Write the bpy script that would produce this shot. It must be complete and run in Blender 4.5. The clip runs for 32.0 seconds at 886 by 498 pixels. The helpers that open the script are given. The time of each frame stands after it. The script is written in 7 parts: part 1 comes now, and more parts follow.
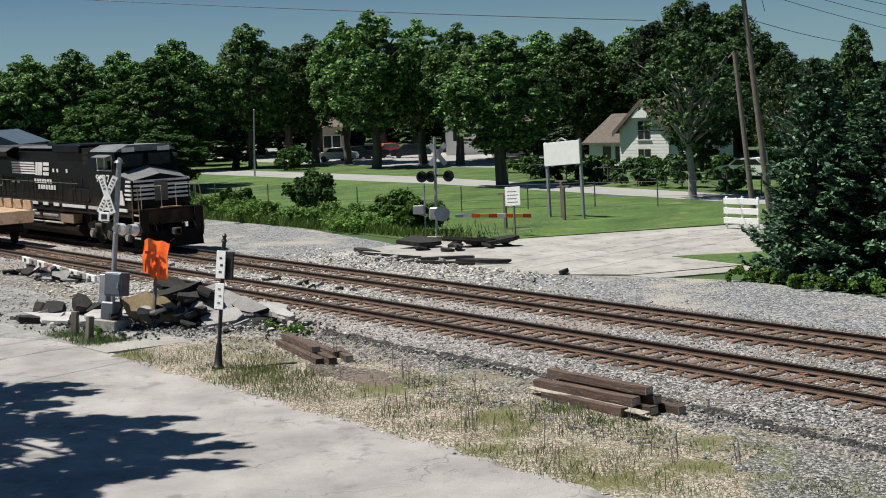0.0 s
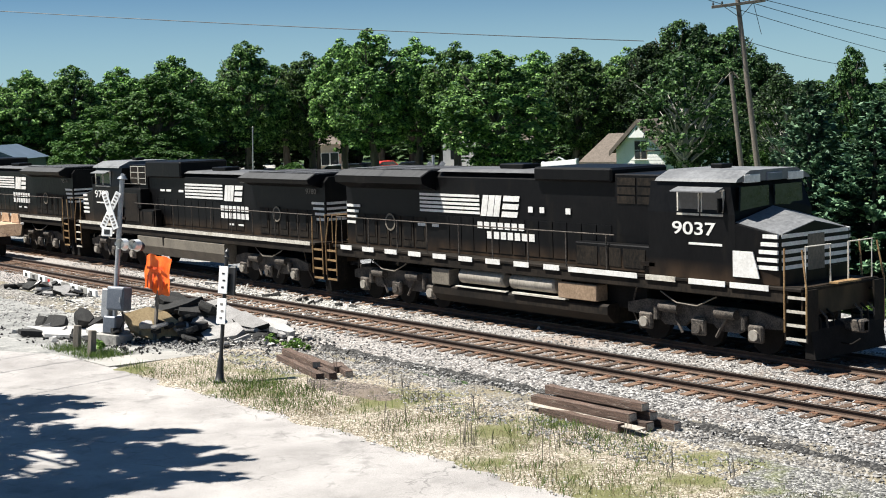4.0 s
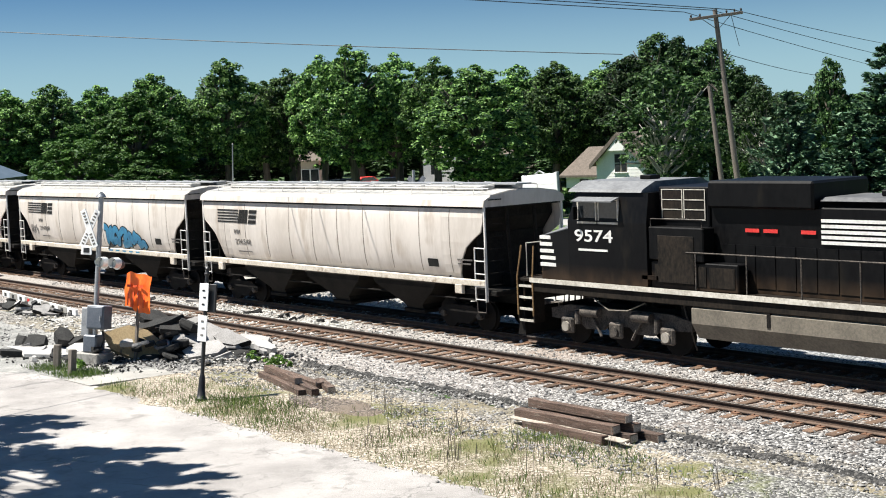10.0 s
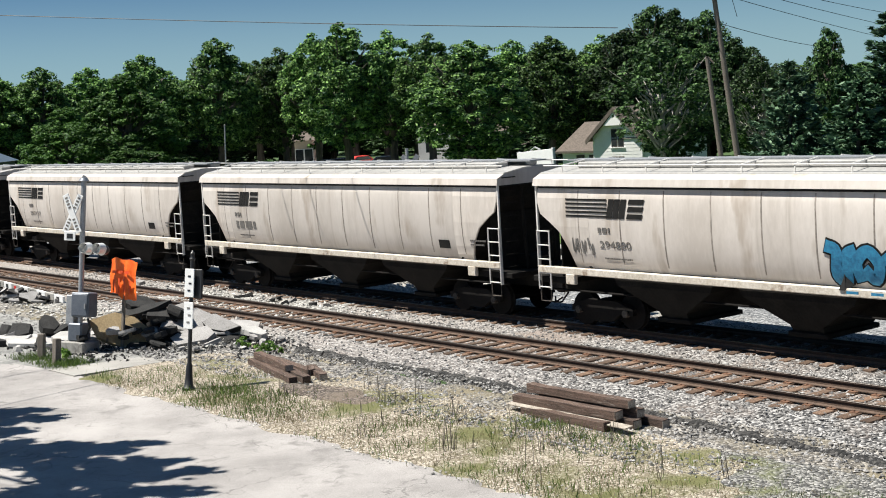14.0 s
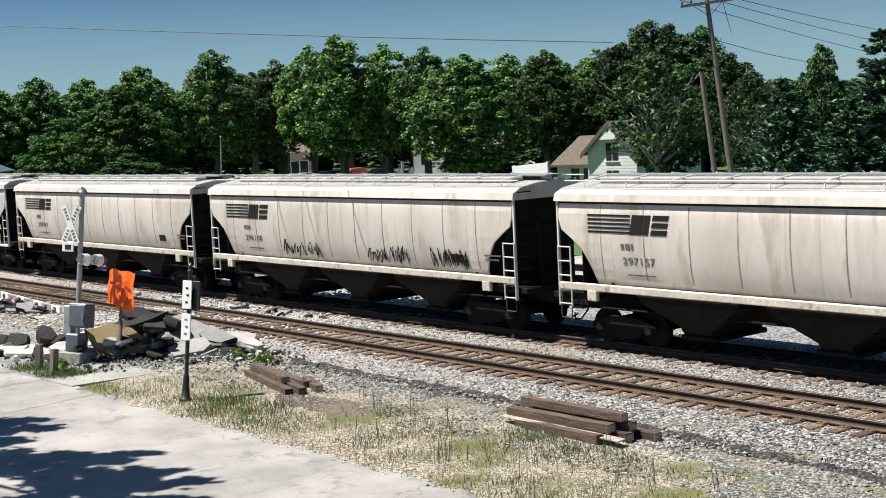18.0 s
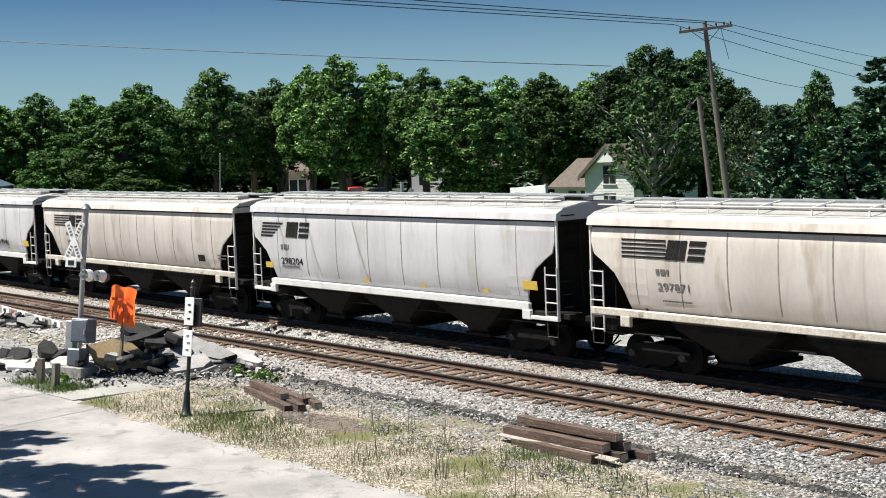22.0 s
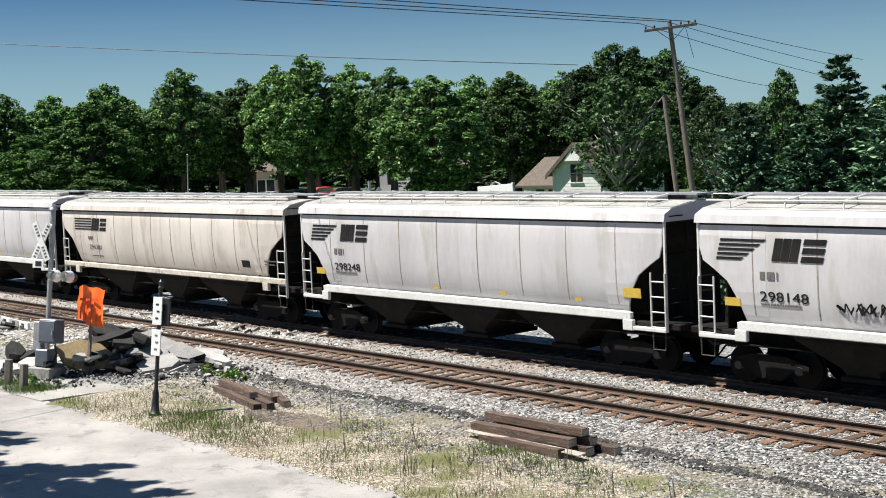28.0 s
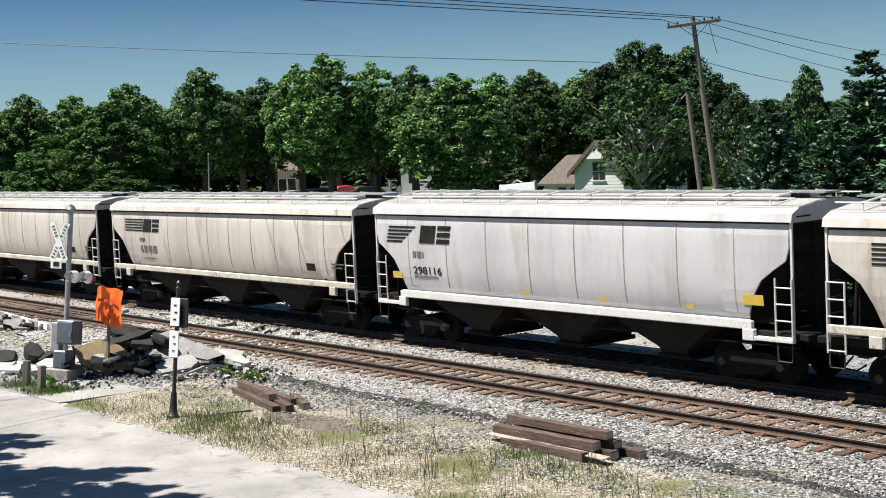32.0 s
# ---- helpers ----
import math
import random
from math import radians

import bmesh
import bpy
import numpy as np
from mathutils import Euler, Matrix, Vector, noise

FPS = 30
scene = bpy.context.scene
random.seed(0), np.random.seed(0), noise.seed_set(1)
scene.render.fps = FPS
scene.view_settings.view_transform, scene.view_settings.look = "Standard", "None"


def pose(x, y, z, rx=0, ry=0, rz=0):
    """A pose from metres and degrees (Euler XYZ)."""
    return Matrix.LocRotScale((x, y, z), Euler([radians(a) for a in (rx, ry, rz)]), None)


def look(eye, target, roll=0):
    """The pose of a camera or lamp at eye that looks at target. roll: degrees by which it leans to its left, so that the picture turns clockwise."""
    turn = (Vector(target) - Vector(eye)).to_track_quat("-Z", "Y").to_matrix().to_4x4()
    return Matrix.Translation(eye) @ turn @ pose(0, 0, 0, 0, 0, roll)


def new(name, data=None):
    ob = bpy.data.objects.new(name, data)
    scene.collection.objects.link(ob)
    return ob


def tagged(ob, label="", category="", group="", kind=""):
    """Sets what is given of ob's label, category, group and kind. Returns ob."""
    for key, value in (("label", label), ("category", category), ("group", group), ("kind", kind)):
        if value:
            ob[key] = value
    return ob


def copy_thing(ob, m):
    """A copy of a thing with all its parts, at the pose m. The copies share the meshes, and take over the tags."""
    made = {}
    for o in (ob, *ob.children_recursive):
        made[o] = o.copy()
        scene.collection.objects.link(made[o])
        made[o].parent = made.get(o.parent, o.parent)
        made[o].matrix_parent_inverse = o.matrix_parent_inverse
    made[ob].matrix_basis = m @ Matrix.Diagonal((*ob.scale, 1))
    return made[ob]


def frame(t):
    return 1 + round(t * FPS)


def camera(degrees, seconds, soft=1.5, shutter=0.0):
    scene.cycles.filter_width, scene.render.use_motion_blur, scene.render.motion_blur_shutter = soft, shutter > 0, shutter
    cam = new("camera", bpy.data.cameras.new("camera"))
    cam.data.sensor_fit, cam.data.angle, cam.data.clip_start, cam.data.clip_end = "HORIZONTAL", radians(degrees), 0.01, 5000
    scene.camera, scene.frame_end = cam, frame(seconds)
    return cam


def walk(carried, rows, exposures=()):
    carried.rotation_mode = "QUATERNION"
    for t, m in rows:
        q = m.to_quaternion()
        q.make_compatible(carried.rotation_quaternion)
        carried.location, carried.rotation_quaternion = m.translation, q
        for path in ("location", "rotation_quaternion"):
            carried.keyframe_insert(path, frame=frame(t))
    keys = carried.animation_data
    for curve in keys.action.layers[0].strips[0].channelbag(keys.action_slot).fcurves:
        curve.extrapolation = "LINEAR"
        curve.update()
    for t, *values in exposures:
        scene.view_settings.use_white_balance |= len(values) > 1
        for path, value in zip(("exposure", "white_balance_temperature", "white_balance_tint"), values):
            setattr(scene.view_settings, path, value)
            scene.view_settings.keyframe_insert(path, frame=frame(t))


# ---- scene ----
# the camera: held by hand on a raised stand, drifting a little
cam = camera(35.00, 32.0, soft=1.0)
walk(cam, [
    (0.0, pose(-0.085, -23.886, 6.149, 83.786, 2.284, 52.060)),
    (0.5, pose(0.112, -24.074, 6.167, 84.059, 2.090, 52.022)),
    (1.0, pose(0.217, -24.189, 6.189, 84.326, 2.063, 52.026)),
    (1.5, pose(0.154, -24.161, 6.184, 84.310, 2.086, 51.950)),
    (2.0, pose(0.250, -24.248, 6.197, 84.398, 2.017, 51.905)),
    (2.5, pose(0.270, -24.249, 6.201, 84.464, 2.017, 51.888)),
    (3.0, pose(0.270, -24.263, 6.203, 84.454, 1.891, 51.893)),
    (3.5, pose(0.225, -24.236, 6.190, 84.453, 1.889, 51.945)),
    (5.5, pose(0.318, -24.351, 6.186, 84.809, 1.797, 51.757)),
    (6.0, pose(0.299, -24.324, 6.183, 84.756, 1.953, 51.678)),
    (6.5, pose(0.166, -24.205, 6.177, 84.874, 2.036, 52.040)),
    (7.0, pose(0.039, -24.049, 6.131, 84.676, 2.252, 51.577)),
    (7.5, pose(0.124, -24.148, 6.157, 84.831, 2.190, 51.651)),
    (8.0, pose(0.211, -24.236, 6.170, 85.057, 2.137, 51.575)),
    (8.5, pose(0.207, -24.223, 6.160, 85.011, 2.355, 51.409)),
    (9.0, pose(0.217, -24.254, 6.170, 85.039, 2.349, 51.340)),
    (9.5, pose(0.234, -24.266, 6.147, 85.239, 2.478, 51.154)),
    (10.0, pose(0.182, -24.202, 6.153, 85.104, 2.456, 51.124)),
    (10.5, pose(0.131, -24.132, 6.143, 84.994, 2.545, 51.038)),
    (11.0, pose(0.152, -24.159, 6.132, 85.354, 2.526, 51.027)),
    (11.5, pose(0.103, -24.102, 6.133, 85.211, 2.861, 50.826)),
    (12.0, pose(-0.108, -23.937, 6.125, 84.965, 3.106, 51.259)),
    (12.5, pose(-0.055, -23.963, 6.118, 84.989, 3.036, 51.248)),
    (13.0, pose(-0.158, -23.859, 6.100, 84.785, 3.011, 50.970)),
    (13.5, pose(-0.142, -23.879, 6.100, 84.962, 2.981, 50.925)),
    (14.0, pose(-0.69, -23.38, 6.10, 84.198, 3.344, 50.933)),
    (14.5, pose(-0.55, -23.52, 6.11, 84.340, 3.225, 51.147)),
    (16.5, pose(-0.720, -23.450, 6.220, 84.019, 2.884, 50.690)),
    (17.0, pose(-0.767, -23.326, 6.156, 84.099, 2.947, 51.146)),
    (17.5, pose(-0.473, -23.587, 6.178, 84.392, 3.002, 50.819)),
    (18.0, pose(-0.448, -23.614, 6.174, 84.678, 2.958, 50.734)),
    (18.5, pose(-0.358, -23.716, 6.184, 84.865, 2.886, 50.646)),
    (19.0, pose(-0.145, -23.891, 6.196, 84.997, 2.905, 50.285)),
    (19.5, pose(-0.117, -23.934, 6.214, 85.042, 2.898, 50.303)),
    (20.0, pose(-0.297, -23.767, 6.186, 84.996, 2.913, 50.230)),
    (20.5, pose(-0.267, -23.770, 6.175, 84.906, 2.904, 49.799)),
    (21.0, pose(-0.347, -23.684, 6.148, 84.880, 2.910, 49.728)),
    (21.5, pose(-0.132, -23.953, 6.186, 85.239, 2.541, 50.273)),
    (22.0, pose(-0.101, -23.992, 6.240, 85.487, 2.201, 50.644)),
    (22.5, pose(-0.117, -23.941, 6.200, 85.408, 2.423, 50.301)),
    (23.0, pose(-0.026, -24.011, 6.227, 85.510, 2.370, 50.151)),
    (23.5, pose(-0.018, -24.042, 6.229, 85.585, 2.190, 50.138)),
    (24.0, pose(-0.036, -24.010, 6.202, 85.625, 2.272, 50.030)),
    (24.5, pose(-0.020, -24.028, 6.218, 85.594, 2.311, 49.973)),
    (25.0, pose(-0.063, -23.974, 6.217, 85.428, 2.326, 49.845)),
    (25.5, pose(0.001, -24.051, 6.222, 85.480, 2.283, 49.847)),
    (27.5, pose(0.078, -24.083, 6.193, 85.470, 2.428, 49.426)),
    (28.0, pose(0.108, -24.108, 6.219, 85.416, 2.473, 49.353)),
    (28.5, pose(0.008, -24.031, 6.207, 85.333, 2.520, 49.283)),
    (29.0, pose(0.070, -24.081, 6.207, 85.352, 2.443, 49.321)),
    (29.5, pose(0.143, -24.120, 6.211, 85.465, 2.473, 49.319)),
    (30.0, pose(0.152, -24.149, 6.214, 85.466, 2.431, 49.267)),
    (30.5, pose(0.079, -24.069, 6.202, 85.505, 2.417, 49.333)),
    (31.0, pose(-0.102, -23.911, 6.215, 85.446, 2.198, 49.663)),
    (31.5, pose(-0.242, -23.769, 6.168, 85.445, 2.361, 49.973)),
    (32.0, pose(-0.273, -23.760, 6.206, 85.392, 2.679, 50.228)),
], exposures=[(0, 0.50, 6420, 8), (1, 0.80, 6420, 8), (3, 1.14, 6420, 8), (6, 1.28, 6420, 8), (9, 1.32, 6420, 8), (10.5, 1.18, 6420, 8), (12, 0.97, 6420, 8), (14, 0.92, 6420, 8), (17, 0.90, 6420, 8), (23, 1.0, 6420, 8), (32, 1.0, 6420, 8)])

# ---- light ----
SUN = Vector((-0.300, -0.335, 0.893)).normalized()
world = bpy.data.worlds.new("sky")
scene.world = world
world.use_nodes = True
_n = world.node_tree.nodes
_sky = _n.new("ShaderNodeTexSky")
_sky.sky_type = "NISHITA"
_sky.sun_disc = False
_sky.sun_elevation = math.asin(SUN.z)
_sky.sun_rotation = math.atan2(SUN.x, SUN.y)
_sky.air_density, _sky.dust_density, _sky.ozone_density = 1.0, 0.3, 1.2
_n["Background"].inputs[1].default_value = 0.05
# the clear upper sky reaches low, as on a crisp day
_tc, _mul = _n.new("ShaderNodeTexCoord"), _n.new("ShaderNodeMapping")
_mul.inputs["Location"].default_value, _mul.inputs["Scale"].default_value = (0, 0, -0.012), (1, 1, 2.9)
world.node_tree.links.new(_tc.outputs["Generated"], _mul.inputs[0])
world.node_tree.links.new(_mul.outputs[0], _sky.inputs["Vector"])
_tint = _n.new("ShaderNodeMix")
_tint.data_type, _tint.blend_type = "RGBA", "MULTIPLY"
_tint.inputs[0].default_value, _tint.inputs[7].default_value = 1.0, (0.38, 0.62, 0.75, 1)
world.node_tree.links.new(_sky.outputs[0], _tint.inputs[6])
# pale haze low over the horizon
_sep, _low, _haze = _n.new("ShaderNodeSeparateXYZ"), _n.new("ShaderNodeMapRange"), _n.new("ShaderNodeMix")
_low.interpolation_type = "SMOOTHSTEP"
_low.inputs[1].default_value, _low.inputs[2].default_value, _low.inputs[3].default_value, _low.inputs[4].default_value = 0.0, 0.13, 0.95, 0.0
_haze.data_type = "RGBA"
_haze.inputs[7].default_value = (3.4, 5.0, 5.6, 1)
world.node_tree.links.new(_tc.outputs["Generated"], _sep.inputs[0])
world.node_tree.links.new(_sep.outputs[2], _low.inputs[0])
world.node_tree.links.new(_low.outputs[0], _haze.inputs[0])
world.node_tree.links.new(_tint.outputs[2], _haze.inputs[6])
world.node_tree.links.new(_haze.outputs[2], _n["Background"].inputs[0])
sun = new("sun", bpy.data.lights.new("sun", "SUN"))
sun.data.energy, sun.data.angle, sun.data.color = 5.0, radians(0.5), (1.0, 0.95, 0.87)
sun.matrix_world = look(SUN * 60, (0, 0, 0))


# ---- materials ----
def mat(name, c1, c2, scale=2.0, rough=0.8, metal=0.0, bump=0.2, fine=30.0, c3=None, big=0.4, rnd=0.0, island=0.0, stretch=None, edge=(0.4, 0.6), spec=0.5, bscale=None):
    """A surface of two colours mixed by coarse and fine noise, a third in rare spots, with fine relief."""
    m = bpy.data.materials.new(name)
    m.use_nodes = True
    t = m.node_tree
    n, ln = t.nodes, t.links.new
    b = n["Principled BSDF"]
    b.inputs["Roughness"].default_value = rough
    b.inputs["Metallic"].default_value = metal
    b.inputs["Specular IOR Level"].default_value = spec
    tc = n.new("ShaderNodeTexCoord")
    src = tc.outputs["Object"]
    if stretch:
        mp = n.new("ShaderNodeMapping")
        mp.inputs["Scale"].default_value = stretch
        ln(src, mp.inputs[0])
        src = mp.outputs[0]

    def nz(s, d=4.0, r=0.6):
        k = n.new("ShaderNodeTexNoise")
        k.inputs["Scale"].default_value, k.inputs["Detail"].default_value, k.inputs["Roughness"].default_value = s, d, r
        ln(src, k.inputs["Vector"])
        return k.outputs["Fac"]

    def ramp(f, a, bb):
        k = n.new("ShaderNodeMapRange")
        k.inputs[1].default_value, k.inputs[2].default_value = a, bb
        ln(f, k.inputs[0])
        return k.outputs[0]

    def mix(f, a, bb):
        k = n.new("ShaderNodeMix")
        k.data_type = "RGBA"
        ln(f, k.inputs[0])
        for i, c in ((6, a), (7, bb)):
            if isinstance(c, tuple):
                k.inputs[i].default_value = (*c, 1)
            else:
                ln(c, k.inputs[i])
        return k.outputs[2]

    coarse, small = nz(scale), nz(fine, 5.0, 0.7)
    ad = n.new("ShaderNodeMath")
    ad.operation = "MULTIPLY_ADD"
    ln(small, ad.inputs[0])
    ad.inputs[1].default_value = 1 - big
    sc = n.new("ShaderNodeMath")
    sc.operation = "MULTIPLY"
    ln(coarse, sc.inputs[0])
    sc.inputs[1].default_value = big
    ln(sc.outputs[0], ad.inputs[2])
    col = mix(ramp(ad.outputs[0], *edge), c1, c2)
    if c3:
        col = mix(ramp(nz(scale * 1.7 + 0.31), 0.58, 0.68), col, c3)
    if rnd or island:
        if rnd:
            info = n.new("ShaderNodeObjectInfo")
            r = info.outputs["Random"]
        else:
            info = n.new("ShaderNodeNewGeometry")
            r = info.outputs["Random Per Island"]
        hs = n.new("ShaderNodeHueSaturation")
        amt = rnd or island
        mr = n.new("ShaderNodeMapRange")
        mr.inputs[3].default_value, mr.inputs[4].default_value = 1 - amt, 1 + amt
        ln(r, mr.inputs[0])
        ln(mr.outputs[0], hs.inputs["Value"])
        ln(col, hs.inputs["Color"])
        col = hs.outputs[0]
    ln(col, b.inputs["Base Color"])
    ln(ramp(small, 0.2, 0.8), b.inputs["Roughness"])
    rr = b.inputs["Roughness"].links[0].from_node
    rr.inputs[3].default_value, rr.inputs[4].default_value = max(0.05, rough - 0.12), min(1.0, rough + 0.1)
    if bump:
        bp = n.new("ShaderNodeBump")
        bp.inputs["Strength"].default_value = bump
        bp.inputs["Distance"].default_value = 0.03
        ln(nz(bscale or fine * 1.3, 6.0, 0.7), bp.inputs["Height"])
        ln(bp.outputs[0], b.inputs["Normal"])
    return m


def stone_mat(name, dark, mid, light, cell=14.0, bump=0.9, patch=None, pscale=0.25, pedge=(0.45, 0.6)):
    """Crushed stone: cells of their own grey, with gaps between, and broad patches of another colour."""
    m = bpy.data.materials.new(name)
    m.use_nodes = True
    t = m.node_tree
    n, ln = t.nodes, t.links.new
    b = n["Principled BSDF"]
    b.inputs["Roughness"].default_value = 0.9
    tc = n.new("ShaderNodeTexCoord")
    v = n.new("ShaderNodeTexVoronoi")
    v.inputs["Scale"].default_value = cell
    ln(tc.outputs["Object"], v.inputs["Vector"])
    r = n.new("ShaderNodeValToRGB")
    e = r.color_ramp.elements
    e[0].position, e[0].color = 0.05, (*dark, 1)
    e[1].position, e[1].color = 0.95, (*light, 1)
    x = r.color_ramp.elements.new(0.5)
    x.color = (*mid, 1)
    sep = n.new("ShaderNodeSeparateColor")
    ln(v.outputs["Color"], sep.inputs[0])
    ln(sep.outputs[0], r.inputs[0])
    col = r.outputs[0]
    if patch:
        nz = n.new("ShaderNodeTexNoise")
        nz.inputs["Scale"].default_value, nz.inputs["Detail"].default_value = pscale, 8.0
        nz.inputs["Roughness"].default_value = 0.65
        ln(tc.outputs["Object"], nz.inputs["Vector"])
        mr = n.new("ShaderNodeMapRange")
        mr.inputs[1].default_value, mr.inputs[2].default_value = pedge
        ln(nz.outputs[0], mr.inputs[0])
        mx = n.new("ShaderNodeMix")
        mx.data_type = "RGBA"
        ln(mr.outputs[0], mx.inputs[0])
        ln(col, mx.inputs[6])
        mx.inputs[7].default_value = (*patch, 1)
        col = mx.outputs[2]
    ln(col, b.inputs["Base Color"])
    bp = n.new("ShaderNodeBump")
    bp.invert = True
    bp.inputs["Strength"].default_value, bp.inputs["Distance"].default_value = bump, 0.05
    ln(v.outputs["Distance"], bp.inputs["Height"])
    ln(bp.outputs[0], b.inputs["Normal"])
    return m


def dusty(m, x0, x1, dust, most):
    """Pale dust lying on the stones towards the dug-out crossing."""
    t = m.node_tree
    n, ln = t.nodes, t.links.new
    b = n["Principled BSDF"]
    src = b.inputs["Base Color"].links[0].from_socket
    tc = n.new("ShaderNodeTexCoord")
    sp = n.new("ShaderNodeSeparateXYZ")
    ln(tc.outputs["Object"], sp.inputs[0])
    wob = n.new("ShaderNodeTexNoise")
    wob.inputs["Scale"].default_value, wob.inputs["Detail"].default_value = 0.5, 6.0
    ln(tc.outputs["Object"], wob.inputs["Vector"])
    ma = n.new("ShaderNodeMath")
    ma.operation = "MULTIPLY_ADD"
    ln(wob.outputs["Fac"], ma.inputs[0])
    ma.inputs[1].default_value = 14.0
    ln(sp.outputs[0], ma.inputs[2])
    mr = n.new("ShaderNodeMapRange")
    mr.inputs[1].default_value, mr.inputs[2].default_value = x0 + 7, x1 + 7
    mr.inputs[3].default_value, mr.inputs[4].default_value = most, 0.0
    ln(ma.outputs[0], mr.inputs[0])
    mx = n.new("ShaderNodeMix")
    mx.data_type = "RGBA"
    ln(mr.outputs[0], mx.inputs[0])
    ln(src, mx.inputs[6])
    mx.inputs[7].default_value = (*dust, 1)
    ln(mx.outputs[2], b.inputs["Base Color"])


def leaf_mat(name, c1, c2, var=0.45, trans=0.25):
    m = bpy.data.materials.new(name)
    m.use_nodes = True
    t = m.node_tree
    n, ln = t.nodes, t.links.new
    b = n["Principled BSDF"]
    b.inputs["Roughness"].default_value = 0.6
    b.inputs["Specular IOR Level"].default_value = 0.25
    g = n.new("ShaderNodeNewGeometry")
    mx = n.new("ShaderNodeMix")
    mx.data_type = "RGBA"
    mx.inputs[6].default_value, mx.inputs[7].default_value = (*c1, 1), (*c2, 1)
    few = n.new("ShaderNodeMapRange")
    few.inputs[1].default_value, few.inputs[2].default_value = 0.28, 1.0
    ln(g.outputs["Random Per Island"], few.inputs[0])
    ln(few.outputs[0], mx.inputs[0])
    o = n.new("ShaderNodeObjectInfo")
    mr = n.new("ShaderNodeMapRange")
    mr.inputs[3].default_value, mr.inputs[4].default_value = 1 - var, 1 + var
    ln(o.outputs["Random"], mr.inputs[0])
    hs = n.new("ShaderNodeHueSaturation")
    ln(mr.outputs[0], hs.inputs["Value"])
    ln(mx.outputs[2], hs.inputs["Color"])
    ln(hs.outputs[0], b.inputs["Base Color"])
    tr = n.new("ShaderNodeBsdfTranslucent")
    ln(hs.outputs[0], tr.inputs[0])
    ms = n.new("ShaderNodeMixShader")
    ms.inputs[0].default_value = trans
    ln(b.outputs[0], ms.inputs[1])
    ln(tr.outputs[0], ms.inputs[2])
    ln(ms.outputs[0], n["Material Output"].inputs[0])
    return m


def blend_in(m, fac, colour):
    """Lays one more colour over a surface where the given output says so."""
    t = m.node_tree
    b = t.nodes["Principled BSDF"]
    mx = t.nodes.new("ShaderNodeMix")
    mx.data_type = "RGBA"
    t.links.new(fac, mx.inputs[0])
    t.links.new(b.inputs["Base Color"].links[0].from_socket, mx.inputs[6])
    mx.inputs[7].default_value = (*colour, 1)
    t.links.new(mx.outputs[2], b.inputs["Base Color"])


def ranged(m, src, a, b, lo, hi):
    k = m.node_tree.nodes.new("ShaderNodeMapRange")
    for i, v in ((1, a), (2, b), (3, lo), (4, hi)):
        k.inputs[i].default_value = v
    m.node_tree.links.new(src, k.inputs[0])
    return k.outputs[0]


def calc(m, op, a, b):
    k = m.node_tree.nodes.new("ShaderNodeMath")
    k.operation = op
    for i, v in ((0, a), (1, b)):
        if isinstance(v, (int, float)):
            k.inputs[i].default_value = v
        else:
            m.node_tree.links.new(v, k.inputs[i])
    return k.outputs[0]


def axes(m, scale=None, noise_scale=None, detail=5.0):
    """Object coordinates split up, or a noise over them stretched by scale."""
    n, ln = m.node_tree.nodes, m.node_tree.links.new
    tc = n.new("ShaderNodeTexCoord")
    if noise_scale is None:
        sp = n.new("ShaderNodeSeparateXYZ")
        ln(tc.outputs["Object"], sp.inputs[0])
        return sp.outputs
    mp = n.new("ShaderNodeMapping")
    mp.inputs["Scale"].default_value = scale
    ln(tc.outputs["Object"], mp.inputs[0])
    k = n.new("ShaderNodeTexNoise")
    k.inputs["Scale"].default_value, k.inputs["Detail"].default_value = noise_scale, detail
    ln(mp.outputs[0], k.inputs["Vector"])
    return k.outputs["Fac"]


def rail_rust(m, lines, colour, most):
    """Brown rust washed into the stones between and beside the rails."""
    y = axes(m)[1]
    grain = ranged(m, axes(m, (1, 1, 1), 7.0), 0.40, 0.62, 0.15, 1.0)
    for c in lines:
        d = calc(m, "ABSOLUTE", calc(m, "SUBTRACT", y, c), 0.0)
        blend_in(m, calc(m, "MULTIPLY", ranged(m, d, 0.85, 1.15, most, 0.0), grain), colour)


def streaks(m, colour, most, wide):
    """Thin grime that has run down the side from the roof."""
    a = ranged(m, axes(m, (wide, 1, 0.10), 2.0), 0.52, 0.70, 0.0, most)
    b = ranged(m, axes(m, (wide * 4, 1, 0.25), 2.0), 0.42, 0.62, 0.15, 1.0)
    blend_in(m, calc(m, "MULTIPLY", a, b), colour)


def road_dust(m, z0, z1, colour, most):
    """Tan dust thrown up onto the lower body."""
    z = axes(m)[2]
    g = ranged(m, axes(m, (1, 1, 0.5), 2.2), 0.35, 0.65, 0.3, 1.0)
    blend_in(m, calc(m, "MULTIPLY", ranged(m, z, z0, z1, most, 0.0), g), colour)


ASPHALT = mat("old_asphalt", (0.21, 0.196, 0.188), (0.375, 0.353, 0.340), 0.5, 0.9, 0, 0.6, 38, c3=(0.20, 0.188, 0.18), big=0.5)


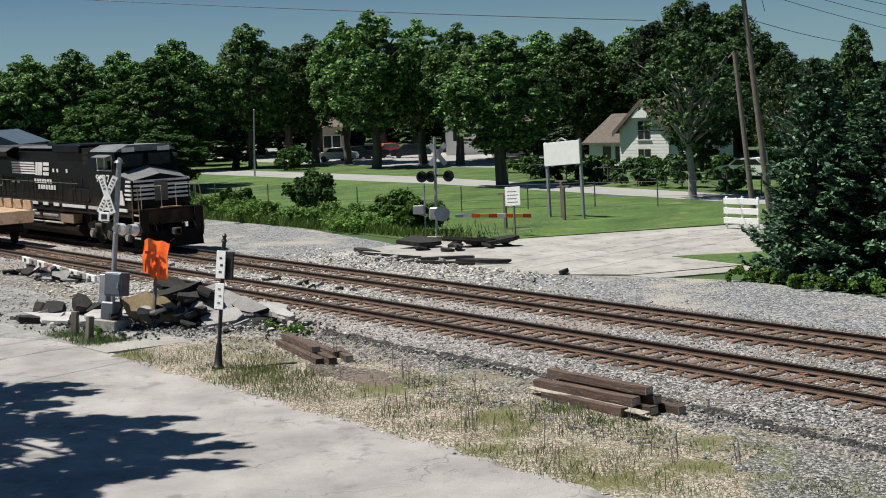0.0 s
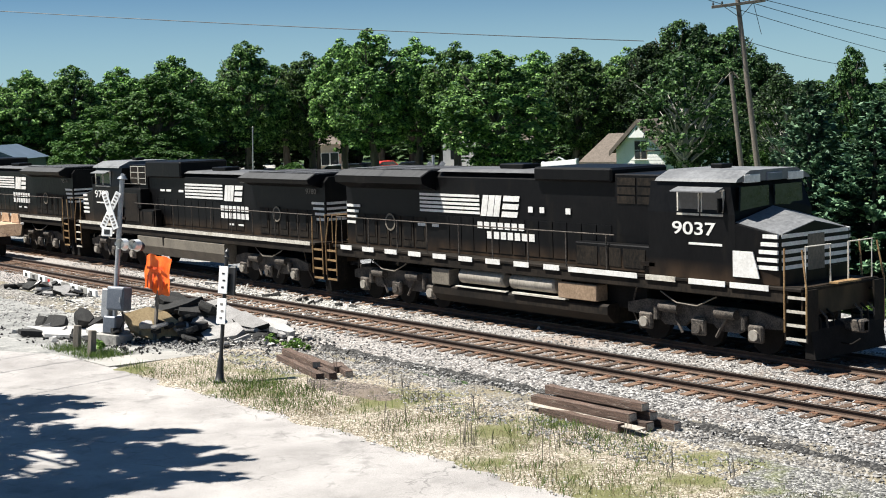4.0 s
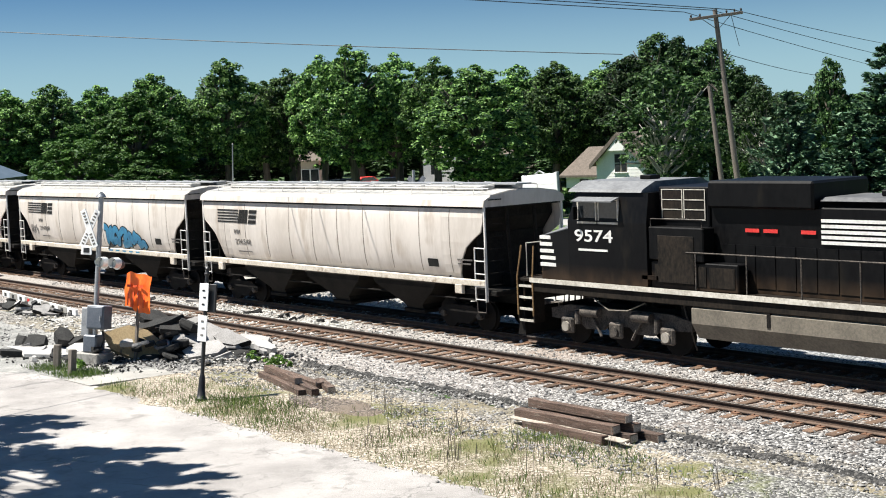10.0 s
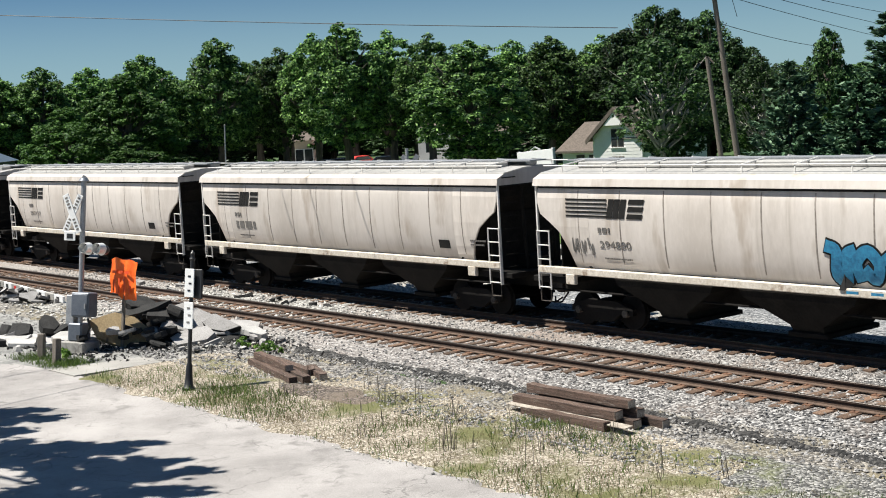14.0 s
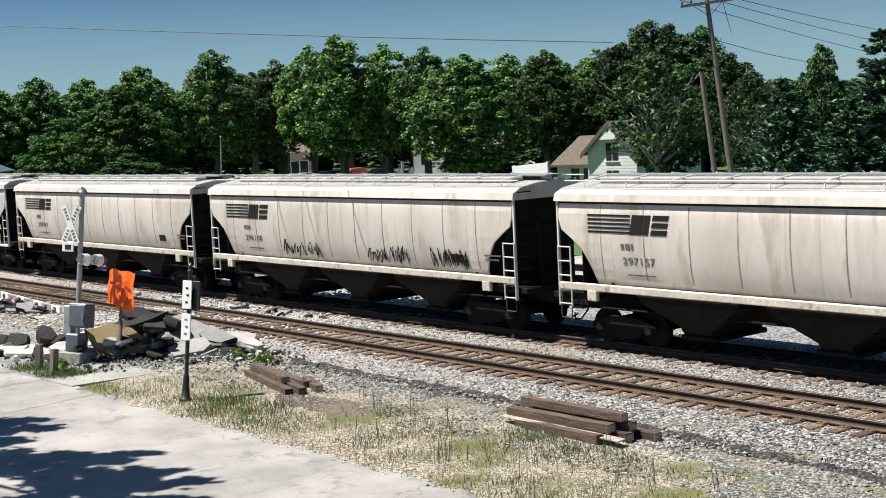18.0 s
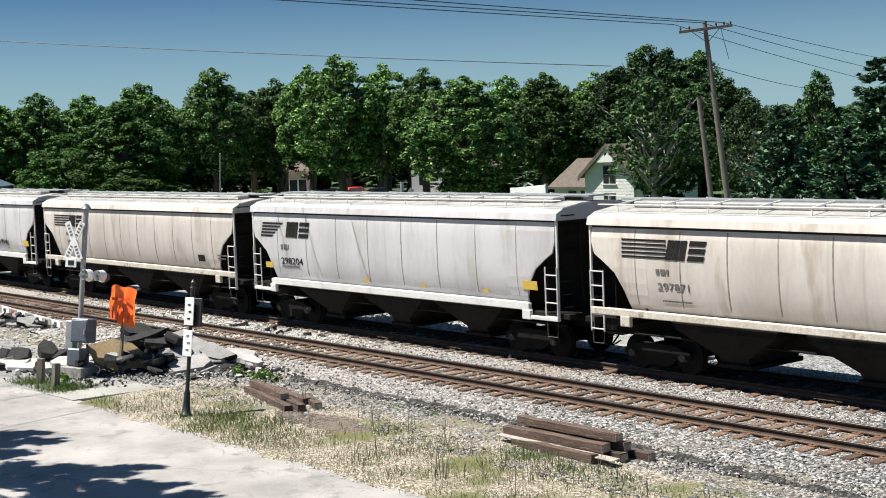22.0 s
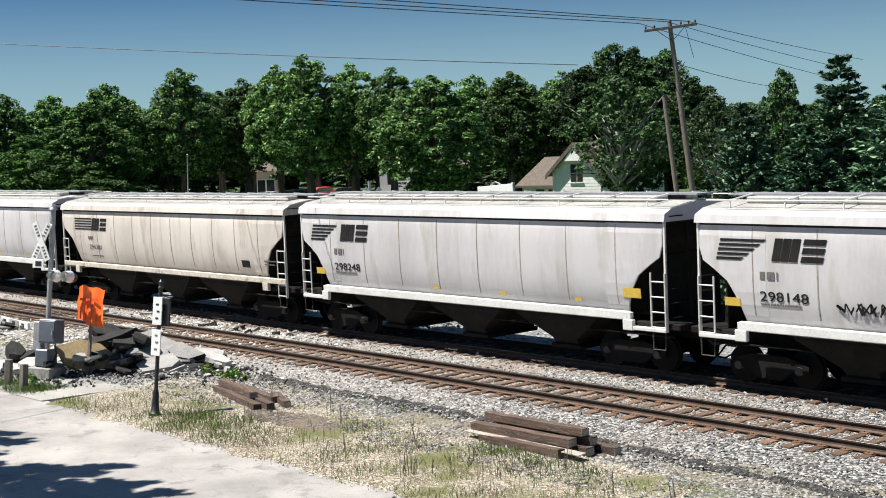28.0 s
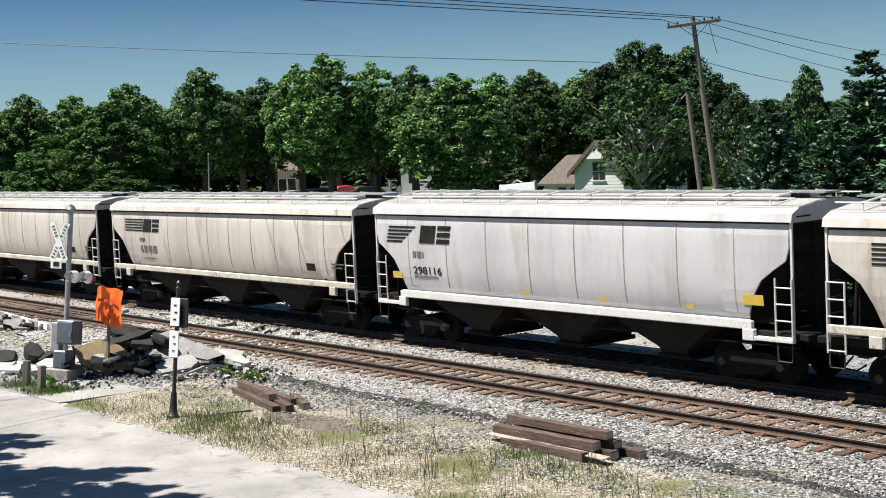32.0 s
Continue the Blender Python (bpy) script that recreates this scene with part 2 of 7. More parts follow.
def crack(m, scale, width, dark, seed=0.0):
    """Adds a wandering net of thin cracks to a surface."""
    t = m.node_tree
    n, ln = t.nodes, t.links.new
    b = n["Principled BSDF"]
    src = b.inputs["Base Color"].links[0].from_socket
    tc = n.new("ShaderNodeTexCoord")
    wob = n.new("ShaderNodeTexNoise")
    wob.inputs["Scale"].default_value, wob.inputs["Detail"].default_value = scale * 3.0, 5.0
    ln(tc.outputs["Object"], wob.inputs["Vector"])
    add = n.new("ShaderNodeVectorMath")
    add.operation = "MULTIPLY_ADD"
    add.inputs[1].default_value = (0.9 / scale * 0.5,) * 3
    ln(wob.outputs["Color"], add.inputs[0])
    ln(tc.outputs["Object"], add.inputs[2])
    v = n.new("ShaderNodeTexVoronoi")
    v.feature = "DISTANCE_TO_EDGE"
    v.inputs["Scale"].default_value = scale
    ln(add.outputs[0], v.inputs["Vector"])
    mr = n.new("ShaderNodeMapRange")
    mr.inputs[1].default_value, mr.inputs[2].default_value = width * scale * 0.4, width * scale
    mr.inputs[3].default_value, mr.inputs[4].default_value = 0.45, 0.0
    ln(v.outputs["Distance"], mr.inputs[0])
    gap = n.new("ShaderNodeTexNoise")
    gap.inputs["Scale"].default_value = scale * 1.3
    ln(tc.outputs["Object"], gap.inputs["Vector"])
    g2 = n.new("ShaderNodeMapRange")
    g2.inputs[1].default_value, g2.inputs[2].default_value = 0.50, 0.62
    ln(gap.outputs["Fac"], g2.inputs[0])
    mu = n.new("ShaderNodeMath")
    mu.operation = "MULTIPLY"
    ln(mr.outputs[0], mu.inputs[0])
    ln(g2.outputs[0], mu.inputs[1])
    mx = n.new("ShaderNodeMix")
    mx.data_type = "RGBA"
    ln(mu.outputs[0], mx.inputs[0])
    ln(src, mx.inputs[6])
    mx.inputs[7].default_value = (*dark, 1)
    ln(mx.outputs[2], b.inputs["Base Color"])


crack(ASPHALT, 0.42, 0.022, (0.05, 0.048, 0.045))
crack(ASPHALT, 1.7, 0.010, (0.09, 0.086, 0.08))
CONCRETE = mat("pale_concrete", (0.25, 0.24, 0.222), (0.37, 0.355, 0.33), 0.7, 0.9, 0, 0.25, 30, c3=(0.19, 0.182, 0.17), big=0.6)
crack(CONCRETE, 0.35, 0.05, (0.06, 0.056, 0.05), 2.0)
crack(CONCRETE, 0.9, 0.025, (0.08, 0.075, 0.068))
APPROACH = mat("dusty_broken_pavement", (0.13, 0.13, 0.125), (0.30, 0.295, 0.28), 0.9, 0.92, 0, 0.8, 16, c3=(0.34, 0.33, 0.31), big=0.45)
crack(APPROACH, 0.9, 0.04, (0.06, 0.058, 0.052))
STREET = mat("street_asphalt", (0.24, 0.235, 0.228), (0.32, 0.312, 0.30), 0.4, 0.9, 0, 0.2, 20)
GREYEARTH = stone_mat("dark_gravelly_earth", (0.028, 0.028, 0.028), (0.12, 0.117, 0.110), (0.36, 0.35, 0.33), 20.0, 0.9, (0.135, 0.145, 0.065), 0.6, (0.53, 0.66))
EARTH = stone_mat("gravelly_earth", (0.040, 0.037, 0.034), (0.150, 0.138, 0.124), (0.40, 0.375, 0.345), 19.0, 0.9, (0.20, 0.17, 0.11), 0.35, (0.46, 0.66))
DRY = stone_mat("dry_grass_ground", (0.10, 0.082, 0.054), (0.265, 0.223, 0.168), (0.48, 0.43, 0.355), 26.0, 0.7, (0.125, 0.125, 0.045), 0.45, (0.50, 0.62))
BROWNGROUND = stone_mat("dark_brown_ground", (0.035, 0.027, 0.022), (0.095, 0.074, 0.060), (0.26, 0.215, 0.18), 22.0, 0.9, (0.17, 0.135, 0.105), 0.8, (0.50, 0.66))
BALLAST = stone_mat("ballast_stone", (0.022, 0.022, 0.024), (0.125, 0.121, 0.119), (0.46, 0.445, 0.43), 18.0, 1.0, (0.19, 0.135, 0.10), 0.22, (0.52, 0.72))
dusty(BALLAST, -36, -17, (0.40, 0.355, 0.325), 0.5)
rail_rust(BALLAST, (0.0, 3.94), (0.20, 0.115, 0.070), 0.62)
PALESTONE = stone_mat("pale_crushed_stone", (0.10, 0.096, 0.09), (0.26, 0.25, 0.235), (0.50, 0.485, 0.455), 12.0, 1.0, (0.25, 0.22, 0.18), 0.5, (0.52, 0.7))
GREYGRAVEL = stone_mat("grey_gravel", (0.055, 0.058, 0.063), (0.165, 0.170, 0.178), (0.36, 0.36, 0.36), 15.0, 0.9, (0.33, 0.305, 0.265), 0.3, (0.50, 0.62))
CINDER = stone_mat("dark_cinders", (0.008, 0.008, 0.008), (0.022, 0.021, 0.020), (0.085, 0.080, 0.075), 18.0, 1.0)
LAWN = mat("mown_lawn", (0.010, 0.036, 0.005), (0.092, 0.160, 0.026), 0.35, 0.9, 0, 1.0, 9, c3=(0.12, 0.155, 0.05), big=0.4, stretch=(1, 0.5, 1), edge=(0.38, 0.60))
FIELD = mat("far_grass", (0.03, 0.065, 0.012), (0.05, 0.09, 0.02), 0.05, 0.95, 0, 0.3, 2)
STONE = mat("loose_stone", (0.10, 0.097, 0.095), (0.32, 0.308, 0.298), 3, 0.9, 0, 0.3, 30, island=0.75)
PSTONE = mat("loose_pale_stone", (0.30, 0.288, 0.27), (0.54, 0.52, 0.485), 3, 0.9, 0, 0.3, 30, island=0.45)
RAILTOP = mat("rolled_steel_head", (0.10, 0.085, 0.075), (0.20, 0.18, 0.165), 3, 0.4, 0.8, 0.05, 40)
# rail rust in two tones: shaded web dark, sunlit foot tan
RUSTSHADE = mat("rusted_rail_steel_shaded", (0.016, 0.011, 0.009), (0.052, 0.029, 0.020), 4, 0.85, 0.1, 0.2, 50)
LITRAILFOOT = mat("rusty_rail_foot_lit", (0.060, 0.038, 0.027), (0.135, 0.090, 0.066), 4, 0.9, 0.1, 0.3, 40)
RUSTPLATE = mat("rusty_tie_plate", (0.10, 0.050, 0.029), (0.215, 0.112, 0.066), 5, 0.9, 0.1, 0.3, 40)
TIE = mat("weathered_tie", (0.062, 0.038, 0.025), (0.185, 0.115, 0.075), 4, 0.95, 0, 0.6, 25, stretch=(6, 0.6, 6), rnd=0.5)
TIMBER = mat("old_timber", (0.030, 0.019, 0.014), (0.150, 0.096, 0.073), 3, 0.92, 0, 0.7, 25, stretch=(0.5, 8, 8), rnd=0.3, c3=(0.20, 0.165, 0.14))
TIMBEREND = mat("cut_timber_end", (0.20, 0.17, 0.14), (0.45, 0.40, 0.34), 6, 0.9, 0, 0.4, 30)
TAR = mat("broken_tarmac", (0.006, 0.006, 0.006), (0.026, 0.025, 0.024), 4, 0.9, 0, 0.8, 25, rnd=0.4)
SLAB = mat("asphalt_slab_face", (0.18, 0.172, 0.167), (0.32, 0.307, 0.30), 2, 0.9, 0, 0.5, 30, rnd=0.3)
PALESLAB = mat("dusty_white_slab_face", (0.30, 0.292, 0.28), (0.48, 0.465, 0.45), 2, 0.9, 0, 0.4, 24, rnd=0.15)
TANSLAB = mat("sandy_slab_face", (0.23, 0.165, 0.085), (0.36, 0.27, 0.15), 2, 0.9, 0, 0.4, 22, c3=(0.10, 0.08, 0.06))
GALV = mat("galvanized_steel", (0.26, 0.265, 0.275), (0.40, 0.405, 0.415), 4, 0.5, 0.5, 0.05, 30)
BOXGREY = mat("grey_enamel_box", (0.085, 0.10, 0.125), (0.14, 0.155, 0.185), 3, 0.5, 0.2, 0.05, 30)
WHITE = mat("white_sign_paint", (0.70, 0.70, 0.69), (0.82, 0.82, 0.81), 3, 0.6, 0, 0.05, 25)
BLACK = mat("black_paint", (0.010, 0.010, 0.011), (0.022, 0.022, 0.023), 3, 0.45, 0, 0.05, 25)
ORANGE = mat("orange_sign_vinyl", (0.85, 0.11, 0.008), (0.95, 0.17, 0.015), 3, 0.55, 0, 0.1, 10)
DEEPORANGE = mat("faded_sign_lettering", (0.60, 0.06, 0.008), (0.75, 0.09, 0.012), 3, 0.6, 0, 0.1, 10)
RED = mat("red_paint", (0.50, 0.02, 0.02), (0.62, 0.04, 0.03), 3, 0.5, 0, 0.05, 25)
LENS = mat("pale_lamp_hood", (0.62, 0.62, 0.60), (0.80, 0.80, 0.78), 5, 0.35, 0.2, 0.0, 25)
POLEWOOD = mat("weathered_pole_wood", (0.10, 0.082, 0.068), (0.20, 0.172, 0.148), 3, 0.9, 0, 0.4, 25, stretch=(8, 8, 0.5))
GREYWOOD = mat("bleached_post_wood", (0.10, 0.085, 0.07), (0.22, 0.19, 0.16), 3, 0.9, 0, 0.4, 25, stretch=(8, 8, 0.6))
BARK = mat("tree_bark", (0.055, 0.045, 0.036), (0.14, 0.12, 0.10), 2, 0.95, 0, 0.6, 12, stretch=(3, 3, 0.6))
PALEBARK = mat("pale_bark", (0.20, 0.19, 0.17), (0.38, 0.36, 0.33), 2, 0.95, 0, 0.5, 10, stretch=(3, 3, 0.6))
LEAF = leaf_mat("broad_leaves", (0.012, 0.046, 0.011), (0.25, 0.42, 0.115), trans=0.18)
LEAFDARK = leaf_mat("dark_leaves", (0.008, 0.028, 0.009), (0.105, 0.195, 0.058), trans=0.18)
LEAFLIGHT = leaf_mat("light_leaves", (0.022, 0.068, 0.011), (0.105, 0.205, 0.040), 0.25)
NEEDLE = leaf_mat("spruce_needles", (0.010, 0.032, 0.016), (0.085, 0.155, 0.078), 0.25, 0.1)
# lighter needle green that paints light onto the bough ends
LITNEEDLE = leaf_mat("lit_needle_tips", (0.055, 0.122, 0.068), (0.21, 0.335, 0.19), 0.25, 0.1)
WEED = leaf_mat("weed_leaves", (0.06, 0.13, 0.02), (0.16, 0.26, 0.05), 0.3)
STRAW = leaf_mat("dry_grass_blades", (0.17, 0.14, 0.075), (0.36, 0.305, 0.19), 0.3, 0.2)
GREENBLADE = leaf_mat("green_grass_blades", (0.05, 0.105, 0.018), (0.17, 0.235, 0.055), 0.3, 0.2)
HOUSEWHITE = mat("white_clapboard", (0.72, 0.71, 0.69), (0.82, 0.81, 0.79), 1, 0.7, 0, 0.1, 12)
SHINGLE = mat("brown_shingles", (0.085, 0.068, 0.055), (0.15, 0.122, 0.102), 2, 0.95, 0, 0.5, 8)
GLASS = mat("dark_window_glass", (0.015, 0.018, 0.02), (0.03, 0.035, 0.04), 2, 0.12, 0, 0.0, 6)
BLUEROOF = mat("blue_grey_metal_roof", (0.060, 0.090, 0.125), (0.095, 0.130, 0.175), 1, 0.6, 0.2, 0.05, 6)
BEIGE = mat("beige_siding", (0.52, 0.43, 0.33), (0.62, 0.52, 0.40), 1, 0.8, 0, 0.1, 10)
WIRE = mat("black_wire", (0.006, 0.007, 0.010), (0.012, 0.013, 0.017), 3, 0.6, 0, 0, 20)
FENCE = mat("weathered_fence_steel", (0.09, 0.09, 0.08), (0.18, 0.18, 0.17), 3, 0.7, 0.3, 0.1, 20)
LOCO = mat("sooty_black_engine_paint", (0.0025, 0.0025, 0.003), (0.0055, 0.0055, 0.006), 0.8, 0.45, 0, 0.06, 12, c3=(0.009, 0.008, 0.007), stretch=(1, 1, 0.35), spec=0.12)
road_dust(LOCO, 1.80, 2.32, (0.095, 0.060, 0.036), 0.55)
LOCODUST = mat("dusty_black_lower_paint", (0.005, 0.0045, 0.004), (0.026, 0.020, 0.015), 1.2, 0.75, 0, 0.1, 14, stretch=(1, 1, 0.5), spec=0.15)
LOCOROOF = mat("faded_grey_black_roof", (0.05, 0.05, 0.053), (0.10, 0.10, 0.104), 1.2, 0.6, 0, 0.1, 10)
RADROOF = mat("sooty_radiator_roof", (0.010, 0.010, 0.011), (0.034, 0.034, 0.036), 1.6, 0.7, 0, 0.15, 14, stretch=(3, 0.4, 1))
CABROOF = mat("grey_cab_roof", (0.085, 0.087, 0.092), (0.165, 0.168, 0.175), 1.2, 0.6, 0, 0.1, 10)
RESERVOIR = mat("grey_reservoir_paint", (0.20, 0.18, 0.15), (0.34, 0.31, 0.27), 1.4, 0.7, 0, 0.1, 14, stretch=(1, 1, 0.5))
BATTBOX = mat("tan_dust_on_box", (0.17, 0.115, 0.07), (0.30, 0.21, 0.14), 1.4, 0.85, 0, 0.15, 14)
LOCOWHITE = mat("chalky_white_lettering", (0.55, 0.54, 0.52), (0.74, 0.73, 0.71), 2, 0.6, 0, 0.05, 14)
SILLWHITE = mat("soiled_white_stripe", (0.34, 0.31, 0.26), (0.60, 0.57, 0.51), 1.6, 0.7, 0, 0.05, 12)
TANK = mat("dusty_grey_tank", (0.10, 0.088, 0.070), (0.19, 0.165, 0.13), 1.4, 0.8, 0, 0.15, 14)
GEAR = mat("dusty_running_gear", (0.018, 0.016, 0.014), (0.155, 0.128, 0.106), 3.5, 0.85, 0.1, 0.4, 22, edge=(0.42, 0.66))
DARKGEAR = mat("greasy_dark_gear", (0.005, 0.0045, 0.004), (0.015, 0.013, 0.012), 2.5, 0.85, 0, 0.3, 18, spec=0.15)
YELLOW = mat("rust_stained_step_paint", (0.13, 0.070, 0.030), (0.34, 0.22, 0.095), 4, 0.7, 0, 0.1, 18)
HOPA = mat("beige_grey_car_paint", (0.47, 0.423, 0.380), (0.595, 0.546, 0.502), 0.5, 0.62, 0, 0.05, 9, c3=(0.41, 0.355, 0.305), big=0.7, stretch=(1, 1, 0.3), rnd=0.10)
streaks(HOPA, (0.29, 0.245, 0.20), 0.42, 1.3)
HOPB = mat("light_grey_car_paint", (0.45, 0.435, 0.445), (0.56, 0.545, 0.555), 0.5, 0.6, 0, 0.05, 9, c3=(0.44, 0.42, 0.40), big=0.7, stretch=(1, 1, 0.3), rnd=0.06)
streaks(HOPB, (0.32, 0.305, 0.295), 0.36, 1.1)
ROOFA = mat("grey_car_roof", (0.24, 0.235, 0.225), (0.36, 0.35, 0.335), 0.8, 0.65, 0, 0.1, 9)
SEAM = mat("rust_streaked_seam", (0.17, 0.145, 0.125), (0.40, 0.355, 0.315), 1.5, 0.75, 0, 0.1, 20, stretch=(1, 1, 0.3))
CARSILL = mat("cream_sill_paint", (0.44, 0.385, 0.31), (0.66, 0.61, 0.535), 1.2, 0.65, 0, 0.05, 14, c3=(0.27, 0.20, 0.145))
CARSILLB = mat("white_sill_paint", (0.58, 0.57, 0.55), (0.72, 0.71, 0.69), 1.2, 0.6, 0, 0.05, 14)
# black for stencils, and for the shade painted under the hopper eaves
LOGOSHADEBLK = mat("black_stencil_and_eave_shade", (0.006, 0.006, 0.006), (0.020, 0.019, 0.018), 3, 0.7, 0, 0.0, 25, spec=0.2)
GREYTEXT = mat("faded_stencil_paint", (0.085, 0.078, 0.072), (0.19, 0.178, 0.165), 3, 0.7, 0, 0.0, 25)
# near black for the chutes; on the car ends it also paints their shade
UNDER = mat("black_chute_and_end_shade", (0.007, 0.0065, 0.006), (0.019, 0.017, 0.015), 2, 0.85, 0, 0.2, 14, spec=0.15)
CARWHITE = mat("white_ladder_paint", (0.55, 0.53, 0.50), (0.70, 0.68, 0.65), 3, 0.6, 0, 0.05, 20)
BLUE = mat("blue_spray_paint", (0.015, 0.12, 0.24), (0.03, 0.22, 0.38), 2.5, 0.5, 0, 0.0, 10)
AMBER = mat("amber_reflector_patch", (0.62, 0.40, 0.05), (0.72, 0.52, 0.10), 4, 0.5, 0, 0.0, 20)
MACHTAN = mat("tan_machine_paint", (0.30, 0.19, 0.11), (0.50, 0.345, 0.23), 2, 0.7, 0, 0.2, 12, c3=(0.16, 0.10, 0.07))
CARBLUE = mat("dark_car_paint", (0.02, 0.03, 0.05), (0.03, 0.04, 0.07), 2, 0.25, 0.2, 0, 10)


# ---- mesh tools ----
class G:
    """Gathers corners and faces of one mesh."""

    def __init__(self):
        self.v, self.f = [], []

    def add(self, vs, fs):
        o = len(self.v)
        self.v += [tuple(p) for p in vs]
        self.f += [tuple(i + o for i in q) for q in fs]
        return self

    def box(self, x0, x1, y0, y1, z0, z1, c=0.0, m=None):
        if c <= 0:
            vs = [(x, y, z) for x in (x0, x1) for y in (y0, y1) for z in (z0, z1)]
            fs = [(0, 1, 3, 2), (4, 6, 7, 5), (0, 4, 5, 1), (2, 3, 7, 6), (0, 2, 6, 4), (1, 5, 7, 3)]
        else:
            vs, X, Y, Z = [], (x0, x1), (y0, y1), (z0, z1)
            idx = {}
            for i in (0, 1):
                for j in (0, 1):
                    for k in (0, 1):
                        dx, dy, dz = (c if i == 0 else -c), (c if j == 0 else -c), (c if k == 0 else -c)
                        idx[i, j, k] = len(vs)
                        vs += [(X[i], Y[j] + dy, Z[k] + dz), (X[i] + dx, Y[j], Z[k] + dz), (X[i] + dx, Y[j] + dy, Z[k])]
            q = lambda i, j, k, a: idx[i, j, k] + a
            fs = []
            for i in (0, 1):
                fs += [(q(i, 0, 0, 0), q(i, 1, 0, 0), q(i, 1, 1, 0), q(i, 0, 1, 0)), (q(0, i, 0, 1), q(1, i, 0, 1), q(1, i, 1, 1), q(0, i, 1, 1)), (q(0, 0, i, 2), q(1, 0, i, 2), q(1, 1, i, 2), q(0, 1, i, 2))]
                for j in (0, 1):
                    fs += [(q(i, j, 0, 0), q(i, j, 1, 0), q(i, j, 1, 1), q(i, j, 0, 1)), (q(i, 0, j, 0), q(i, 1, j, 0), q(i, 1, j, 2), q(i, 0, j, 2)), (q(0, i, j, 1), q(1, i, j, 1), q(1, i, j, 2), q(0, i, j, 2))]
                    for k in (0, 1):
                        fs.append((q(i, j, k, 0), q(i, j, k, 1), q(i, j, k, 2)))
        if m is not None:
            vs = [m @ Vector(p) for p in vs]
        return self.add(vs, fs)

    def prism(self, poly, axis, a, b):
        """Polygon drawn across an axis and drawn out along it from a to b."""
        n = len(poly)
        put = {"x": lambda p, t: (t, p[0], p[1]), "y": lambda p, t: (p[0], t, p[1]), "z": lambda p, t: (p[0], p[1], t)}[axis]
        vs = [put(p, a) for p in poly] + [put(p, b) for p in poly]
        fs = [tuple(range(n))[::-1], tuple(range(n, 2 * n))] + [(i, (i + 1) % n, n + (i + 1) % n, n + i) for i in range(n)]
        return self.add(vs, fs)

    def tube(self, pts, r, n=8, caps=True):
        """A round bar along points; r is one radius or one for each point."""
        pts = [Vector(p) for p in pts]
        rs = r if isinstance(r, (list, tuple)) else [r] * len(pts)
        vs, fs = [], []
        for i, p in enumerate(pts):
            d = (pts[min(i + 1, len(pts) - 1)] - pts[max(i - 1, 0)]).normalized()
            s = d.cross(Vector((0, 0, 1)) if abs(d.z) < 0.9 else Vector((1, 0, 0))).normalized()
            u = s.cross(d)
            for k in range(n):
                a = 2 * math.pi * k / n
                vs.append(p + (s * math.cos(a) + u * math.sin(a)) * rs[i])
        for i in range(len(pts) - 1):
            for k in range(n):
                a, b = i * n + k, i * n + (k + 1) % n
                fs.append((a, b, b + n, a + n))
        if caps:
            fs += [tuple(range(n))[::-1], tuple(range((len(pts) - 1) * n, len(pts) * n))]
        return self.add(vs, fs)

    def loft(self, loops, caps=True):
        n = len(loops[0])
        vs = [p for l in loops for p in l]
        fs = []
        for i in range(len(loops) - 1):
            for k in range(n):
                a, b = i * n + k, i * n + (k + 1) % n
                fs.append((a, b, b + n, a + n))
        if caps:
            fs += [tuple(range(n))[::-1], tuple(range((len(loops) - 1) * n, len(loops) * n))]
        return self.add(vs, fs)

    def lump(self, c, r, seed, squash=(1, 1, 1), rough=0.25, m=None):
        """An uneven broken lump."""
        rng = random.Random(seed)
        t = (1 + 5 ** 0.5) / 2
        base = [(-1, t, 0), (1, t, 0), (-1, -t, 0), (1, -t, 0), (0, -1, t), (0, 1, t), (0, -1, -t), (0, 1, -t), (t, 0, -1), (t, 0, 1), (-t, 0, -1), (-t, 0, 1)]
        fs = [(0, 11, 5), (0, 5, 1), (0, 1, 7), (0, 7, 10), (0, 10, 11), (1, 5, 9), (5, 11, 4), (11, 10, 2), (10, 7, 6), (7, 1, 8), (3, 9, 4), (3, 4, 2), (3, 2, 6), (3, 6, 8), (3, 8, 9), (4, 9, 5), (2, 4, 11), (6, 2, 10), (8, 6, 7), (9, 8, 1)]
        vs = []
        for p in base:
            q = Vector(p).normalized() * r * (1 + rng.uniform(-rough, rough))
            q = Vector((q.x * squash[0], q.y * squash[1], q.z * squash[2]))
            vs.append((m @ q if m is not None else q) + Vector(c))
        return self.add(vs, fs)


def mesh(name, g, material, smooth=None, fix=True):
    me = bpy.data.meshes.new(name)
    me.from_pydata(g.v, [], g.f)
    if fix:
        bm = bmesh.new()
        bm.from_mesh(me)
        bmesh.ops.recalc_face_normals(bm, faces=bm.faces)
        bm.to_mesh(me)
        bm.free()
    if smooth:
        me.shade_smooth()
        me.set_sharp_from_angle(angle=radians(smooth))
    if material:
        me.materials.append(material)
    return me


def part(name, g, material, parent=None, label="", smooth=None, fix=True, kind=""):
    """One mesh object under a thing or a part."""
    me = g if isinstance(g, bpy.types.Mesh) else mesh(name, g, material, smooth, fix)
    ob = new(name, me)
    if parent is not None:
        ob.parent = parent
    return tagged(ob, label, kind=kind)


def thing(name, label, category, at=None, group="", kind=""):
    ob = new(name)
    ob.empty_display_size = 0.2
    if at is not None:
        ob.matrix_basis = at if isinstance(at, Matrix) else pose(*at)
    return tagged(ob, label, category, group, kind)


